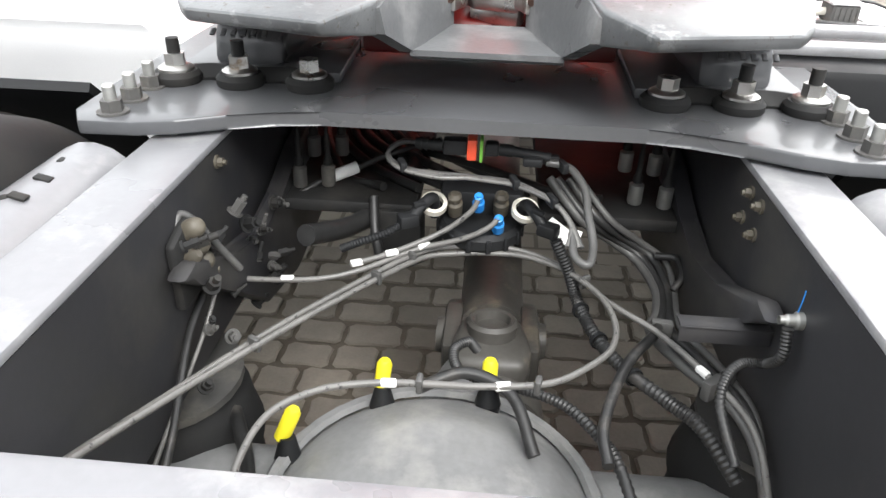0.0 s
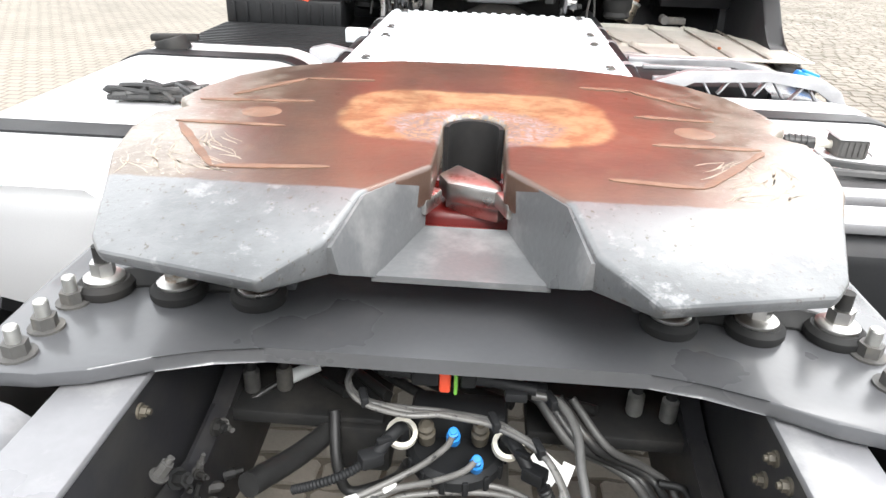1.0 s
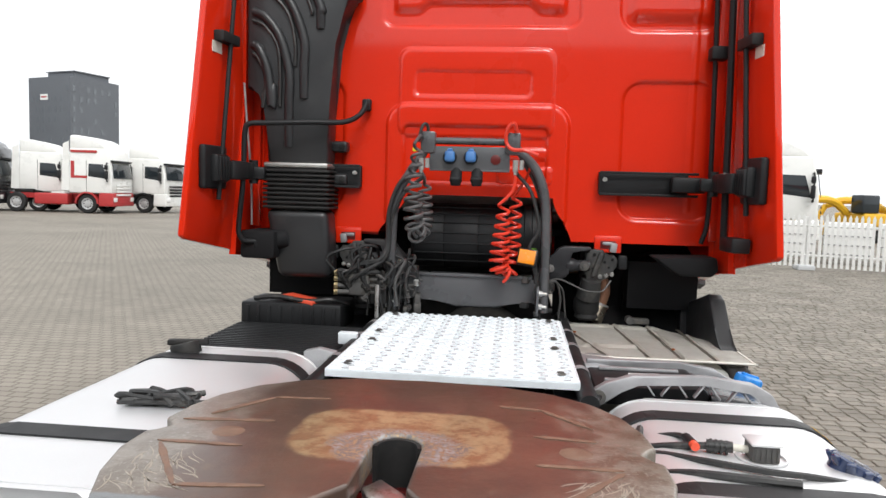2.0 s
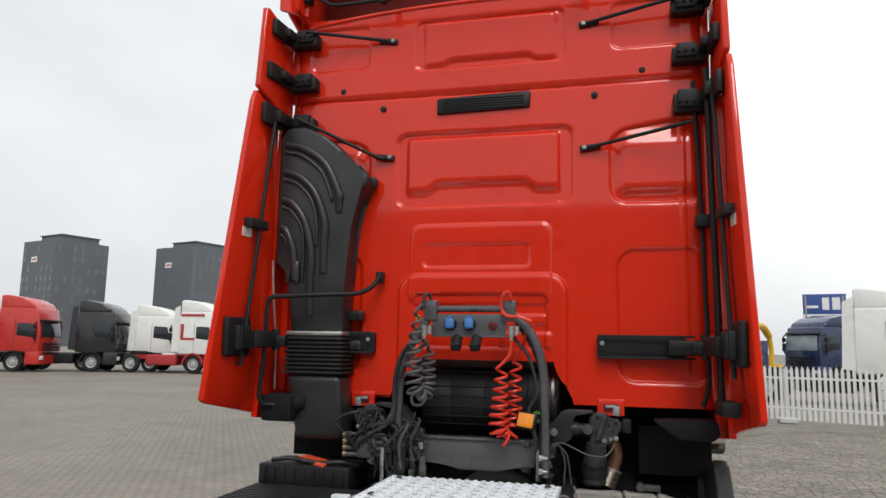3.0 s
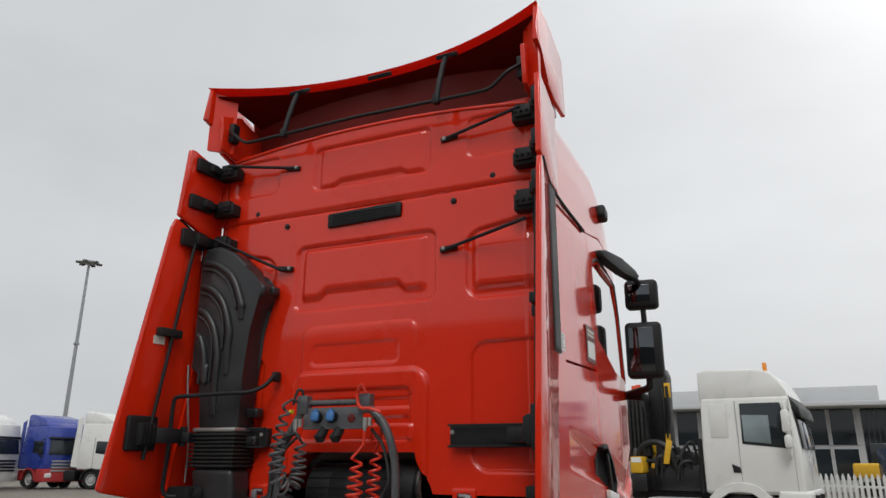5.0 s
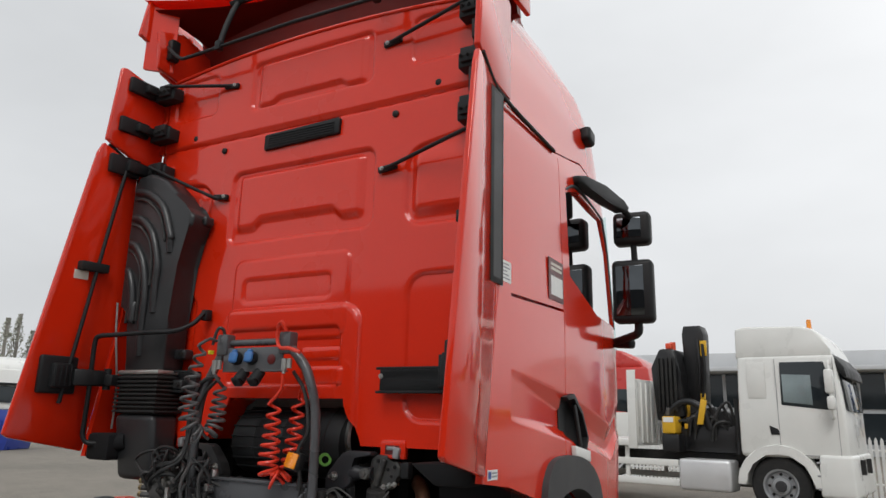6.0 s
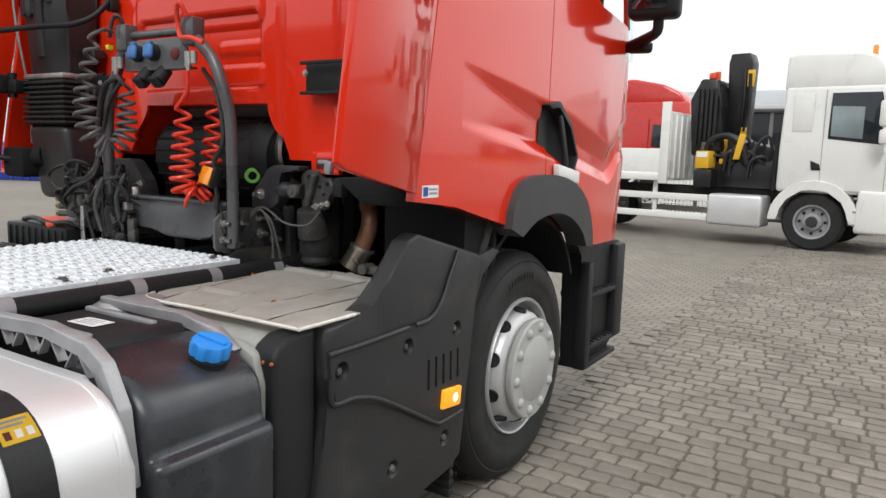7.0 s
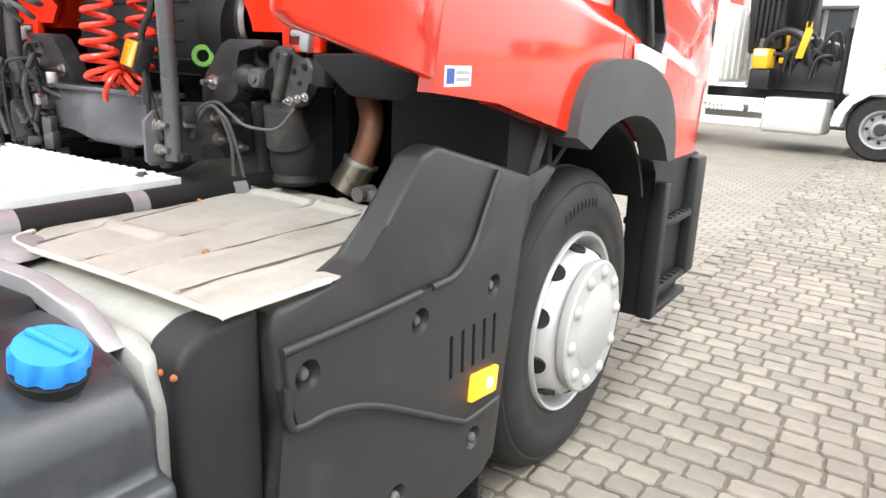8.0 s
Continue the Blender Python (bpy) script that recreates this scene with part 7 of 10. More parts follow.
# ---- frame with the trailer connections ----
def connection_frame():
    bm = B()
    tube(bm, [(0.347, 3.442, 1.045), (0.347, 3.442, 1.30), (0.343, 3.438, 1.52), (0.325, 3.42, 1.64), (0.285, 3.415, 1.735), (0.225, 3.41, 1.80), (0.185, 3.41, 1.83)], 0.0225, 14, 6)
    posts = part("frame_post", bm, chassis_paint, truck, "grey bent tube post")
    bm = B()
    tube(bm, [(-0.405, 3.425, 1.045), (-0.405, 3.425, 1.30), (-0.400, 3.425, 1.50), (-0.372, 3.42, 1.62), (-0.325, 3.415, 1.70), (-0.275, 3.41, 1.775), (-0.25, 3.41, 1.82)], 0.0225, 14, 6)
    part("frame_post", bm, chassis_paint, truck, "grey bent tube post")
    bm = B()
    box(bm, -0.225, 0.160, 3.392, 3.400, 1.725, 1.835, 0.002)
    box(bm, -0.225, 0.160, 3.392, 3.440, 1.718, 1.726, 0.002)
    panel = part("connection_panel", bm, chassis_paint, truck, "grey steel panel with trailer sockets")
    bm = B()
    cyl(bm, (-0.25, 3.42, 1.862), (0.185, 3.42, 1.862), 0.017, seg=14)
    part("top_tube", bm, chassis_paint, panel)
    for x in (-0.235, 0.172):
        bm = B()
        box(bm, x - 0.036, x + 0.036, 3.380, 3.44, 1.80, 1.905, 0.010)
        part("end_bracket", bm, chassis_paint, panel)
    for x in (-0.127, -0.027):
        bm = B()
        lathe(bm, [(0.032, 0.0), (0.034, 0.012), (0.030, 0.022), (0.0, 0.022)], (x, 3.392, 1.783), (0, -1, 0), 20)
        sock = part("socket", bm, black_plastic, panel, "black trailer socket with a blue lid")
        bm = B()
        obox(bm, (x + 0.002, 3.358, 1.786), (0.050, 0.026, 0.054), 0.014, rx=-8, seg=3)
        obox(bm, (x + 0.002, 3.366, 1.815), (0.024, 0.018, 0.018), 0.004)
        part("socket_lid", bm, blue_socket, sock, "blue socket lid")
    for x in (-0.095, 0.005):
        bm = B()
        cyl(bm, (x, 3.415, 1.72), (x, 3.375, 1.672), 0.027, 0.030, 16)
        obox(bm, (x, 3.366, 1.668), (0.05, 0.02, 0.052), 0.010, rx=45, seg=3)
        part("lower_socket", bm, black_plastic, panel, "black capped socket")
    bm = B()
    lathe(bm, [(0.024, 0.0), (0.024, 0.004), (0.018, 0.006), (0.0, 0.006)], (0.092, 3.392, 1.775), (0, -1, 0), 18)
    part("red_hole_ring", bm, dark_red, panel)
    for x, mat_ in ((-0.262, stud_steel), (0.188, stud_steel)):
        bm = B()
        cyl(bm, (x, 3.375, 1.775), (x, 3.375, 1.72), 0.014, seg=12)
        cyl(bm, (x, 3.375, 1.72), (x, 3.375, 1.705), 0.009, seg=10)
        cyl(bm, (x + 0.028, 3.378, 1.775), (x + 0.028, 3.378, 1.73), 0.012, seg=12)
        part("air_coupling", bm, mat_, panel, "bright steel air coupling")
    bm = B()
    box(bm, -0.305, -0.285, 3.36, 3.385, 1.805, 1.825, 0.004)
    part("yellow_tag", bm, yellow_plastic, panel)
    bm = B()
    tube(bm, [(-0.235, 3.40, 1.895), (-0.238, 3.385, 1.93), (-0.255, 3.372, 1.935), (-0.268, 3.365, 1.90), (-0.275, 3.36, 1.85)], 0.008, 8, 6)
    part("panel_hose", bm, black_tube, panel)
    bm = B()
    tube(bm, [(0.188, 3.37, 1.905), (0.175, 3.35, 1.945), (0.145, 3.36, 1.92), (0.14, 3.37, 1.86), (0.17, 3.36, 1.825), (0.23, 3.35, 1.82), (0.29, 3.36, 1.80)], 0.009, 8, 6)
    part("panel_hose", bm, red_coil_mat, panel)


connection_frame()


def coil(axis, r0, r1, turns, phase=0.0):
    """Points of a coil wound round a bent axis, its radius going from r0 to r1."""
    spine = curve([Vector(p) for p in axis], 12)
    run = [0.0]
    for p, q in zip(spine, spine[1:]):
        run.append(run[-1] + (q - p).length)
    n = int(turns * 14)
    pts = []
    k = 0
    for i in range(n + 1):
        t = (i / n) ** 0.85
        while k < len(spine) - 2 and run[k + 1] < t * run[-1]:
            k += 1
        p = spine[k].lerp(spine[k + 1], (t * run[-1] - run[k]) / (run[k + 1] - run[k]))
        u, v = frame_of(spine[k + 1] - spine[k])
        ang = 2 * math.pi * turns * i / n + phase
        r = r0 + (r1 - r0) * min(1.0, 1.6 * t)
        pts.append(p + u * (r * math.cos(ang)) + v * (r * math.sin(ang)))
    return pts


def coils():
    for name, mat_, label, lead, axis, r0, r1, turns, phase in (
            ("red_air_coil", red_coil_mat, "bright red coiled air hose", ((0.188, 3.370, 1.70), (0.180, 3.375, 1.63)),
             ((0.140, 3.385, 1.57), (0.132, 3.388, 1.42), (0.124, 3.390, 1.29), (0.132, 3.398, 1.245), (0.158, 3.412, 1.222)), 0.024, 0.042, 8.5, 0.0),
            ("red_air_coil", red_coil_mat, "bright red coiled air hose", ((0.262, 3.400, 1.76), (0.240, 3.46, 1.69)),
             ((0.198, 3.490, 1.60), (0.190, 3.482, 1.44), (0.185, 3.470, 1.31), (0.180, 3.452, 1.255), (0.162, 3.430, 1.230)), 0.024, 0.036, 8.0, 1.5),
            ("grey_air_coil", grey_coil_mat, "dark grey coiled air hose", ((-0.260, 3.37, 1.87), (-0.264, 3.33, 1.878)),
             ((-0.266, 3.290, 1.84), (-0.280, 3.255, 1.65), (-0.275, 3.255, 1.50), (-0.268, 3.285, 1.43), (-0.262, 3.33, 1.405)), 0.018, 0.041, 10.0, 0.0),
            ("grey_air_coil", grey_coil_mat, "dark grey coiled air hose", ((-0.262, 3.375, 1.71), (-0.245, 3.385, 1.68)),
             ((-0.245, 3.41, 1.65), (-0.245, 3.408, 1.55), (-0.248, 3.400, 1.46), (-0.256, 3.365, 1.41)), 0.024, 0.038, 7.0, 2.0)):
        bm = B()
        tube(bm, [Vector(p) for p in lead] + coil(axis, r0, r1, turns, phase), 0.0078, 8, 2)
        part(name, bm, mat_, truck, label)
    # electric leads along the posts
    for pts, r in (([(-0.27, 3.40, 1.70), (-0.36, 3.385, 1.66), (-0.415, 3.39, 1.52), (-0.42, 3.385, 1.36), (-0.45, 3.35, 1.28), (-0.55, 3.33, 1.25), (-0.62, 3.34, 1.18), (-0.60, 3.38, 1.10)], 0.011),
                   ([(-0.25, 3.40, 1.69), (-0.35, 3.40, 1.60), (-0.405, 3.40, 1.46), (-0.42, 3.37, 1.30), (-0.50, 3.32, 1.235), (-0.585, 3.33, 1.17), (-0.57, 3.40, 1.08)], 0.009),
                   ([(0.19, 3.44, 1.72), (0.27, 3.44, 1.62), (0.31, 3.43, 1.45), (0.27, 3.42, 1.36), (0.30, 3.41, 1.24), (0.33, 3.42, 1.10)], 0.009),
                   ([(0.21, 3.42, 1.79), (0.29, 3.45, 1.66), (0.33, 3.46, 1.50), (0.325, 3.46, 1.20), (0.34, 3.45, 1.05)], 0.010),
                   ([(-0.38, 3.40, 1.30), (-0.30, 3.40, 1.26), (-0.27, 3.42, 1.20), (-0.29, 3.41, 1.10)], 0.007)):
        bm = B()
        tube(bm, pts, r, 8, 6)
        part("electric_lead", bm, black_tube, truck)
    # work lamp
    tilt = pose(0.262, 3.412, 1.312, -16, 6, -14)
    bm = B()
    box(bm, -0.050, 0.050, -0.020, 0.022, -0.042, 0.042, 0.010)
    bmesh.ops.transform(bm, matrix=tilt, verts=bm.verts[:])
    lamp = part("work_lamp", bm, black_plastic, truck, "black lamp with an amber lens on the post")
    bm = B()
    box(bm, -0.041, 0.041, -0.026, -0.019, -0.034, 0.034, 0.004)
    bmesh.ops.transform(bm, matrix=tilt, verts=bm.verts[:])
    part("lens", bm, amber, lamp)
    bm = B()
    tube(bm, [(0.30, 3.40, 1.29), (0.31, 3.40, 1.20), (0.30, 3.41, 1.12), (0.33, 3.43, 1.05)], 0.006, 8, 6)
    cyl(bm, (0.306, 3.40, 1.24), (0.306, 3.40, 1.19), 0.012, seg=10)
    part("lamp_lead", bm, black_tube, lamp)


coils()


# ---- machinery under the rear wall ----
def machinery():
    bm = B()
    lathe(bm, [(0.0, -0.36), (0.14, -0.36), (0.165, -0.34), (0.17, -0.20), (0.165, -0.19), (0.17, -0.18), (0.17, -0.02), (0.165, -0.01), (0.17, 0.0), (0.172, 0.22), (0.178, 0.225), (0.178, 0.26), (0.172, 0.265), (0.16, 0.34), (0.0, 0.34)], (0.02, 3.76, 1.385), (1, 0, 0), 40)
    drum = part("air_filter_drum", bm, black_plastic, truck, "black ribbed plastic filter drum")
    for k in range(8):
        bm = B()
        a = radians(100 + 18 * k)
        cyl(bm, (-0.32, 3.76 + 0.172 * math.cos(a), 1.385 + 0.172 * math.sin(a)), (0.22, 3.76 + 0.172 * math.cos(a), 1.385 + 0.172 * math.sin(a)), 0.004, seg=6)
        part("drum_rib", bm, black_plastic, drum)
    bm = B()
    lathe(bm, [(0.150, 0.30), (0.152, 0.335), (0.140, 0.345), (0.130, 0.335), (0.130, 0.30)], (0.04, 3.80, 1.42), (1, 0, 0), 36, close=True)
    part("bright_ring", bm, steel, drum, "bright metal ring")
    bm = B()
    lathe(bm, [(0.017, 0.0), (0.029, 0.0), (0.032, 0.010), (0.029, 0.020), (0.017, 0.020)], (0.285, 3.60, 1.315), (0.7, -0.7, 0.1), 20, close=True)
    part("green_cap", bm, green_plastic, drum, "green filler ring")
    bm = B()
    prism(bm, [(-0.365, 1.075), (-0.20, 1.085), (-0.10, 1.05), (0.12, 1.05), (0.22, 1.085), (0.305, 1.075), (0.305, 1.19), (0.25, 1.215), (-0.30, 1.215), (-0.365, 1.19)], "y", 3.475, 3.515, 0.008)
    box(bm, -0.34, 0.29, 3.46, 3.53, 1.200, 1.215, 0.004)
    part("cab_crossmember", bm, chassis_paint, truck, "dark grey pressed crossmember")
    # bolted side plates at the foot of both posts
    for s in (-1, 1):
        x, xp = s * 0.425, 0.316 if s > 0 else -0.377
        bm = B()
        prism(bm, [(3.378, 1.045), (3.393, 1.032), (3.715, 1.030), (3.732, 1.045), (3.730, 1.165), (3.71, 1.185), (3.50, 1.195), (3.41, 1.18), (3.378, 1.15)], "x", xp - 0.006, xp + 0.006, 0.003)
        pl = part("bolted_plate", bm, chassis_paint, truck, "dark grey bolted bracket plate")
        for y, z in ((3.418, 1.138), (3.418, 1.074), (3.600, 1.150), (3.606, 1.088), (3.678, 1.142), (3.678, 1.060)):
            bm = B()
            bolt(bm, (xp + s * 0.006, y, z), (s, 0, 0), 0.014, 0.014, 0.022, stem_r=0.008)
            part("plate_bolt", bm, steel, pl)
        bm = B()
        obox(bm, (xp + s * 0.02, 3.762, 1.06), (0.030, 0.045, 0.27), 0.008, rx=6)
        part("cab_mount_foot", bm, chassis_paint, truck, "dark grey cab mount foot")
        # hooked bracket with a lobe for the pivot bolt
        bm = B()
        prism(bm, [(x + s * q, z) for q, z in ((-0.100, 1.190), (-0.098, 1.235), (-0.078, 1.275), (-0.040, 1.305), (-0.012, 1.350), (0.020, 1.364), (0.150, 1.364), (0.152, 1.345), (0.058, 1.340), (0.050, 1.300), (0.048, 1.225), (0.020, 1.200), (-0.040, 1.188))], "y", 3.555, 3.615, 0.006, 2)
        ear = part("cab_mount_ear", bm, web_paint, truck, "dark grey hooked cab mount bracket")
        part("pivot_bolt", bolt(B(), (x - s * 0.046, 3.555, 1.250), (0, -1, 0), 0.014, 0.012, 0.022, stem_r=0.008), steel, ear)
        bm = B()
        lathe(bm, [(0.0, 0.0), (0.030, 0.0), (0.034, 0.006), (0.034, 0.040), (0.028, 0.048), (0.028, 0.120), (0.0, 0.120)], (x + s * 0.030, 3.585, 1.268), (s, 0.02, 0), 22)
        damp = part("cab_damper", bm, web_paint, truck, "dusty grey cab damper")
        bm = B()
        lathe(bm, [(0.0, 0.010), (0.010, 0.010), (0.012, 0.004), (0.022, 0.004), (0.025, 0.0), (0.025, -0.02)], (x + s * 0.122, 3.552, 1.268), (0, -1, 0), 20)
        part("bush", bm, dusty_grey, damp)
        # cast arm with holes, hung on a dark strut
        bm = B()
        prism(bm, [(x + s * q, z) for q, z in ((0.128, 1.335), (0.165, 1.352), (0.215, 1.350), (0.235, 1.318), (0.268, 1.328), (0.290, 1.300), (0.286, 1.262), (0.255, 1.240), (0.248, 1.205), (0.205, 1.200), (0.185, 1.170), (0.140, 1.175), (0.128, 1.235))], "y", 3.590, 3.625, 0.009, 3)
        obox(bm, (x + s * 0.19, 3.583, 1.275), (0.030, 0.030, 0.13), 0.010, ry=s * 18, seg=3)
        arm = part("cab_suspension", bm, casting_black, truck, "black cast cab suspension arm")
        # Matte black discs stand in for the shade inside the casting's holes
        for q, z, r in ((0.172, 1.325, 0.009), (0.225, 1.290, 0.007), (0.262, 1.302, 0.008), (0.245, 1.262, 0.006), (0.165, 1.255, 0.006)):
            bm = B()
            cyl(bm, (x + s * q, 3.590, z), (x + s * q, 3.586, z), r, seg=12)
            part("casting_hole", bm, matte_black, arm)
        for q, z in ((0.235, 1.222), (0.205, 1.215), (0.262, 1.228)):
            part("arm_bolt", bolt(B(), (x + s * q, 3.592, z), (0, -1, 0), 0.008, 0.008, 0.010), steel, arm)
        part("plug_housing", box(B(), *sorted((x + s * 0.292, x + s * 0.335)), 3.585, 3.63, 1.255, 1.325, 0.008), black_plastic, arm)
        part("strut_neck", cyl(B(), (x + s * 0.165, 3.605, 1.20), (x + s * 0.155, 3.635, 1.10), 0.050, 0.060, 22), casting_black, arm)
        bm = B()
        lathe(bm, [(0.0, 0.0), (0.050, 0.0), (0.062, 0.012), (0.056, 0.030), (0.066, 0.050), (0.066, 0.10), (0.056, 0.122), (0.040, 0.13), (0.0, 0.13)], (x + s * 0.15, 3.66, 0.985), (0, 0, 1), 24)
        part("air_bellows", bm, rubber, arm, "black rubber air bellows")
        bm = B()
        obox(bm, (x + s * 0.265, 3.60, 1.362), (0.035, 0.035, 0.05), 0.008, ry=s * 8)
        obox(bm, (x + s * 0.235, 3.60, 1.382), (0.05, 0.02, 0.016), 0.005)
        part("latch_lug", bm, cast_alu, truck)
    bm = B()
    tube(bm, [(0.335, 3.50, 1.13), (0.37, 3.52, 1.185), (0.42, 3.53, 1.20), (0.48, 3.52, 1.18), (0.54, 3.51, 1.155), (0.59, 3.52, 1.145), (0.64, 3.54, 1.15), (0.68, 3.56, 1.20)], 0.0042, 8, 6)
    tube(bm, [(0.345, 3.50, 1.10), (0.37, 3.52, 1.17), (0.41, 3.535, 1.185), (0.435, 3.56, 1.10), (0.43, 3.57, 1.01), (0.44, 3.57, 0.95)], 0.006, 8, 6)
    tube(bm, [(0.41, 3.535, 1.185), (0.445, 3.55, 1.14), (0.46, 3.57, 1.04), (0.47, 3.58, 0.98), (0.52, 3.60, 0.965)], 0.005, 8, 6)
    part("cable_loop", bm, grey_tube, truck)
    # valves, plugs and short hoses crowding the foot of the left post
    rnd = random.Random(31)
    bm = B()
    box(bm, -0.50, -0.415, 3.36, 3.47, 1.06, 1.20, 0.010)
    block = part("valve_block", bm, dusty_black, truck, "dusty black valve block with plugs at the post")
    for k in range(26):
        bm = B()
        p = Vector((rnd.uniform(-0.53, -0.30), rnd.uniform(3.33, 3.47), rnd.uniform(1.05, 1.30)))
        d = Vector((rnd.uniform(-0.4, 1), rnd.uniform(-1, 0.2), rnd.uniform(-0.3, 1))).normalized()
        bolt(bm, p, d, rnd.uniform(0.008, 0.015), rnd.uniform(0.012, 0.03), rnd.uniform(0.01, 0.03))
        part("valve_plug", bm, (dusty_black, black_plastic, dusty_grey, casting_black)[k % 4], block)
    for k in range(12):
        x, y, z = rnd.uniform(-0.54, -0.30), rnd.uniform(3.34, 3.46), rnd.uniform(1.04, 1.14)
        bm = B()
        tube(bm, [(x, y, z - 0.06), (x + rnd.uniform(-0.02, 0.02), y - 0.02, z + 0.06), (x + rnd.uniform(-0.06, 0.06), y - 0.01, z + rnd.uniform(0.12, 0.22)), (x + rnd.uniform(-0.10, 0.10), y + 0.04, z + rnd.uniform(0.05, 0.20))], rnd.uniform(0.004, 0.009), 8, 6)
        part("valve_hose", bm, (black_tube, grey_tube)[k % 2], block)
    # exhaust elbow behind the heat shield
    bm = B()
    tube(bm, [(0.655, 3.83, 1.02), (0.672, 3.84, 1.07), (0.682, 3.85, 1.115), (0.672, 3.87, 1.16), (0.635, 3.90, 1.20), (0.56, 3.95, 1.22), (0.46, 3.99, 1.22)], 0.036, 18, 8)
    pipe = part("exhaust_pipe", bm, exhaust, truck, "heat-rusted exhaust elbow")
    bm = B()
    cyl(bm, (0.625, 3.81, 0.955), (0.660, 3.835, 1.035), 0.052, 0.047, 24)
    part("sleeve", bm, clamp_steel, pipe, "discoloured steel sleeve")
    bm = B()
    lathe(bm, [(0.046, -0.006), (0.053, -0.006), (0.053, 0.006), (0.046, 0.006)], (0.661, 3.836, 1.036), (0.3, 0.2, 0.9), 24, close=True)
    part("pipe_clamp", bm, stud_steel, pipe)
    bm = B()
    cyl(bm, (0.80, 3.66, 0.985), (0.80, 3.72, 0.985), 0.02, seg=12)
    box(bm, 0.80, 0.90, 3.68, 3.72, 0.965, 0.995, 0.006)
    part("pipe_hanger", bm, dusty_grey, truck)
    # engine, gearbox and inner wings close the space under the cab
    bm = B()
    box(bm, -0.40, 0.40, 4.0, 5.3, 0.55, 1.50, 0.06)
    part("engine", bm, dusty_black, truck, "dark dusty engine block")
    bm = B()
    lathe(bm, [(0.0, 0.0), (0.20, 0.0), (0.24, 0.08), (0.24, 0.5), (0.28, 0.62), (0.28, 0.75)], (0.03, 3.25, 0.70), (0, 1, 0.02), 28)
    part("gearbox", bm, dusty_grey, truck, "dusty gearbox casing")
    bm = B()
    box(bm, -1.15, 1.15, 4.02, 5.5, 1.385, 1.43, 0.01)
    part("cab_floor", bm, black_plastic, truck)
    for s in (-1, 1):
        bm = B()
        prism(bm, [(3.80, 1.03), (3.90, 1.06), (4.05, 1.18), (4.04, 1.30), (3.80, 1.28)], "x", *sorted((s * 0.80, s * 1.16)))
        part("inner_wing", bm, matte_black, truck, "black plastic inner wing")
        # moulded liner that closes the wheel house to the rear
        bm = B()
        prism(bm, [(0.42 * s, 0.90), (0.42 * s, 1.39), (1.10 * s, 1.39), (1.17 * s, 1.32), (1.175 * s, 1.02), (1.12 * s, 0.90)], "y", 4.00, 4.03)
        bevel(bm, bm.edges[:], 0.008, 2)
        liner = part("wheel_house_liner", bm, matte_black, truck, "black moulded wheel house liner")
        bm = B()
        tube(bm, [(s * 0.80, 3.99, 0.93), (s * 0.80, 3.985, 1.15), (s * 0.86, 3.985, 1.28), (s * 1.0, 3.985, 1.33), (s * 1.12, 3.985, 1.32)], 0.012, 8, 6)
        part("liner_bead", bm, matte_black, liner)
        bm = B()
        prism(bm, [(3.90, 1.045), (3.945, 1.04), (4.03, 1.20), (3.99, 1.24)], "x", *sorted((s * 1.10, s * 1.17)), 0.006)
        part("wing_brace", bm, skirt_plastic, truck)
        bm = B()
        box(bm, *sorted((s * 0.55, s * 0.60)), 3.85, 5.3, 0.50, 1.38)
        part("wheel_house", bm, matte_black, truck)
    # black lower cab corner with an aluminium edge
    bm = B()
    box(bm, -1.16, -0.98, 3.36, 3.60, 1.26, 1.40, 0.02)
    cyl(bm, (-1.10, 3.40, 1.33), (-0.95, 3.46, 1.36), 0.05, seg=18)
    part("corner_box", bm, matte_black, truck)
    # Block added on the right in place of dark shade under the cab
    bm = B()
    prism(bm, [(0.86, 1.335), (1.15, 1.345), (1.16, 1.28), (1.13, 1.25), (0.98, 1.25)], "y", 3.42, 3.62, 0.015)
    part("corner_box", bm, matte_black, truck)


machinery()


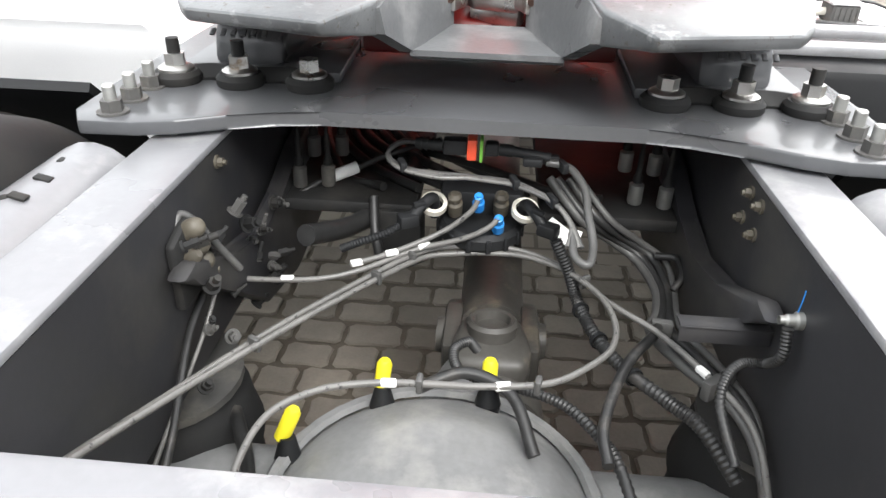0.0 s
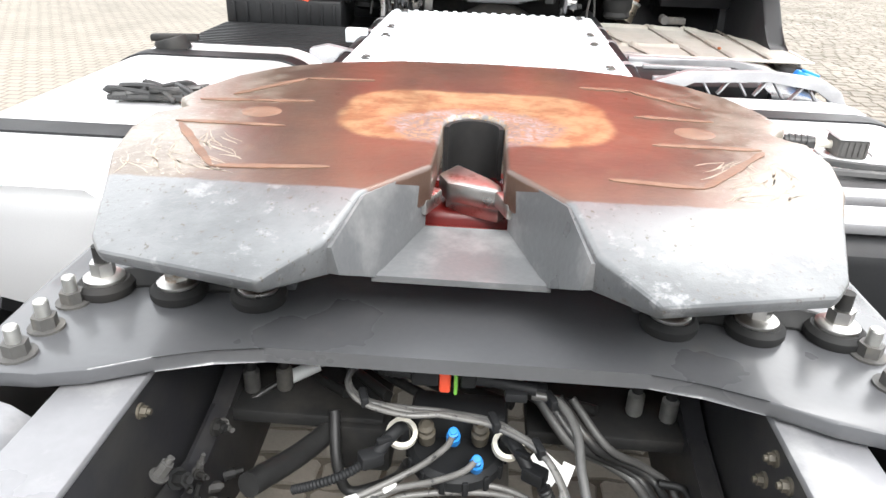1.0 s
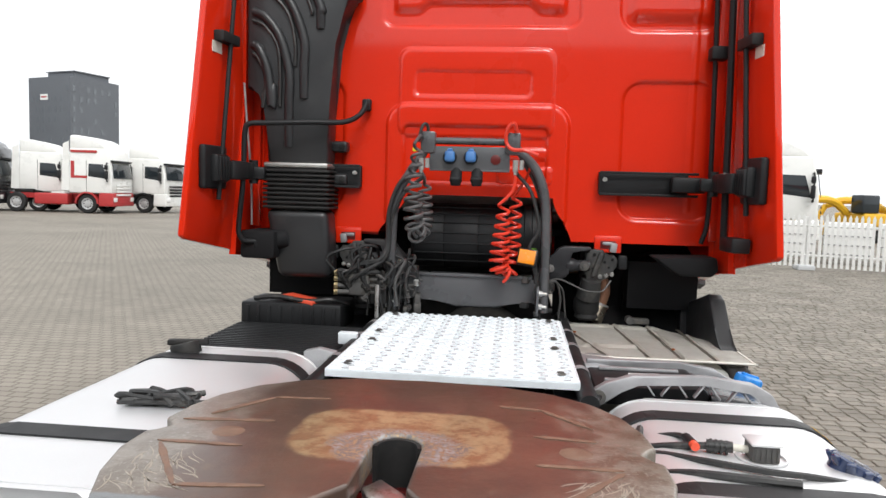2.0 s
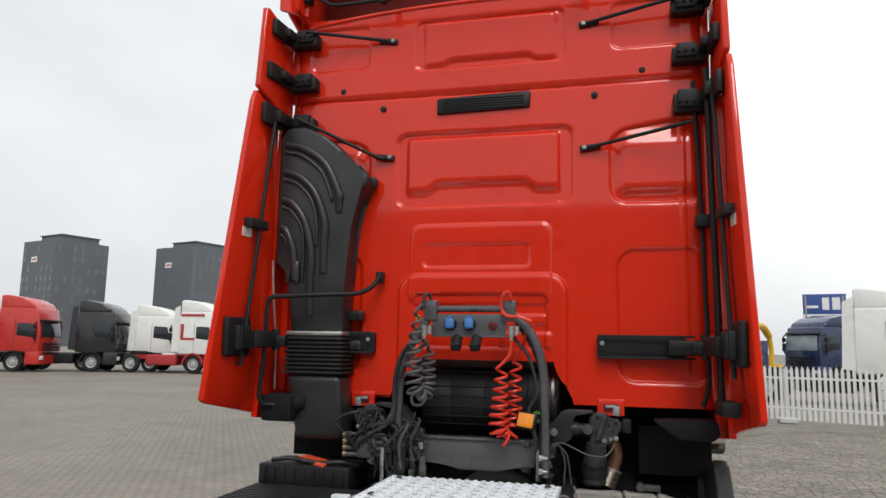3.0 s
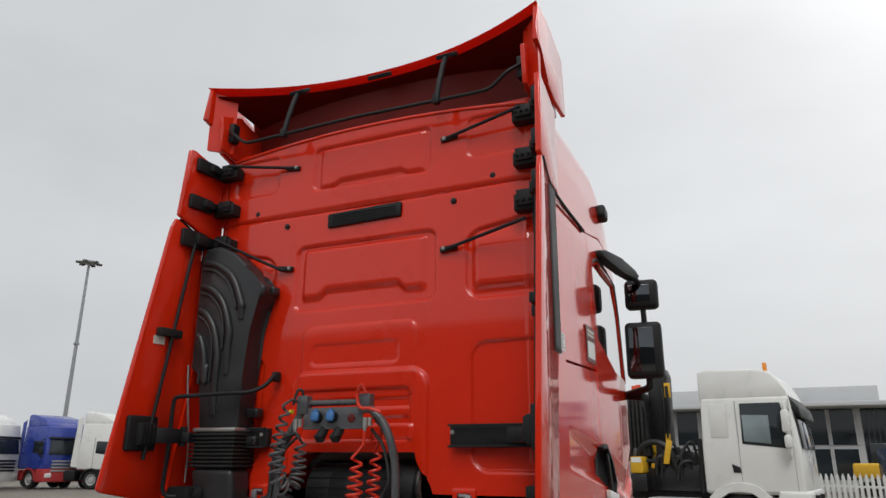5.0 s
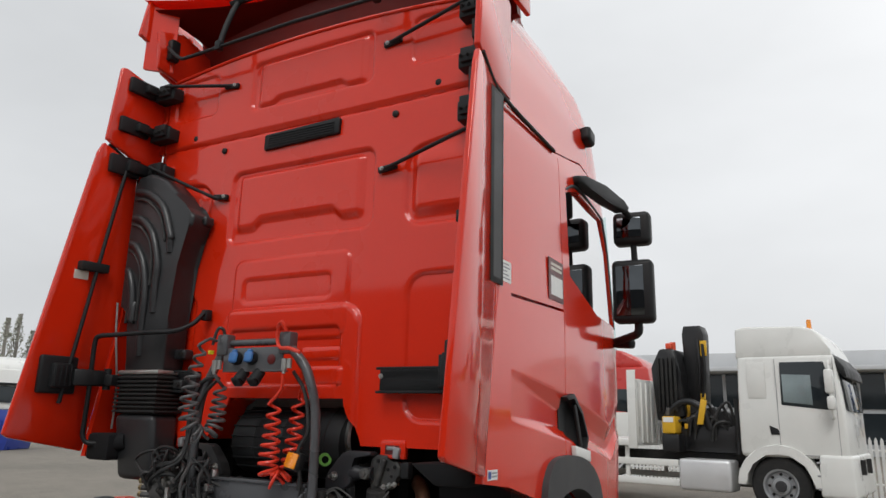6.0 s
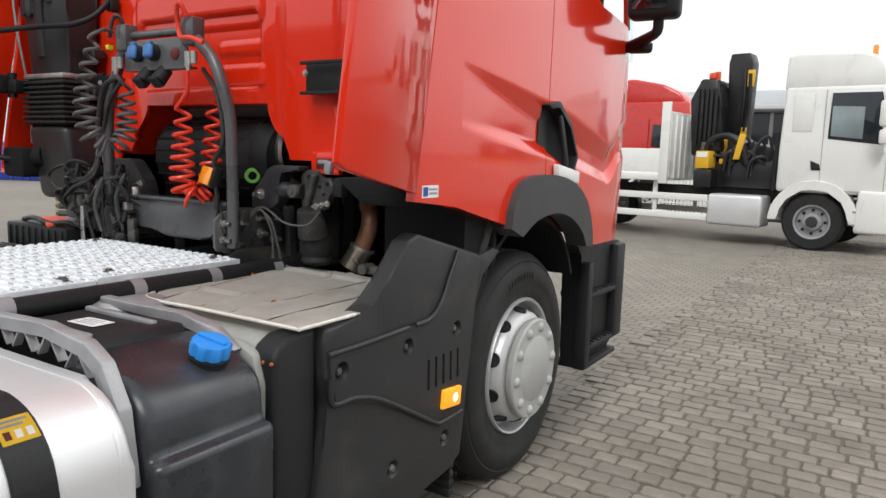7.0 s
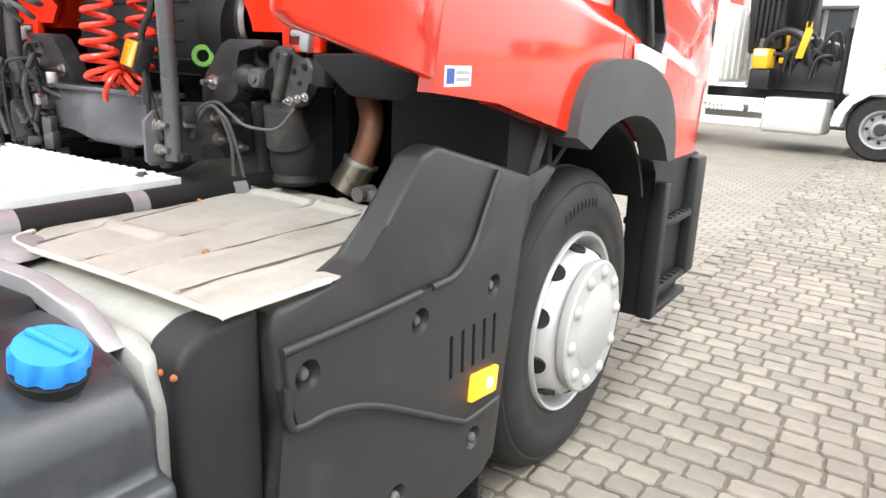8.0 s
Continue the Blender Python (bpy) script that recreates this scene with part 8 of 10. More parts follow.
def left_side():
    # valve block
    bm = B()
    box(bm, -0.60, -0.50, 3.34, 3.44, 1.10, 1.24, 0.012)
    block = part("air_valve_block", bm, dusty_grey, truck, "dusty grey air valve block")
    for k in range(4):
        part("hose_stub", cyl(B(), (-0.60, 3.36, 1.115 + 0.032 * k), (-0.655, 3.35, 1.115 + 0.032 * k), 0.013, seg=10), dusty_grey, block)
        part("hose_stub", cyl(B(), (-0.50, 3.37, 1.115 + 0.032 * k), (-0.46, 3.36, 1.115 + 0.032 * k), 0.011, seg=10), dusty_grey, block)
        bm = B()
        cyl(bm, (-0.655, 3.35, 1.115 + 0.032 * k), (-0.672, 3.348, 1.115 + 0.032 * k), 0.015, seg=6)
        part("hose_nut", bm, brass, block)
    rnd = random.Random(7)
    for k in range(9):
        bm = B()
        x, z = rnd.uniform(-0.66, -0.46), rnd.uniform(1.10, 1.26)
        tube(bm, [(x, 3.36, z), (x + rnd.uniform(-0.08, 0.0), 3.31 + rnd.uniform(0, 0.03), z + rnd.uniform(0.05, 0.12)), (x + rnd.uniform(-0.02, 0.10), 3.36, z + rnd.uniform(0.08, 0.16)), (x + rnd.uniform(0.0, 0.12), 3.50, z + rnd.uniform(-0.05, 0.08))], 0.007 + 0.003 * (k % 2), 8, 6)
        part("valve_hose", bm, black_tube, block)
    for k in range(10):
        bm = B()
        x, z = rnd.uniform(-0.45, -0.25), rnd.uniform(1.02, 1.26)
        obox(bm, (x, 3.44 + rnd.uniform(-0.03, 0.05), z), (rnd.uniform(0.02, 0.05), 0.035, rnd.uniform(0.02, 0.06)), 0.005, rz=rnd.uniform(-30, 30))
        part("fitting", bm, dusty_grey if k % 3 else steel, block)
    for k in range(7):
        bm = B()
        x = rnd.uniform(0.24, 0.38)
        obox(bm, (x, 3.44 + rnd.uniform(-0.02, 0.04), rnd.uniform(1.03, 1.20)), (rnd.uniform(0.02, 0.045), 0.03, rnd.uniform(0.02, 0.05)), 0.005, rz=rnd.uniform(-30, 30))
        part("fitting", bm, dusty_black if k % 3 else dusty_grey, block)
    bm = B()
    cyl(bm, (-0.455, 3.33, 1.00), (-0.455, 3.33, 1.16), 0.010, seg=10)
    part("bright_pin", bm, steel, truck)
    # battery box with its cover and red strap
    bm = B()
    box(bm, -1.15, -0.64, 3.36, 3.66, 0.92, 1.045, 0.012)
    batt = part("battery_box", bm, black_plastic, truck, "black battery box with a red strap")
    for k in range(9):
        bm = B()
        box(bm, -1.12 + 0.055 * k, -1.105 + 0.055 * k, 3.353, 3.362, 0.94, 1.03, 0.003)
        part("box_rib", bm, black_plastic, batt)
    bm = B()
    obox(bm, (-0.86, 3.44, 1.056), (0.20, 0.10, 0.022), 0.006, ry=6, rz=-20)
    part("red_strap", bm, orange_red, batt)
    bm = B()
    tube(bm, [(-1.10, 3.42, 1.055), (-0.97, 3.40, 1.07), (-0.82, 3.39, 1.055), (-0.70, 3.40, 1.065), (-0.62, 3.44, 1.04)], 0.012, 8, 6)
    part("battery_lead", bm, black_tube, batt)
    # ribbed step plate
    bm = B()
    box(bm, -1.16, -0.50, 2.72, 3.36, 0.915, 0.935, 0.005)
    step = part("side_step", bm, black_plastic, truck, "black ribbed side step")
    for k in range(18):
        bm = B()
        box(bm, -1.15, -0.51, 2.735 + 0.035 * k, 2.748 + 0.035 * k, 0.935, 0.945, 0.003)
        part("step_rib", bm, black_plastic, step)
    bm = B()
    box(bm, -1.15, -0.52, 2.72, 3.9, 0.35, 0.915, 0.03)
    part("left_side_box", bm, black_plastic, truck, "black side box")
    # black mudguards of the drive wheels
    for s in (-1, 1):
        bm = B()
        arc = [(0.62 + 0.57 * math.cos(a), 0.50 + 0.57 * math.sin(a)) for a in [radians(-5 + 10 * k) for k in range(7)]]
        arc2 = [(0.62 + 0.585 * math.cos(a), 0.50 + 0.585 * math.sin(a)) for a in [radians(-5 + 10 * k) for k in range(7)]]
        prism(bm, arc + arc2[::-1], "x", *sorted((s * 0.58, s * 1.24)))
        part("mudguard", bm, black_plastic, truck, "black plastic mudguard")

    # More dark dots in place of shaded holes on the left member
    for y in (0.646, 0.695, 0.745):
        bm = B()
        obox(bm, (-0.505, y, 0.946), (0.020, 0.013, 0.004), 0.0015, ry=14)
        part("member_hole", bm, dusty_black, truck)


left_side()


# ---- hoses and cables between the rails ----
def cables():
    def run(name, mat_, pts, r, seg=8, n=8, ribs=0.0, label=""):
        bm = B()
        tube(bm, pts, r, max(seg, 10), max(n, 10), ribs)
        return part(name, bm, mat_, truck, label)

    # brake module
    bm = B()
    lathe(bm, [(0.0, -0.01), (0.044, -0.008), (0.060, 0.0), (0.065, 0.006), (0.065, 0.020), (0.058, 0.028), (0.0, 0.028)], (0.005, 0.955, 0.768), (0, 0, 1), 28)
    box(bm, -0.060, 0.070, 0.965, 1.02, 0.77, 0.835, 0.010)
    mod = part("brake_module", bm, black_plastic, truck, "black round brake module with plugs")
    for k in range(14):
        bm = B()
        a = 2 * math.pi * k / 14
        obox(bm, (0.005 + 0.066 * math.cos(a), 0.955 + 0.066 * math.sin(a), 0.780), (0.005, 0.008, 0.022), 0.002, rz=math.degrees(a))
        part("module_rib", bm, black_plastic, mod)
    for x, y, z in ((-0.067, 0.935, 0.822), (0.070, 0.925, 0.825)):
        bm = B()
        lathe(bm, [(0.0145, 0.0), (0.0205, 0.0), (0.0205, 0.010), (0.0145, 0.010)], (x, y, z), (0.1, -0.45, 0.9), 22, close=True)
        part("plug_ring", bm, cream, mod, "cream locking ring")
        bm = B()
        d = 1 if x > 0 else -1
        tube(bm, [(x, y + 0.01, z - 0.02), (x, y - 0.003, z + 0.014), (x + d * 0.014, y - 0.022, z + 0.012), (x + d * 0.026, y - 0.034, z - 0.002)], 0.0088, 12, 6)
        obox(bm, (x + d * 0.034, y - 0.040, z - 0.006), (0.030, 0.022, 0.020), 0.004, rz=d * -30)
        obox(bm, (x + d * 0.018, y - 0.030, z + 0.016), (0.020, 0.008, 0.008), 0.002, rz=d * -30)
        tail = [(0.036, -0.042, -0.008), (0.046, -0.050, -0.020), (0.060, -0.058, -0.045)] if d > 0 else [(0.036, -0.042, -0.008), (0.065, -0.056, -0.022), (0.10, -0.064, -0.034), (0.13, -0.060, -0.050)]
        tube(bm, [(x + d * p, y + q, z + h) for p, q, h in tail], 0.0066, 12, 16, ribs=0.0012)
        part("cable_plug", bm, black_plastic, mod)
    for x, y, z in ((0.001, 0.912, 0.852), (0.032, 0.892, 0.828)):
        bm = B()
        lathe(bm, [(0.009, -0.03), (0.009, -0.012), (0.0068, -0.010), (0.0068, 0.002), (0.0045, 0.003), (0.0045, 0.006), (0.0, 0.006)], (x, y, z), (0.0, -0.5, 0.85), 16)
        part("blue_fitting", bm, blue_plastic, mod, "blue push-in air fitting")
    for x, y, z in ((-0.035, 0.93, 0.835), (0.035, 0.93, 0.84)):
        bm = B()
        lathe(bm, [(0.011, -0.02), (0.012, 0.004), (0.0085, 0.008), (0.0085, 0.013), (0.0105, 0.015), (0.0105, 0.020), (0.006, 0.025), (0.0, 0.025)], (x, y + 0.012, z - 0.012), (0, -0.4, 0.9), 14)
        part("dusty_fitting", bm, fitting_brown, mod)
    # plug connector with red and green locks
    bm = B()
    cyl(bm, (-0.095, 0.945, 0.918), (-0.055, 0.94, 0.918), 0.0085, seg=12)
    for k in range(4):
        cyl(bm, (-0.090 + 0.009 * k, 0.9445, 0.918), (-0.086 + 0.009 * k, 0.944, 0.918), 0.0105, seg=12)
    box(bm, -0.055, -0.020, 0.928, 0.952, 0.907, 0.930, 0.004)
    conn = part("plug_connector", bm, black_plastic, truck, "black cable connector with red and green locks")
    bm = B()
    box(bm, -0.020, -0.006, 0.924, 0.955, 0.902, 0.934, 0.003)
    part("red_lock", bm, orange_red, conn)
    bm = B()
    box(bm, 0.006, 0.026, 0.928, 0.950, 0.908, 0.928, 0.004)
    cyl(bm, (0.026, 0.939, 0.917), (0.046, 0.938, 0.916), 0.009, seg=12)
    cyl(bm, (0.044, 0.938, 0.916), (0.10, 0.93, 0.912), 0.0075, seg=12)
    part("plug_half", bm, black_plastic, conn)
    bm = B()
    box(bm, -0.002, 0.003, 0.924, 0.955, 0.900, 0.933, 0.002)
    part("green_lock", bm, green_plastic, conn)
    bm = B()
    for x, y in ((0.075, 0.925), (0.10, 0.94)):
        box(bm, x - 0.014, x + 0.014, y - 0.008, y + 0.008, 0.900, 0.913, 0.003)
    part("connector_clip", bm, black_plastic, conn)
    # grey loom that loops round it
    rnd = random.Random(11)
    for k in range(6):
        j = lambda a: rnd.uniform(-a, a)
        run("loom_wire", grey_tube if k % 2 else pale_tube, [(-0.085, 0.95, 0.916), (-0.118, 0.965 + j(0.006), 0.91), (-0.137, 0.945 + j(0.006), 0.90), (-0.118, 0.915 + j(0.006), 0.892), (-0.06, 0.905 + j(0.008), 0.886), (0.0, 0.905 + j(0.008), 0.884),
                                                              (0.06, 0.895 + j(0.008), 0.882), (0.105, 0.868 + j(0.006), 0.872), (0.128, 0.832 + j(0.006), 0.858), (0.133 + j(0.01), 0.80, 0.84)], 0.0033, 7, 6)
    run("loom_hose", grey_tube, [(0.095, 0.93, 0.905), (0.128, 0.925, 0.90), (0.148, 0.89, 0.885), (0.152, 0.85, 0.865), (0.158, 0.81, 0.84), (0.150, 0.775, 0.83), (0.132, 0.785, 0.835), (0.130, 0.82, 0.85)], 0.0058)
    for x, y, z in ((-0.112, 0.915, 0.894), (0.05, 0.897, 0.885), (0.103, 0.87, 0.873), (0.118, 0.925, 0.902)):
        bm = B()
        obox(bm, (x, y, z), (0.010, 0.026, 0.016), 0.003, rz=20)
        part("cable_clip", bm, black_plastic, truck)
    bm = B()
    obox(bm, (0.122, 0.93, 0.792), (0.044, 0.030, 0.002), 0.0008, rx=35, ry=20, rz=-35)
    obox(bm, (0.148, 0.925, 0.785), (0.016, 0.030, 0.002), 0.0008, rx=50, ry=10, rz=-20)
    part("paper_tag", bm, label_white, truck, "white paper tag")
    # white sleeve on the left cable
    run("side_cable", black_tube, [(-0.34, 1.0, 0.76), (-0.30, 1.03, 0.783), (-0.255, 1.065, 0.80), (-0.21, 1.09, 0.811), (-0.15, 1.12, 0.83), (-0.08, 1.16, 0.84)], 0.0052)
    bm = B()
    cyl(bm, (-0.254, 1.065, 0.800), (-0.213, 1.089, 0.811), 0.0105, seg=14)
    part("printed_sleeve", bm, label_white, truck, "white printed cable sleeve")
    # long air pipes
    run("air_pipe", pale_tube, [(-0.340, 0.28, 0.865), (-0.336, 0.385, 0.826), (-0.299, 0.507, 0.797), (-0.248, 0.632, 0.774), (-0.176, 0.752, 0.765), (-0.086, 0.865, 0.765), (-0.034, 0.892, 0.765), (0.051, 0.902, 0.765), (0.101, 0.887, 0.765), (0.14, 0.857, 0.765), (0.176, 0.809, 0.763), (0.19, 0.75, 0.762), (0.181, 0.695, 0.762),
                               (0.152, 0.656, 0.762), (0.10, 0.615, 0.763), (0.025, 0.598, 0.765), (-0.039, 0.595, 0.765), (-0.096, 0.591, 0.765), (-0.164, 0.572, 0.763), (-0.212, 0.53, 0.755), (-0.232, 0.471, 0.72), (-0.24, 0.44, 0.65)], 0.0042, label="grey nylon air pipe with dark print")
    run("air_pipe", pale_tube, [(-0.343, 0.30, 0.855), (-0.342, 0.398, 0.817), (-0.310, 0.515, 0.788), (-0.261, 0.642, 0.768), (-0.188, 0.762, 0.762), (-0.094, 0.872, 0.768), (-0.034, 0.901, 0.772), (0.051, 0.910, 0.770), (0.105, 0.896, 0.764), (0.15, 0.862, 0.758), (0.193, 0.805, 0.752),
                               (0.248, 0.746, 0.75), (0.291, 0.666, 0.75), (0.324, 0.596, 0.742), (0.336, 0.54, 0.70), (0.34, 0.48, 0.62)], 0.0042, label="grey nylon air pipe with dark print")
    run("air_pipe", pale_tube, [(-0.376, 0.805, 0.757), (-0.309, 0.802, 0.755), (-0.222, 0.812, 0.756), (-0.161, 0.835, 0.762), (-0.088, 0.876, 0.777), (-0.02, 0.885, 0.795), (0.015, 0.884, 0.815), (0.032, 0.890, 0.83)], 0.0042, label="grey nylon air pipe")
    run("air_pipe", pale_tube, [(-0.177, 0.834, 0.770), (-0.12, 0.862, 0.778), (-0.05, 0.894, 0.800), (-0.01, 0.905, 0.83), (0.001, 0.910, 0.85)], 0.0042, label="grey nylon air pipe")
    run("air_pipe", pale_tube, [(-0.325, 0.735, 0.81), (-0.335, 0.68, 0.75), (-0.345, 0.60, 0.70), (-0.35, 0.52, 0.66)], 0.0028, label="thin pale air pipe")
    for x, y, z, rz in ((-0.254, 0.637, 0.771, -32), (-0.092, 0.868, 0.768, -40), (-0.135, 0.812, 0.765, -40), (-0.05, 0.595, 0.765, 90), (0.085, 0.609, 0.763, 80), (0.16, 0.845, 0.760, 40)):
        bm = B()
        obox(bm, (x, y, z), (0.018, 0.008, 0.020), 0.003, rz=rz)
        part("pipe_tie", bm, grey_tube, truck)
    for x, y, z, rz in ((-0.168, 0.839, 0.771, 28), (-0.120, 0.860, 0.779, 28), (-0.075, 0.881, 0.782, 25), (-0.262, 0.807, 0.756, 8), (-0.085, 0.592, 0.765, 3), (0.045, 0.602, 0.764, 12), (0.288, 0.672, 0.750, -62)):
        bm = B()
        obox(bm, (x, y, z), (0.020, 0.0095, 0.0095), 0.003, rz=rz)
        part("pipe_mark", bm, label_white, truck)
    # heavy loom on the right
    for k, dx in enumerate((0.0, 0.018, 0.036, -0.012)):
        run("heavy_cable", black_tube if k < 2 else grey_tube, [(0.12 + dx, 1.0, 0.85), (0.17 + dx, 0.965, 0.80), (0.225 + dx, 0.985, 0.755), (0.268 + dx, 0.975, 0.728), (0.285 + dx * 0.6, 0.91, 0.715), (0.276 + dx * 0.6, 0.845, 0.715), (0.262 + dx, 0.79, 0.72),
                                                              (0.285 + dx, 0.71, 0.73), (0.322 + dx * 0.4, 0.62, 0.735), (0.335, 0.55, 0.70), (0.33, 0.46, 0.62)], 0.0070 if k != 2 else 0.0056)
    run("heavy_cable", black_tube, [(0.285, 0.97, 0.74), (0.315, 0.955, 0.745), (0.318, 0.92, 0.735), (0.302, 0.90, 0.72)], 0.006)
    run("corrugated_hose", black_tube, [(0.115, 0.875, 0.808), (0.138, 0.862, 0.765), (0.154, 0.845, 0.725), (0.171, 0.778, 0.72), (0.20, 0.708, 0.72), (0.246, 0.649, 0.72), (0.279, 0.612, 0.715), (0.315, 0.565, 0.68)], 0.0095, 10, 20, ribs=0.0014, label="black corrugated hose")
    for x, y in ((0.158, 0.832), (0.212, 0.690), (0.176, 0.762)):
        bm = B()
        lathe(bm, [(0.0105, -0.003), (0.0125, -0.003), (0.0125, 0.003), (0.0105, 0.003)], (x, y, 0.72), (0.35, -0.9, 0), 14, close=True)
        part("cable_tie", bm, black_plastic, truck)
    run("heavy_cable", black_tube, [(0.165, 0.545, 0.71), (0.165, 0.60, 0.72), (0.20, 0.69, 0.735), (0.245, 0.755, 0.74), (0.262, 0.80, 0.73)], 0.007)
    run("corrugated_hose", black_tube, [(0.012, 0.775, 0.68), (0.0, 0.765, 0.70), (-0.018, 0.742, 0.702), (-0.012, 0.708, 0.70), (0.012, 0.690, 0.70), (0.05, 0.678, 0.70), (0.09, 0.668, 0.70), (0.13, 0.645, 0.70), (0.162, 0.60, 0.70), (0.18, 0.565, 0.695), (0.195, 0.50, 0.67), (0.20, 0.42, 0.60)], 0.0075, 10, 16, ribs=0.0014, label="black corrugated hose")
    run("corrugated_hose", black_tube, [(0.335, 0.605, 0.868), (0.336, 0.60, 0.835), (0.334, 0.625, 0.805), (0.312, 0.63, 0.80), (0.288, 0.605, 0.798), (0.275, 0.57, 0.785), (0.285, 0.52, 0.75)], 0.0062, 10, 16, ribs=0.0012, label="black corrugated hose")
    for at, size, rz in (((0.305, 0.66, 0.742), (0.052, 0.014, 0.028), 38), ((0.262, 0.785, 0.732), (0.030, 0.014, 0.024), -10)):
        bm = B()
        obox(bm, at, size, 0.004, rz=rz)
        part("cable_tie", bm, grey_tube, truck)
    # sensor on the right rail and its arm
    bm = B()
    lathe(bm, [(0.010, 0.0), (0.010, 0.006), (0.007, 0.008), (0.007, 0.016), (0.005, 0.018), (0.005, 0.024)], (0.352, 0.615, 0.872), (-1, 0, 0), 14)
    sensor = part("rail_sensor", bm, stud_steel, truck, "zinc-plated sensor plug on the rail")
    run("blue_wire", blue_plastic, [(0.346, 0.617, 0.880), (0.347, 0.617, 0.895), (0.347, 0.617, 0.908)], 0.0007)
    bm = B()
    box(bm, 0.245, 0.350, 0.660, 0.685, 0.819, 0.824, 0.002)
    box(bm, 0.245, 0.350, 0.660, 0.664, 0.802, 0.824, 0.001)
    part("sensor_arm", bm, web_paint, truck, "dark grey angle bracket")
    # breather caps on the axle
    for x, y, z, tilt, up in ((-0.112, 0.715, 0.672, 8, 0.036), (0.032, 0.722, 0.685, 0, 0.026), (-0.222, 0.63, 0.65, 24, 0.044)):
        bm = B()
        d = Vector((math.sin(radians(tilt)), 0.1, 1)).normalized()
        p = Vector((x, y, z))
        lathe(bm, [(0.0105, -up * 0.5), (0.0105, up * 0.5), (0.007, up * 0.5 + 0.006), (0.0, up * 0.5 + 0.007)], p, d, 16)
        part("yellow_cap", bm, yellow_plastic, truck, "bright yellow plastic cap")
        bm = B()
        q = Vector((x, y - 0.01, z - 0.045))
        cyl(bm, q, q + Vector((0, 0.005, 0.03)), 0.018, 0.010, 14)
        cyl(bm, q - Vector((0, 0.0, 0.04)), q, 0.013, 0.018, 14)
        part("breather", bm, black_plastic, truck)
    # valve cluster on the left rail
    rnd = random.Random(21)
    bm = B()
    prism(bm, [(0.65, 0.80), (0.65, 0.89), (0.70, 0.905), (0.74, 0.87), (0.76, 0.80)], "x", -0.352, -0.338, 0.006)
    cluster = part("rail_valve", bm, dusty_black, truck, "dusty dark valve cluster on the rail")
    for y, z, r_ in ((0.690, 0.893, 0.013), (0.695, 0.868, 0.014), (0.70, 0.842, 0.014), (0.675, 0.862, 0.010), (0.715, 0.82, 0.011)):
        bm = B()
        lathe(bm, [(r_, -0.014), (r_, 0.006), (r_ * 0.8, 0.014), (r_ * 0.4, 0.018), (0.0, 0.018)], (-0.334, y, z), (0.8, -0.25, 0.55), 20)
        part("valve_dome", bm, fitting_brown, cluster)
    for k in range(22):
        bm = B()
        y = rnd.uniform(0.62, 0.95)
        p = Vector((rnd.uniform(-0.335, -0.305), y, 1.02 - 0.28 * y + rnd.uniform(-0.16, 0.08)))
        d = Vector((rnd.uniform(0.2, 1), rnd.uniform(-0.6, 0.6), rnd.uniform(-0.2, 1))).normalized()
        bolt(bm, p, d, rnd.uniform(0.004, 0.009), rnd.uniform(0.008, 0.018), rnd.uniform(0.004, 0.016))
        part("valve_fitting", bm, (dusty_black, dusty_black, dusty_grey)[k % 3], cluster)
    run("bent_pipe", grey_tube, [(-0.352, 0.685, 0.885), (-0.352, 0.70, 0.905), (-0.340, 0.708, 0.897), (-0.320, 0.72, 0.858), (-0.298, 0.733, 0.815)], 0.005, label="bent steel pipe")
    run("rail_hose", black_tube, [(-0.24, 0.84, 0.81), (-0.20, 0.95, 0.77), (-0.16, 1.05, 0.76), (-0.12, 1.15, 0.78), (-0.15, 1.30, 0.80)], 0.016)
    run("rail_hose", black_tube, [(-0.17, 1.0, 0.80), (-0.16, 0.96, 0.74), (-0.14, 0.95, 0.70), (-0.08, 0.96, 0.72), (-0.06, 0.95, 0.76)], 0.008)
    for k in range(7):
        run("rail_hose", black_tube, [(-0.34 + 0.02 * k, 1.45, 0.78 + 0.02 * (k % 3)), (-0.30 + 0.03 * k, 1.25, 0.80), (-0.24 + 0.05 * k, 1.12 + 0.02 * (k % 2), 0.78 + 0.01 * (k % 3)), (-0.16 + 0.06 * k, 1.04, 0.80)], 0.008)
    bm = B()
    box(bm, -0.17, -0.09, 0.99, 1.05, 0.70, 0.78, 0.008)
    part("hose_bracket", bm, dusty_black, truck)
    run("axle_pipe", black_tube, [(-0.335, 0.46, 0.62), (-0.33, 0.55, 0.70), (-0.345, 0.66, 0.76), (-0.345, 0.75, 0.79)], 0.005)
    run("axle_pipe", black_tube, [(-0.25, 0.42, 0.60), (-0.245, 0.50, 0.62), (-0.27, 0.60, 0.60), (-0.32, 0.70, 0.60)], 0.010)
    run("axle_pipe", black_tube, [(-0.06, 0.66, 0.70), (0.0, 0.68, 0.715), (0.06, 0.66, 0.70), (0.09, 0.60, 0.66)], 0.008)


cables()


# ================= the yard around =================
def at_bearing(az, r, eye=(1.1, -0.2)):
    """A place on the ground by compass bearing (from +y, clockwise) and distance."""
    x, y = eye[0] + r * math.sin(radians(az)), eye[1] + r * math.cos(radians(az))
    return (x, y, ground_z(x, y))


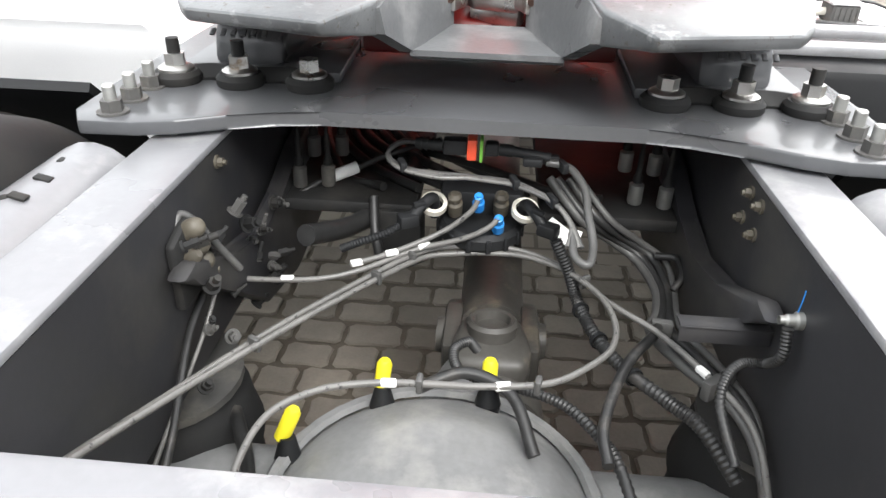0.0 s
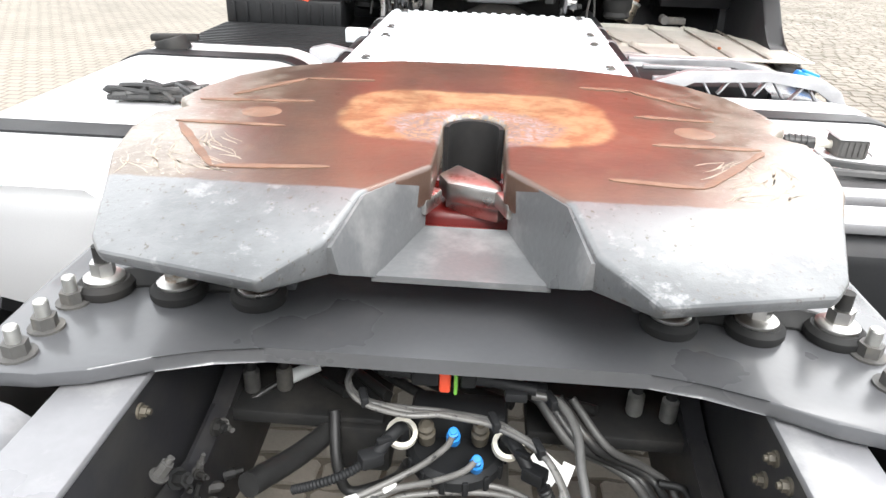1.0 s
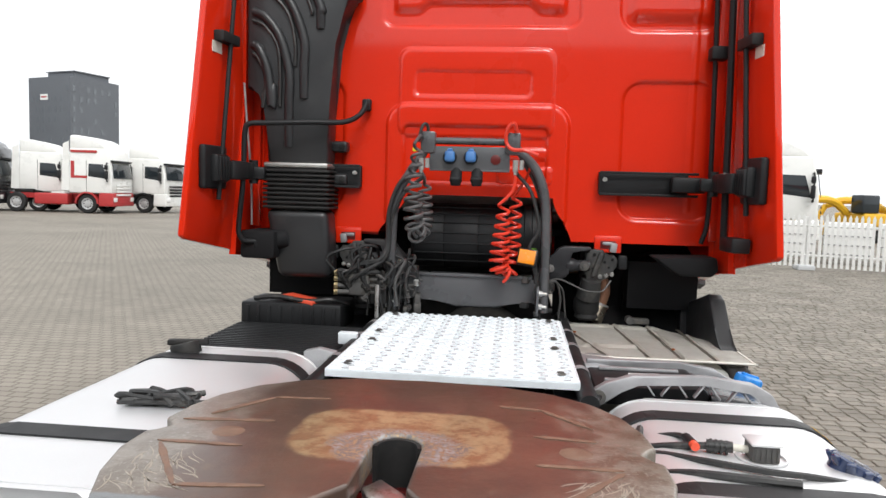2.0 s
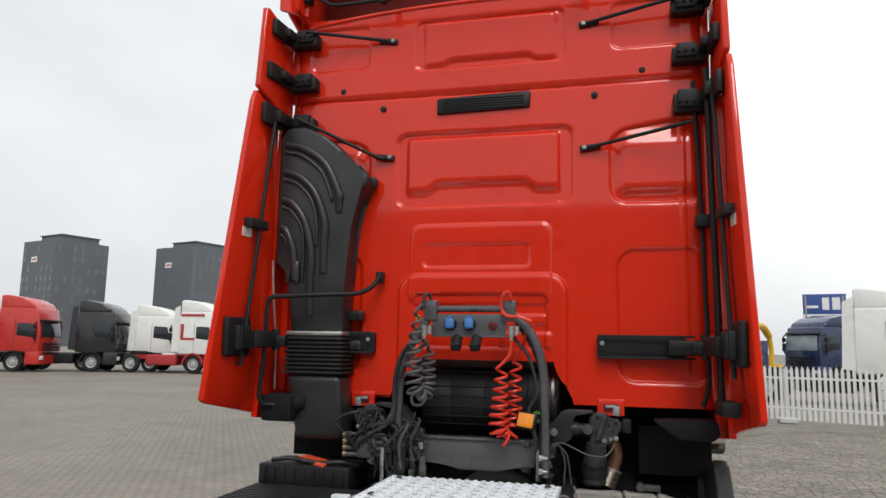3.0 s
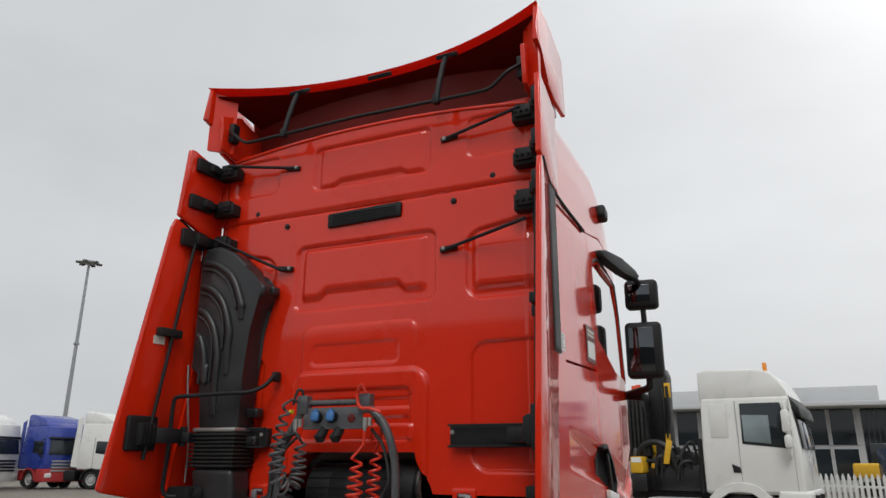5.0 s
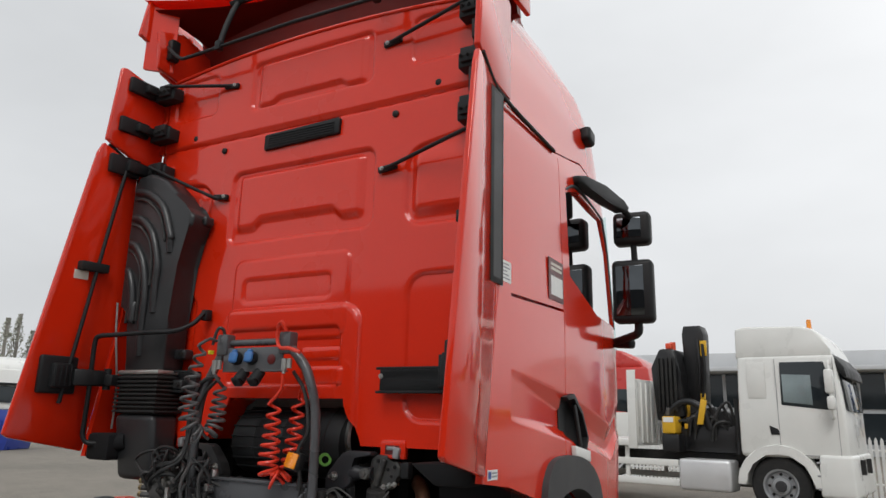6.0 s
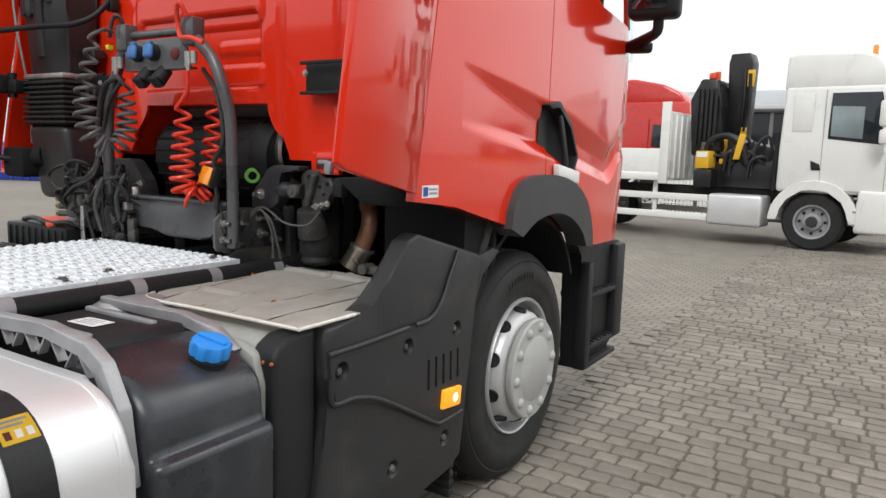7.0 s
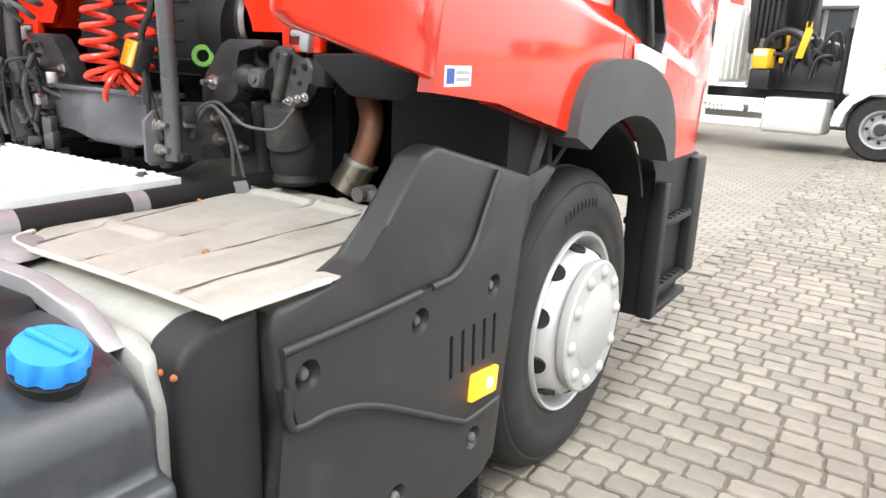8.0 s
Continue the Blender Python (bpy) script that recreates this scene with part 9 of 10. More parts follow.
def loft_cab(bm, w, y0, y1, z0, z1, nose=0.28, taper=0.06, r=0.07):
    """A cab-over cab: upright rear, raked screen, rounded edges."""
    a = [bm.verts.new((s * w / 2, y, z0)) for s, y in ((-1, y0), (1, y0), (1, y1), (-1, y1))]
    zm = z0 + (z1 - z0) * 0.42
    b = [bm.verts.new((s * w / 2, y, zm)) for s, y in ((-1, y0), (1, y0), (1, y1 - 0.02), (-1, y1 - 0.02))]
    c = [bm.verts.new((s * (w / 2 - taper), y, z1)) for s, y in ((-1, y0 + 0.03), (1, y0 + 0.03), (1, y1 - nose), (-1, y1 - nose))]
    bm.faces.new(a[::-1])
    bm.faces.new(c)
    for lo, hi in ((a, b), (b, c)):
        for i in range(4):
            bm.faces.new((lo[i], lo[(i + 1) % 4], hi[(i + 1) % 4], hi[i]))
    bevel(bm, bm.edges[:], r, 3)
    return bm


def far_wheel(parent, x, y, s, rim=None):
    bm = B()
    lathe(bm, [(0.29, -0.28), (0.45, -0.28), (0.50, -0.24), (0.50, -0.04), (0.46, 0.0), (0.30, 0.0), (0.27, -0.04)], (x, y, 0.50), (s, 0, 0), 32)
    tyre = part("tyre", bm, rubber, parent)
    bm = B()
    lathe(bm, [(0.29, -0.03), (0.30, 0.004), (0.27, -0.004), (0.24, -0.07), (0.17, -0.07), (0.15, -0.01), (0.07, 0.0), (0.06, 0.03), (0.0, 0.03)], (x, y, 0.50), (s, 0, 0), 32)
    rimo = part("rim", bm, rim or rim_paint, tyre)
    # Black discs put where the far rim's holes would lie in shade
    for k in range(8):
        a = 2 * math.pi * k / 8
        bm = B()
        cyl(bm, (x - s * 0.066, y + 0.205 * math.cos(a), 0.50 + 0.205 * math.sin(a)), (x - s * 0.055, y + 0.205 * math.cos(a), 0.50 + 0.205 * math.sin(a)), 0.028, seg=8)
        part("rim_hole", bm, black_plastic, rimo)


def parked_truck(label, place, az, body, low=None, roof=3.55, top=None, visor=black_plastic, stripe=None, frame_paint=None, grille=black_plastic, fairing=True, rear=True, waist=None, screen=None):
    """A parked tractor unit; y is ahead, the front axle at y = 0."""
    low = low or body
    frame_paint = frame_paint or dusty_black
    t = thing("parked_truck", label, "truck", place, -az, group="parked trucks across the yard")
    bm = B()
    loft_cab(bm, 2.46, -0.92, 1.32, 1.05, roof - 0.55, 0.22, 0.05)
    cab = part("cab", bm, body, t)
    if waist:
        bm = B()
        loft_cab(bm, 2.478, -1.32, 1.33, 1.02, 1.90, 0.05, 0.0, 0.05)
        part("lower_cab_panel", bm, waist, cab)
    bm = B()
    prism(bm, [(-0.90, roof - 0.60), (1.02, roof - 0.60), (0.85, roof - 0.32), (0.35, roof - 0.06), (-0.55, roof + 0.12), (-0.90, roof + 0.10)], "x", -1.14, 1.14)
    bevel(bm, bm.edges[:], 0.09, 3)
    part("roof", bm, top or body, t)
    bm = B()
    loft_cab(bm, 2.48, 0.62, 1.40, 0.38, 1.08, 0.03, 0.0, 0.05)
    bump = part("bumper", bm, low, t)
    for k in range(4):
        bm = B()
        box(bm, -0.85, 0.85, 1.375, 1.412, 0.92 + 0.17 * k, 1.02 + 0.17 * k, 0.02)
        part("grille_bar", bm, grille, t)
    for s in (-1, 1):
        bm = B()
        box(bm, *sorted((s * 0.78, s * 1.16)), 1.38, 1.415, 0.62, 0.84, 0.03)
        part("headlight", bm, label_white, bump)
        bm = B()
        prism(bm, [(0.10, 1.92), (1.08, 1.80), (0.98, 2.15), (0.86, 2.55), (0.12, 2.58)], "x", *sorted((s * 1.19, s * 1.235)), 0.01)
        part("side_window", bm, dark_glass, t)
        bm = B()
        box(bm, *sorted((s * 1.225, s * 1.238)), 0.0, 0.015, 1.10, 2.75)
        part("door_joint", bm, dusty_black, t)
        bm = B()
        for z0, z1 in ((1.78, 2.22), (2.28, 2.52)):
            box(bm, *sorted((s * 1.34, s * 1.52)), 1.05, 1.20, z0, z1, 0.04)
        tube(bm, [(s * 1.2, 1.10, 2.62), (s * 1.43, 1.14, 2.56), (s * 1.43, 1.14, 1.75), (s * 1.2, 1.10, 1.70)], 0.03, 8, 4)
        part("mirror", bm, black_plastic, t)
        if fairing:
            bm = B()
            prism(bm, [(-0.90, 1.15), (-1.30, 1.20), (-1.20, roof - 0.35), (-0.90, roof - 0.2)], "x", *sorted((s * 1.19, s * 1.22)))
            part("side_deflector", bm, body, t)
        bm = B()
        arc = [(0.62 * math.cos(a), 0.50 + 0.62 * math.sin(a)) for a in [radians(12 * k) for k in range(16)]]
        arc2 = [(0.54 * math.cos(a), 0.50 + 0.54 * math.sin(a)) for a in [radians(12 * k) for k in range(16)]]
        prism(bm, arc + arc2[::-1], "x", *sorted((s * 0.95, s * 1.245)))
        part("wheel_arch", bm, black_plastic if low is body else low, t)
        far_wheel(t, s * 1.15, 0.0, s)
        if rear:
            far_wheel(t, s * 1.18, -3.7, s)
        bm = B()
        box(bm, *sorted((s * 0.60, s * 1.20)), -2.75, -1.0, 0.42, 1.0, 0.08, 3)
        part("side_tank", bm, low if low is not body else black_plastic, t)
    bm = B()
    prism(bm, [(-1.05, 1.84), (1.05, 1.84), (0.98, 2.62), (-0.98, 2.62)], "y", 0.0, 0.03, 0.012)
    bmesh.ops.transform(bm, matrix=pose(0, 1.235, 0), verts=bm.verts[:])
    for v in bm.verts:
        v.co.y += 0.105 - 0.14 * (v.co.z - 1.84)
    part("windscreen", bm, screen or dark_glass, t)
    bm = B()
    box(bm, -1.08, 1.08, 1.10, 1.36, 2.66, 2.78, 0.03)
    part("sun_visor", bm, visor, t)
    for s in (-1, 1):
        bm = B()
        box(bm, s * 0.40 - 0.04, s * 0.40 + 0.04, -4.6, 1.0, 0.72, 0.98)
        part("chassis_rail", bm, frame_paint, t)
    bm = B()
    box(bm, -0.45, 0.45, -4.2, -3.2, 1.0, 1.18, 0.04)
    part("fifth_wheel", bm, dusty_black, t)
    if stripe:
        for s in (-1, 1):
            for z0, z1, y0, y1 in ((roof - 0.78, roof - 0.66, -0.80, 0.55), (1.95, 2.70, -0.80, -0.62), (1.82, 1.95, -0.80, 0.05)):
                bm = B()
                box(bm, *sorted((s * 1.20, s * 1.237)), y0, y1, z0, z1)
                part("painted_stripe", bm, stripe, t)
    return t


ROW = 73
parked_truck("white sleeper-cab tractor parked in the row", (-37.8, 26.2, 0), ROW, white_paint, roof=4.0)
parked_truck("blue sleeper-cab tractor with a red bumper", (-35.8, 28.9, 0), 94, blue_paint, dull_red, 3.92, grille=cast_alu)
parked_truck("white high-roof tractor parked behind a red one", (-33.2, 30.4, 0), ROW, white_paint, roof=4.1)
parked_truck("red sleeper-cab tractor with a black grille", (-30.9, 32.2, 0), ROW, far_red, roof=3.95)
parked_truck("black sleeper-cab tractor parked in the row", (-28.1, 34.7, 0), ROW, black_paint, roof=3.85)
parked_truck("white tractor with a red frame", (-25.6, 36.4, 0), ROW, white_paint, roof=3.7, frame_paint=dull_red)
parked_truck("white tractor with red bands and a red bumper", (-22.18, 35.77, 0), 84, white_paint, dull_red, 3.92, stripe=dull_red, grille=label_white, frame_paint=dull_red)
parked_truck("white high-roof tractor at the end of the row", (-20.6, 38.8, 0), 92, white_paint, roof=3.58)
parked_truck("plain white high-roof tractor behind the fence", at_bearing(19.3, 28.0, (0.2, 0.0)), 112, white_paint, roof=3.75)
parked_truck("dark blue high-roof tractor behind the fence", at_bearing(13.7, 42.0, (1.0, -0.3)), 240, navy_paint, roof=3.6, visor=dark_glass, screen=cab_glass)
parked_truck("red and white tractor standing behind the crane truck", (-3.67, 24.0, 0), 90, far_red, white_paint, 3.8, waist=white_paint)
parked_truck("white tractor far off by the poplars", at_bearing(-60.1, 42.0, (2.4, 0.8)), 110, white_paint, roof=4.0)


# ---- white crane truck ----
def crane_truck():
    x, y = 1.84, 16.45
    t = thing("crane_truck", "white flatbed truck with a folded black loading crane", "truck", (x, y, ground_z(x, y)), -98)
    bm = B()
    loft_cab(bm, 2.30, -0.95, 1.30, 1.00, 2.84, 0.15, 0.05, 0.08)
    cab = part("cab", bm, white_paint, t, "white day-and-sleeper cab")
    bm = B()
    prism(bm, [(-0.95, 2.78), (1.14, 2.78), (1.10, 2.88), (1.05, 2.97), (0.95, 3.14), (0.78, 3.30), (0.50, 3.36), (-0.70, 3.40), (-0.93, 3.36)], "x", -1.08, 1.08)
    bevel(bm, bm.edges[:], 0.09, 3)
    part("high_roof", bm, white_paint, cab)
    bm = B()
    prism(bm, [(0.92, 2.84), (1.12, 2.84), (1.33, 2.60), (1.37, 2.42), (1.31, 2.40), (1.16, 2.62)], "x", -1.05, 1.05, 0.03)
    part("sun_visor", bm, black_plastic, cab)
    bm = B()
    cyl(bm, (0.3, 0.56, 3.30), (0.3, 0.56, 3.42), 0.06, seg=14)
    lathe(bm, [(0.055, 0.0), (0.055, 0.12), (0.045, 0.15), (0.0, 0.15)], (0.3, 0.56, 3.42), (0, 0, 1), 16)
    part("beacon", bm, amber, cab, "orange beacon on the roof")
    bm = B()
    loft_cab(bm, 2.40, 0.66, 1.38, 0.36, 1.08, 0.03, 0.0, 0.06)
    bump = part("bumper", bm, white_paint, t)
    for s in (-1, 1):
        bm = B()
        prism(bm, [(0.01, 1.93), (1.02, 1.84), (1.06, 1.90), (1.00, 2.45), (0.94, 2.70), (0.03, 2.70)], "x", *sorted((s * 1.10, s * 1.155)), 0.012)
        part("side_window", bm, dark_glass, cab)
        # Paler pane over the dark window carries the painted reflection
        bm = B()
        prism(bm, [(0.06, 1.98), (0.66, 1.93), (0.66, 2.46), (0.06, 2.48)], "x", *sorted((s * 1.150, s * 1.160)), 0.006)
        part("window_pane", bm, cab_glass, cab)
        bm = B()
        prism(bm, [(-0.70, 2.05), (-0.30, 2.05), (-0.30, 2.70), (-0.70, 2.70)], "x", *sorted((s * 1.135, s * 1.149)), 0.008)
        part("blind_window", bm, white_paint, cab)
        bm = B()
        for yy in (-0.08, 1.12):
            box(bm, *sorted((s * 1.14, s * 1.154)), yy, yy + 0.012, 1.05, 2.76)
        box(bm, *sorted((s * 1.14, s * 1.154)), -0.08, 1.12, 1.05, 1.062)
        part("door_joint", bm, cast_alu, cab)
        bm = B()
        prism(bm, [(-0.28, 1.56), (-0.10, 1.50), (-0.07, 1.40), (-0.25, 1.40)], "x", *sorted((s * 1.14, s * 1.17)), 0.006)
        part("door_handle", bm, black_plastic, cab)
        bm = B()
        box(bm, *sorted((s * 1.28, s * 1.48)), 0.98, 1.16, 2.12, 2.54, 0.05)
        box(bm, *sorted((s * 1.28, s * 1.48)), 1.00, 1.16, 1.84, 2.08, 0.05)
        tube(bm, [(s * 1.1, 1.05, 2.66), (s * 1.38, 1.08, 2.60), (s * 1.38, 1.08, 1.78), (s * 1.1, 1.05, 1.74)], 0.03, 8, 4)
        part("mirror", bm, white_paint, cab)
        for k in range(3):
            bm = B()
            box(bm, *sorted((s * 1.02, s * 1.19)), 0.62, 1.05, 0.48 + 0.22 * k, 0.52 + 0.22 * k, 0.01)
            part("step", bm, cast_alu, t)
        bm = B()
        arc = [(-0.28 + 0.72 * math.cos(a), 0.50 + 0.72 * math.sin(a)) for a in [radians(10 * k) for k in range(19)]]
        arc2 = [(-0.28 + 0.57 * math.cos(a), 0.50 + 0.57 * math.sin(a)) for a in [radians(10 * k) for k in range(19)]]
        prism(bm, arc + arc2[::-1], "x", *sorted((s * 0.85, s * 1.185)), 0.015)
        part("wheel_arch", bm, white_paint, t)
        bm = B()
        lin = [(-0.28 + 0.56 * math.cos(a), 0.50 + 0.56 * math.sin(a)) for a in [radians(10 * k) for k in range(19)]]
        prism(bm, lin, "x", *sorted((s * 0.82, s * 0.86)))
        part("arch_liner", bm, black_plastic, t)
        far_wheel(t, s * 1.12, -0.28, s, galv_pole)
        far_wheel(t, s * 1.12, -4.9, s, galv_pole)
        bm = B()
        cyl(bm, (s * 1.11, -0.28, 0.50), (s * 1.17, -0.28, 0.50), 0.10, 0.085, 18)
        part("hub", bm, hub_dark, t)
        bm = B()
        box(bm, *sorted((s * 0.55, s * 1.16)), -2.10, -1.12, 0.32, 0.90, 0.06, 3)
        part("fuel_tank", bm, aluminium, t, "bright aluminium tank")
        for z in (0.38, 0.74):
            bm = B()
            box(bm, *sorted((s * 1.12, s * 1.16)), -5.0, -2.10, z, z + 0.13, 0.012)
            part("side_guard_rail", bm, white_paint, t)
        for yy in (-4.6, -3.2):
            bm = B()
            box(bm, *sorted((s * 1.08, s * 1.12)), yy, yy + 0.09, 0.48, 1.2, 0.008)
            part("guard_post", bm, white_paint, t)
        bm = B()
        box(bm, s * 0.40 - 0.04, s * 0.40 + 0.04, -6.4, 1.0, 0.74, 1.0)
        part("chassis_rail", bm, dusty_black, t)
    bm = B()
    prism(bm, [(-0.95, 1.84), (0.95, 1.84), (0.90, 2.70), (-0.90, 2.70)], "y", 1.22, 1.25, 0.01)
    for v in bm.verts:
        v.co.y += 0.075 - 0.13 * (v.co.z - 1.84)
    part("windscreen", bm, dark_glass, cab)
    # flatbed with a ribbed headboard
    bm = B()
    box(bm, -1.25, 1.25, -6.6, -2.25, 1.10, 1.24, 0.02)
    bed = part("flatbed", bm, white_paint, t)
    bm = B()
    box(bm, -1.25, 1.25, -2.30, -2.22, 1.10, 2.45, 0.015)
    part("headboard", bm, white_paint, bed, "white ribbed headboard")
    for k in range(9):
        bm = B()
        box(bm, -1.15 + 0.27 * k, -1.06 + 0.27 * k, -2.24, -2.19, 1.15, 2.38, 0.012)
        part("headboard_rib", bm, white_paint, bed)
    for s in (-1, 1):
        bm = B()
        box(bm, s * 1.235 - 0.03, s * 1.235 + 0.03, -2.34, -2.16, 1.05, 2.62, 0.015)
        part("corner_post", bm, white_paint, bed)
    # folded crane
    bm = B()
    box(bm, -0.55, 0.55, -1.75, -1.05, 1.00, 1.50, 0.05)
    prism(bm, [(-1.70, 1.45), (-1.10, 1.45), (-1.02, 1.75), (-1.20, 1.98), (-1.62, 1.98), (-1.80, 1.72)], "x", -0.40, 0.40, 0.05)
    box(bm, -0.50, 0.56, -1.50, -0.42, 1.00, 1.55, 0.06)
    prism(bm, [(-1.52, 1.50), (-0.50, 1.50), (-0.62, 1.80), (-1.00, 1.90), (-1.40, 1.78)], "x", -0.30, 0.50, 0.05)
    base = part("crane_base", bm, crane_black, t, "black crane base")
    bm = B()
    prism(bm, [(-1.28, 1.90), (-0.92, 1.90), (-0.88, 3.42), (-0.94, 3.60), (-1.30, 3.60), (-1.34, 3.42)], "x", -0.20, 0.20, 0.03)
    part("crane_column", bm, crane_black, t, "upright folded crane boom")
    bm = B()
    prism(bm, [(-2.06, 1.60), (-1.46, 1.70), (-1.52, 2.6), (-1.62, 3.08), (-1.95, 3.10), (-2.15, 2.70)], "x", -0.30, 0.62, 0.06)
    part("crane_jib", bm, crane_black, t, "folded black jib")
    for k in range(5):
        bm = B()
        x0 = rndc.uniform(0.62, 0.66)
        box(bm, x0, x0 + 0.05, -2.0 + 0.09 * k, -1.94 + 0.09 * k, 1.8, 2.9, 0.015)
        part("jib_pipe", bm, dusty_black, t)
    bm = B()
    cyl(bm, (0.3, -1.75, 3.08), (0.3, -1.75, 3.25), 0.06, seg=10)
    box(bm, 0.2, 0.5, -1.85, -1.72, 3.1, 3.22, 0.02)
    part("red_hook", bm, orange_red, t)
    for y0, y1, z0, z1, xx in ((-1.20, -1.07, 2.95, 3.27, 0.21), (-1.55, -1.42, 1.68, 2.02, 0.42), (-1.50, -1.40, 1.46, 1.56, 0.56), (-1.86, -1.76, 1.28, 1.38, 0.57), (-1.25, -1.15, 2.05, 2.18, 0.21)):
        bm = B()
        box(bm, xx - 0.02, xx + 0.03, y0, y1, z0, z1, 0.01)
        part("yellow_plate", bm, machine_yellow, t)
    bm = B()
    box(bm, 0.50, 0.92, -2.28, -2.01, 1.36, 1.70, 0.03)
    tool = part("tool_box", bm, machine_yellow, t, "yellow tool box with a pale label")
    part("box_label", box(B(), 0.922, 0.926, -2.25, -2.04, 1.58, 1.68), label_white, tool)
    part("box_foot", box(B(), 0.50, 0.90, -2.30, -1.95, 1.00, 1.35, 0.03), crane_black, tool)
    for k in range(10):
        bm = B()
        y0 = rndc.uniform(-1.9, -0.95)
        tube(bm, [(rndc.uniform(0.3, 0.65), y0, rndc.uniform(1.2, 1.5)), (0.68, y0 + 0.1, rndc.uniform(1.5, 1.8)), (0.6, y0 + 0.3, rndc.uniform(1.5, 2.0)), (0.5, y0 + 0.4, rndc.uniform(1.2, 1.5))], 0.03, 8, 5)
        part("hydraulic_hose", bm, black_tube, t)
    for k in range(14):
        bm = B()
        y0, z0 = rndc.uniform(-1.9, -0.95), rndc.uniform(1.15, 1.9)
        obox(bm, (rndc.uniform(0.40, 0.66), y0, z0), (0.12, rndc.uniform(0.08, 0.22), rndc.uniform(0.06, 0.2)), 0.02, rx=rndc.uniform(-40, 40))
        part("crane_fitting", bm, crane_black if k % 4 else dusty_grey, t)
    bm = B()
    tube(bm, [(0.62, -1.85, 1.45), (0.66, -1.75, 1.85), (0.66, -1.45, 2.0), (0.66, -1.15, 1.85), (0.62, -1.0, 1.45)], 0.07, 10, 6)
    part("crane_arch", bm, crane_black, t)
    bm = B()
    prism(bm, [(-1.20, 1.55), (-1.08, 1.55), (-0.98, 2.02), (-1.10, 2.04)], "x", 0.70, 0.74, 0.01)
    part("yellow_plate", bm, machine_yellow, t)
    bm = B()
    tube(bm, [(0.22, -0.95, 2.1), (0.24, -0.88, 2.6), (0.24, -0.90, 3.2)], 0.035, 8, 5)
    tube(bm, [(0.22, -1.02, 2.1), (0.26, -0.98, 2.7), (0.22, -1.0, 3.3)], 0.03, 8, 5)
    part("boom_pipe", bm, crane_black, t)
    bm = B()
    cyl(bm, (0.72, -0.90, 1.0), (0.72, -0.90, 2.05), 0.05, seg=10)
    part("intake_pipe", bm, crane_black, t)
    # crane and bed shifted back, cab squeezed, to fit the camera's view
    back = {"crane_base": 0.63, "crane_column": 0.88, "boom_pipe": 0.88, "crane_jib": 0.63, "jib_pipe": 0.63, "red_hook": 0.63, "hydraulic_hose": 0.58, "crane_fitting": 0.58, "crane_arch": 0.58, "yellow_plate": 0.63, "tool_box": 0.2, "flatbed": 0.72, "intake_pipe": 0.15}
    for ob in t.children:
        kind = ob.name.split(".")[0]
        ob.location.y -= back.get(kind, 0.0)
        if kind in ("cab", "bumper", "step"):
            ob.scale.y = 0.80
            ob.location.y -= 0.16


rndc = random.Random(3)
crane_truck()


# ---- palisade fence ----
def fence():
    a, b = Vector((-3.0, 22.0, 0)), Vector((20.0, 12.8, 0))
    f = thing("palisade_fence", "white painted steel palisade fence round the yard", "fence")
    n = 205
    d = (b - a).normalized()
    ang = math.atan2(d.y, d.x)
    mesh = None
    for i in range(n):
        p = a.lerp(b, i / (n - 1))
        z = ground_z(p.x, p.y)
        if mesh is None:
            bm = B()
            prism(bm, [(-0.034, 0.08), (0.034, 0.08), (0.034, 1.29), (0.0, 1.37), (-0.034, 1.29)], "y", -0.008, 0.008)
            pale = part("pale", bm, fence_white, f, smooth=0)
            mesh = pale.data
        else:
            pale = new("pale", mesh)
            pale.parent = f
        pale.matrix_basis = pose(p.x, p.y, z, 0, 0, math.degrees(ang))
    for h in (0.36, 1.08):
        bm = B()
        za, zb = ground_z(a.x, a.y) + h, ground_z(b.x, b.y) + h
        cyl(bm, (a.x, a.y + 0.03, za), (b.x, b.y + 0.03, zb), 0.028, seg=6)
        part("rail", bm, fence_white, f)
    for i in range(10):
        p = a.lerp(b, i / 9)
        bm = B()
        box(bm, p.x - 0.05, p.x + 0.05, p.y + 0.03, p.y + 0.13, 0, ground_z(p.x, p.y) + 1.3)
        part("post", bm, fence_white, f)
        bm = B()
        box(bm, p.x - 0.2, p.x + 0.2, p.y - 0.12, p.y + 0.28, 0, ground_z(p.x, p.y) + 0.12, 0.02)
        part("foot_block", bm, concrete, f)


fence()


def crates():
    """White stacked containers behind the fence."""
    for k in range(4):
        x, y = 8.0 + 1.25 * k, 20.9 - 0.5 * k
        c = thing("liquid_container", "white plastic container in a cage behind the fence", "container", (x, y, ground_z(x, y)), -22, group="containers behind the fence")
        bm = B()
        box(bm, -0.58, 0.58, -0.48, 0.48, 0.12, 1.12, 0.06, 3)
        part("tank", bm, white_paint, c)
        bm = B()
        box(bm, -0.6, 0.6, -0.5, 0.5, 0.0, 0.12, 0.01)
        part("pallet", bm, bark, c)
        for j in range(4):
            bm = B()
            box(bm, -0.6, 0.6, -0.505, -0.49, 0.25 + 0.25 * j, 0.28 + 0.25 * j)
            part("cage_bar", bm, cast_alu, c)


crates()


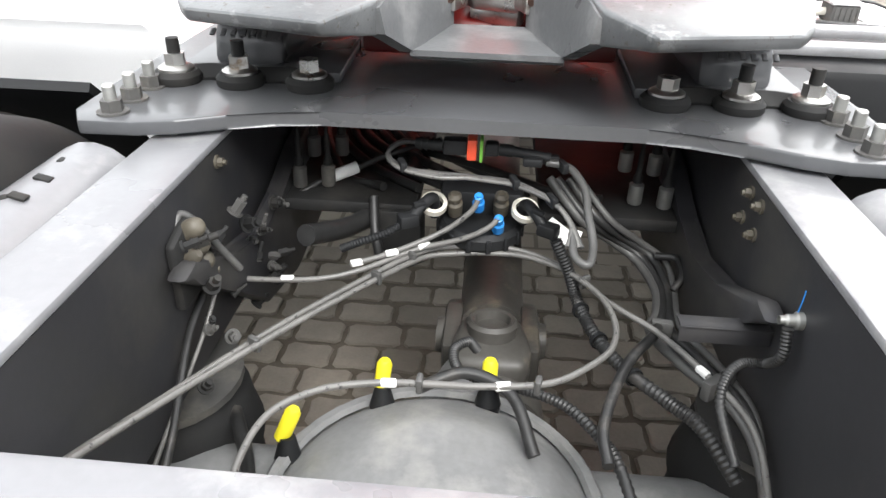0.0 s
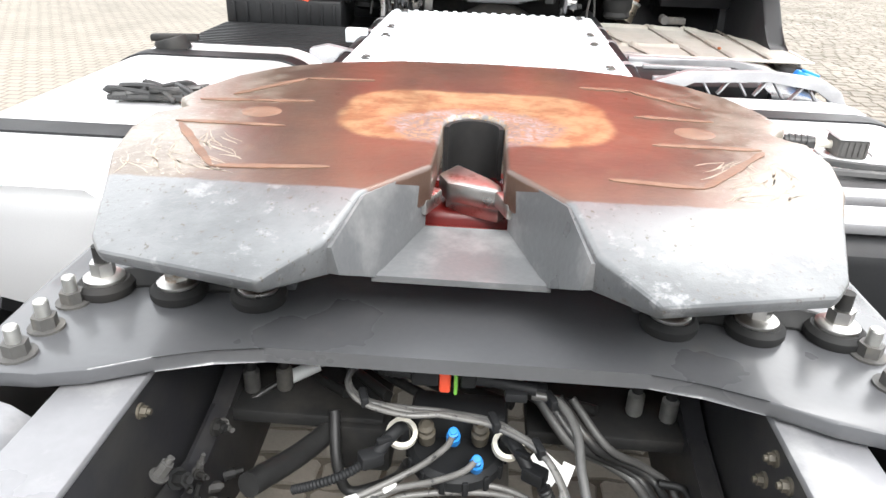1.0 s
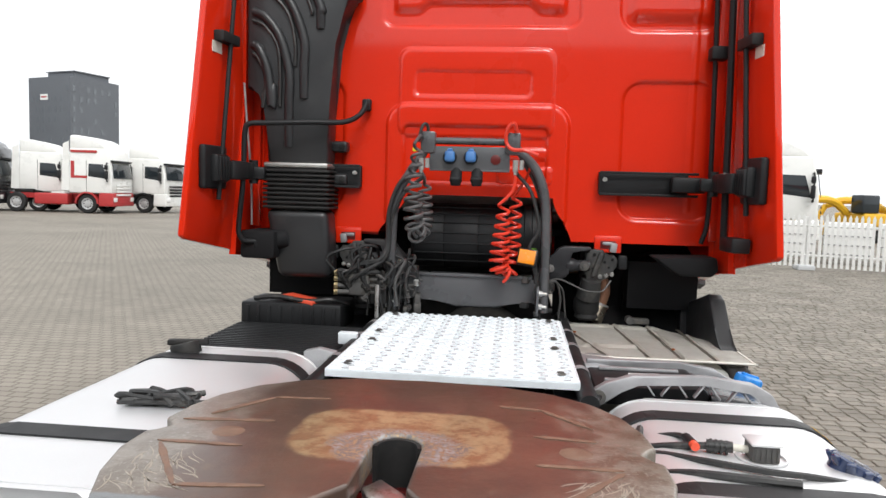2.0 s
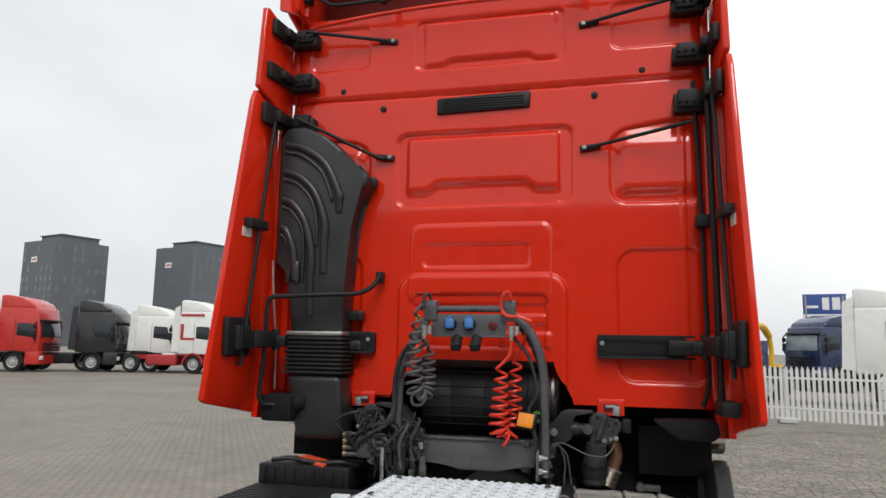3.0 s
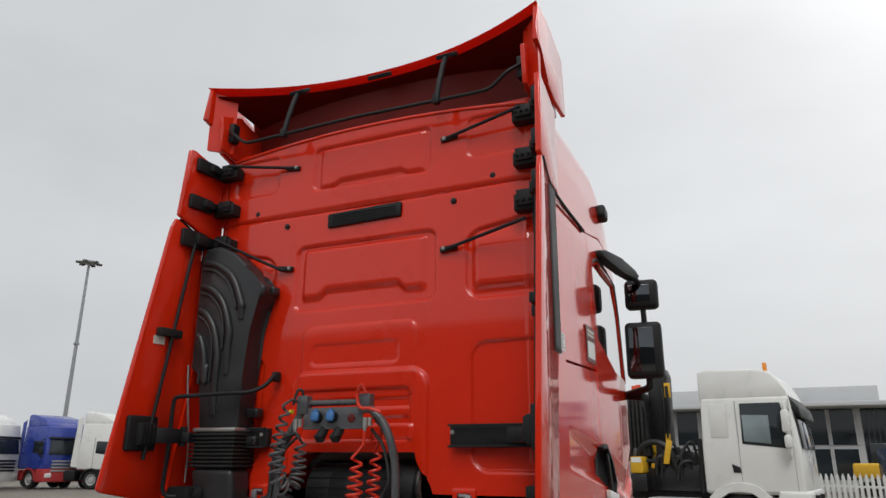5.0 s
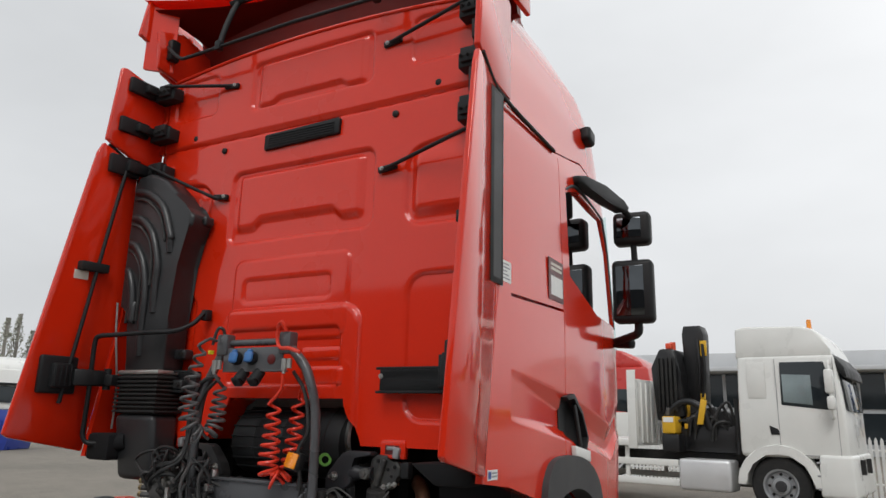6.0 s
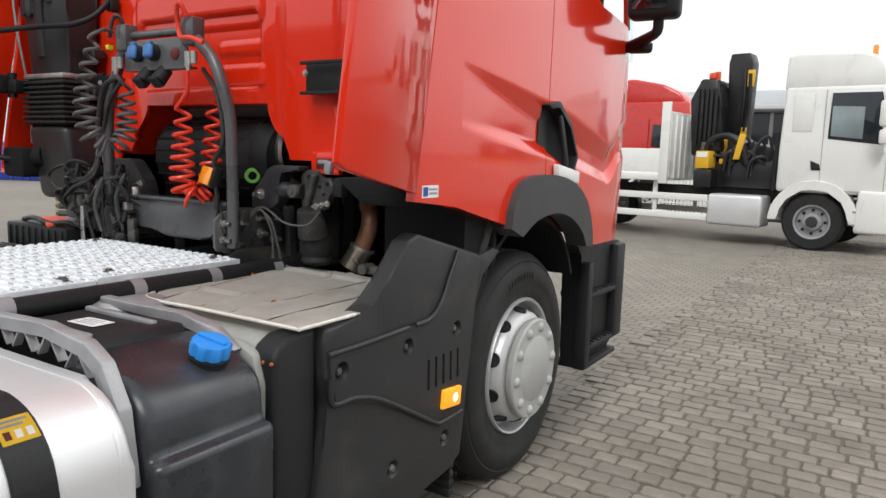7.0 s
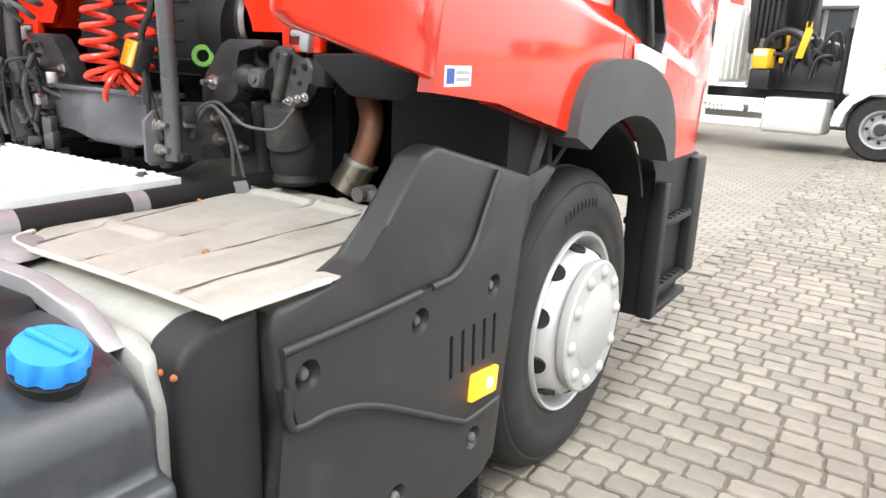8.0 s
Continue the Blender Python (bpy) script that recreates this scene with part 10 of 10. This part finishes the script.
def excavator(place, turn, s=1.0, rise=1.0, label="yellow excavator standing behind the fence"):
    t = thing("excavator", label, "excavator", place, turn, group="yellow machines behind the fence")
    bm = B()
    box(bm, -1.2, -0.6, -1.7, 1.7, 0.0, 0.75, 0.25, 4)
    part("track", bm, dusty_black, t)
    bm = B()
    box(bm, 0.6, 1.2, -1.7, 1.7, 0.0, 0.75, 0.25, 4)
    part("track", bm, dusty_black, t)
    bm = B()
    box(bm, -1.2, 1.2, -1.9, 1.2, 0.95, 1.75, 0.15, 3)
    cyl(bm, (0, 0, 0.5), (0, 0, 0.96), 0.6, seg=20)
    part("body", bm, machine_yellow, t)
    bm = B()
    box(bm, -1.15, -0.2, 0.1, 1.35, 1.75, 2.85, 0.12, 3)
    part("operator_cab", bm, dark_glass, t)
    bm = B()
    tube(bm, [(0.2, 0.9, 1.5), (0.2, 2.2, 1.5 + 1.8 * rise), (0.2, 3.6, 1.5 + 2.0 * rise), (0.2, 4.6, 1.5 + 1.4 * rise)], 0.24, 8, 6)
    part("boom", bm, machine_yellow, t)
    bm = B()
    tube(bm, [(0.2, 4.6, 1.5 + 1.4 * rise), (0.2, 4.9, 1.2 + 0.7 * rise), (0.2, 4.8, 1.0)], 0.17, 8, 4)
    prism(bm, [(4.4, 0.3), (5.2, 0.3), (5.3, 1.0), (4.7, 1.1)], "x", -0.4, 0.8, 0.05)
    part("stick_and_bucket", bm, machine_yellow, t)
    t.scale = (s, s, s)


excavator(at_bearing(8.0, 46, (1.03, -0.27)), -33, 0.95)


def site_container():
    """Dark blue steel container in front of the digger."""
    c = thing("site_container", "dark blue ribbed steel container with a white mark", "container", at_bearing(8.75, 40, (1.03, -0.27)), 8)
    bm = B()
    box(bm, -0.62, 0.62, -1.2, 1.2, 0.05, 2.30, 0.02)
    body = part("body", bm, navy_paint, c)
    for k in range(8):
        part("rib", box(B(), -0.58 + 0.155 * k, -0.52 + 0.155 * k, -1.225, -1.19, 0.15, 1.75, 0.006), navy_paint, body)
    part("white_mark", box(B(), -0.56, 0.25, -1.21, -1.201, 1.85, 2.15), label_white, body)


site_container()
excavator(at_bearing(24.9, 36, (0.2, 0)), 110, 0.72, 0.5)
excavator(at_bearing(27.6, 37, (0.2, 0)), 70, 0.72, 0.5)


def sign_board():
    place = at_bearing(14.0, 46, (1.0, -0.3))
    t = thing("sign_board", "blue and white banner board on posts", "sign", place, -14)
    for s in (-1, 1):
        bm = B()
        cyl(bm, (s * 0.95, 0, 0), (s * 0.95, 0, 5.0), 0.06, seg=10)
        part("post", bm, galv_pole, t)
    bm = B()
    box(bm, -1.1, 1.1, -0.03, 0.03, 3.4, 5.1, 0.01)
    board = part("panel", bm, label_blue, t)
    bm = B()
    box(bm, -1.08, 1.08, -0.036, -0.03, 3.42, 3.95)
    part("white_band", bm, label_white, board)
    for x0, x1, z0, z1 in ((-0.1, 0.25, 4.2, 4.9), (0.4, 0.8, 4.2, 4.9), (-0.9, -0.3, 4.3, 4.45)):
        bm = B()
        box(bm, x0, x1, -0.036, -0.03, z0, z1)
        part("plain_mark", bm, label_white, board)


sign_board()


# ---- buildings ----
def tower(az, r, width, deep, height, turn, label):
    x, y, z = at_bearing(az, r)
    t = thing("office_tower", label, "building", (x, y, 0), turn, group="grey towers beyond the yard")
    bm = B()
    box(bm, -width / 2, width / 2, -deep / 2, deep / 2, 0, height)
    part("wall", bm, tower_skin, t, smooth=0)
    bm = B()
    box(bm, -width * 0.22, width * 0.42, -deep * 0.35, deep * 0.35, height, height + 2.0)
    box(bm, -width * 0.24, width * 0.44, -deep * 0.37, deep * 0.37, height + 1.8, height + 2.1)
    part("roof_plant", bm, tower_skin, t, smooth=0)
    rnd = random.Random(int(height * 10))
    win_mesh = {}
    floors = int(height / 3.2)
    for face in (0, 1):
        span = width if face == 0 else deep
        cols = int(span / 2.4)
        for j in range(1, floors):
            for i in range(cols):
                if rnd.random() < 0.45:
                    continue
                u = -span / 2 + (i + 0.5) * span / cols
                if face not in win_mesh:
                    bm = B()
                    if face == 0:
                        box(bm, -0.55, 0.55, -0.06, 0.0, 0, 1.7)
                    else:
                        box(bm, 0.0, 0.06, -0.55, 0.55, 0, 1.7)
                    w = part("window", bm, tower_glass, t, smooth=0)
                    win_mesh[face] = w.data
                else:
                    w = new("window", win_mesh[face])
                    w.parent = t
                w.matrix_basis = pose(*((u, -deep / 2 - 0.02, 3.2 * j + 0.8) if face == 0 else (width / 2 + 0.02, u, 3.2 * j + 0.8)))
    for u, zz in ((-width * 0.12, height * 0.82), (-width * 0.40, height * 0.22)):
        bm = B()
        box(bm, u - 1.6, u + 1.6, -deep / 2 - 0.15, -deep / 2 - 0.05, zz - 0.9, zz + 0.9)
        sgn = part("lit_sign", bm, label_white, t)
        bm = B()
        box(bm, u - 1.2, u + 1.2, -deep / 2 - 0.18, -deep / 2 - 0.15, zz - 0.2, zz + 0.25)
        part("sign_bar", bm, dull_red if zz > height * 0.5 else label_grey, sgn)


tower(-42.4, 262, 18.0, 18.0, 33.2, -17, "dark grey office tower with scattered windows")
tower(-33.6, 262, 18.4, 18.4, 34.0, -17, "dark grey office tower with a small red sign")


def low_building():
    """Flat-roofed offices: a glazed ground storey, a wide pale roof slab over it and a set-back pale storey on top."""
    t = thing("office_building", "long pale flat-roofed office building with dark glazing", "building", (0.7, 50.5, 0), 0)
    bm = B()
    box(bm, -14.0, 6.2, 0.6, 12.0, 0.0, 4.93, 0.05)
    part("wall", bm, concrete, t)
    bm = B()
    box(bm, -14.4, 8.1, -1.6, 12.6, 4.95, 5.22, 0.04)
    part("roof", bm, concrete, t, "pale overhanging flat roof")
    bm = B()
    box(bm, -14.2, 7.3, 0.2, 12.2, 5.225, 6.25, 0.04)
    part("upper_storey", bm, concrete, t, "pale windowless upper storey")
    for z0, z1 in ((0.7, 2.5), (2.75, 4.88)):
        for k in range(13):
            bm = B()
            box(bm, -13.8 + 1.52 * k, -12.4 + 1.52 * k, 0.52, 0.62, z0, z1)
            w = part("window", bm, dark_glass, t)
            for q in (0.0, 1.4):
                bm = B()
                box(bm, -13.84 + 1.52 * k + q, -13.76 + 1.52 * k + q, 0.46, 0.52, z0, z1)
                part("frame", bm, concrete, w)
    bm = B()
    box(bm, 6.2, 7.7, 0.9, 11, 0.0, 4.93)
    part("glazed_corner", bm, dark_glass, t)
    for k in range(6):
        part("mullion", box(B(), 6.22 + 0.29 * k, 6.25 + 0.29 * k, 0.86, 0.90, 0.0, 4.93), tower_skin, t)


low_building()


def lamp_mast():
    x, y, z = at_bearing(-52.0, 71.5, (1.87, -0.25))
    t = thing("light_mast", "tall grey galvanised light mast with a lamp ring", "street lamp", (x, y, z))
    bm = B()
    lathe(bm, [(0.21, 0.0), (0.17, 8.0), (0.11, 19.4), (0.0, 19.5)], (0, 0, 0), (0, 0, 1), 16)
    part("pole", bm, galv_pole, t)
    bm = B()
    lathe(bm, [(0.15, 0.0), (0.75, 0.05), (0.75, 0.18), (0.15, 0.25)], (0, 0, 19.1), (0, 0, 1), 20)
    part("ring", bm, galv_pole, t)
    for k in range(6):
        a = 2 * math.pi * k / 6
        bm = B()
        obox(bm, (0.9 * math.cos(a), 0.9 * math.sin(a), 19.15), (0.45, 0.35, 0.18), 0.03, rz=math.degrees(a))
        part("floodlight", bm, dusty_grey, t)
    for h in (4.2, 11.5):
        bm = B()
        lathe(bm, [(0.15, 0.0), (0.25, 0.02), (0.25, 0.18), (0.15, 0.2)], (0, 0, h), (0, 0, 1), 14)
        part("collar", bm, galv_pole, t)


lamp_mast()


def poplar(place, h, seed):
    t = thing("poplar_tree", "thin poplar with sparse autumn leaves in haze-paled grey-green", "tree", place, group="poplars beyond the yard")
    rnd = random.Random(seed)
    bm = B()
    tube(bm, [(0, 0, 0), (0.1, 0.05, h * 0.4), (0.0, 0.0, h * 0.8), (0.05, 0, h)], 0.16, 8, 5)
    limbs = []
    for k in range(16):
        z0 = h * rnd.uniform(0.15, 0.85)
        a = rnd.uniform(0, 6.28)
        ln = (h - z0) * 0.35
        e = (ln * 0.35 * math.cos(a), ln * 0.35 * math.sin(a), z0 + ln)
        tube(bm, [(0, 0, z0), (e[0] * 0.6, e[1] * 0.6, z0 + ln * 0.4), e], 0.045, 5, 3)
        limbs.append(e)
    part("trunk", bm, bark, t)
    bm = B()
    for k in range(1500):
        z = h * rnd.uniform(0.12, 1.0)
        rr = 0.9 * math.sin(math.pi * min(1, (z / h) ** 0.8)) + 0.25
        a, q = rnd.uniform(0, 6.28), rr * math.sqrt(rnd.random())
        c = Vector((q * math.cos(a), q * math.sin(a), z))
        if noise.noise(c * 0.9) < -0.12:
            continue
        u = Vector((rnd.gauss(0, 1), rnd.gauss(0, 1), rnd.gauss(0, 1))).normalized() * rnd.uniform(0.07, 0.14)
        v = u.orthogonal().normalized() * rnd.uniform(0.05, 0.10)
        bm.faces.new([bm.verts.new(c + p) for p in (-u, -v, u, v)])
    tagged(part("crown", bm, leaf_mat, t, smooth=0), kind="stuff")


for k, az in enumerate((-60.6, -59.9, -59.0, -58.2, -61.5, -57.3)):
    poplar(at_bearing(az, 88 + 2 * (k % 3), (2.4, 0.8)), 11.0 + 0.9 * math.sin(k * 2.1), 40 + k)


def blue_skip():
    x, y, z = at_bearing(-61.2, 34.0, (2.4, 0.8))
    t = thing("blue_skip", "blue steel skip standing at the edge of the yard", "container", (x, y, z), 30)
    bm = B()
    prism(bm, [(-1.6, 0.0), (1.6, 0.0), (1.9, 1.5), (-1.9, 1.5)], "y", -0.9, 0.9, 0.03)
    part("body", bm, blue_paint, t)
    for k in range(5):
        bm = B()
        box(bm, -1.5 + 0.7 * k, -1.42 + 0.7 * k, -0.95, -0.88, 0.0, 1.1)
        part("rib", bm, blue_paint, t)


blue_skip()


# ---- paving stones of the yard, laid nearest the walk ----
def paving():
    w, d = 0.14, 0.115
    a, b, k, wave = w / 2 - 0.0048, d / 2 - 0.0048, 0.014, 0.0050

    def outline(f):
        x, y = a * f, b * f
        return [(-x + k, -y), (0.0, -y + wave), (x - k, -y), (x, -y + k), (x - wave * 0.6, 0.0), (x, y - k),
                (x - k, y), (0.0, y - wave), (-x + k, y), (-x, y - k), (-x + wave * 0.6, 0.0), (-x, -y + k)]
    bm = B()
    lo = [bm.verts.new((x, y, -0.012)) for x, y in outline(1.0)]
    mid = [bm.verts.new((x, y, -0.004)) for x, y in outline(1.0)]
    hi = [bm.verts.new((x, y, 0.002)) for x, y in outline(0.93)]
    for p, q in ((lo, mid), (mid, hi)):
        for i in range(12):
            bm.faces.new((p[i], p[(i + 1) % 12], q[(i + 1) % 12], q[i]))
    bm.faces.new(hi)
    first = part("paving_stone", bm, paver_mat, ground, smooth=0)
    mesh = first.data
    verts0 = [v.co.copy() for v in mesh.vertices]
    faces0 = [tuple(p.vertices) for p in mesh.polygons]
    rnd = random.Random(5)
    cells = []
    for j in range(-8, 150):
        y = 1.0 + j * d
        x = -1.2 + rnd.uniform(0, w)
        while x < 12.5:
            k2 = rnd.choice((0.86, 0.95, 1.0, 1.08, 1.3))
            x += k2 * w / 2
            if not ((x < 0.9 and y > 2.2) or x - 1.2 > 0.75 * (y - 1.0) + 1.0):
                cells.append((math.hypot(x - 2.1, y - 4.6), x, y, k2))
            x += k2 * w / 2
    cells.sort()
    made = 0
    vs, fs = [], []
    beds, bed_faces = [], []
    for near, x, y, k2 in cells:
        n0 = len(beds)
        beds.extend((x + sx * k2 * w / 2, y + sy * d / 2, -0.0052) for sx, sy in ((-1, -1), (1, -1), (1, 1), (-1, 1)))
        bed_faces.append((n0, n0 + 1, n0 + 2, n0 + 3))
        z = ground_z(x, y) + rnd.uniform(-0.002, 0.003)
        m = pose(x + rnd.uniform(-0.003, 0.003), y + rnd.uniform(-0.003, 0.003), z, rnd.uniform(-0.9, 0.9), rnd.uniform(-0.9, 0.9), rnd.uniform(-2.5, 2.5)) @ Matrix.Diagonal((k2, rnd.uniform(0.95, 1.02), 1, 1))
        if made < 300 and x > 1.0:
            ob = first if made == 0 else new("paving_stone", mesh)
            ob.parent = ground
            ob.matrix_basis = m
            made += 1
        else:
            n0 = len(vs)
            vs.extend(m @ v for v in verts0)
            fs.extend(tuple(n0 + q for q in f) for f in faces0)
    for name, label, points, faces, mat_ in (("paving_field", "weathered interlocking paving stones", vs, fs, paver_rest),
                                             ("joint_sand", "dark sand and dirt in the paving joints", beds, bed_faces, joint_sand)):
        me = bpy.data.meshes.new(name)
        me.from_pydata(points, [], faces)
        me.materials.append(mat_)
        field = new(name, me)
        field.parent = ground
        tagged(field, label, kind="stuff")


paving()
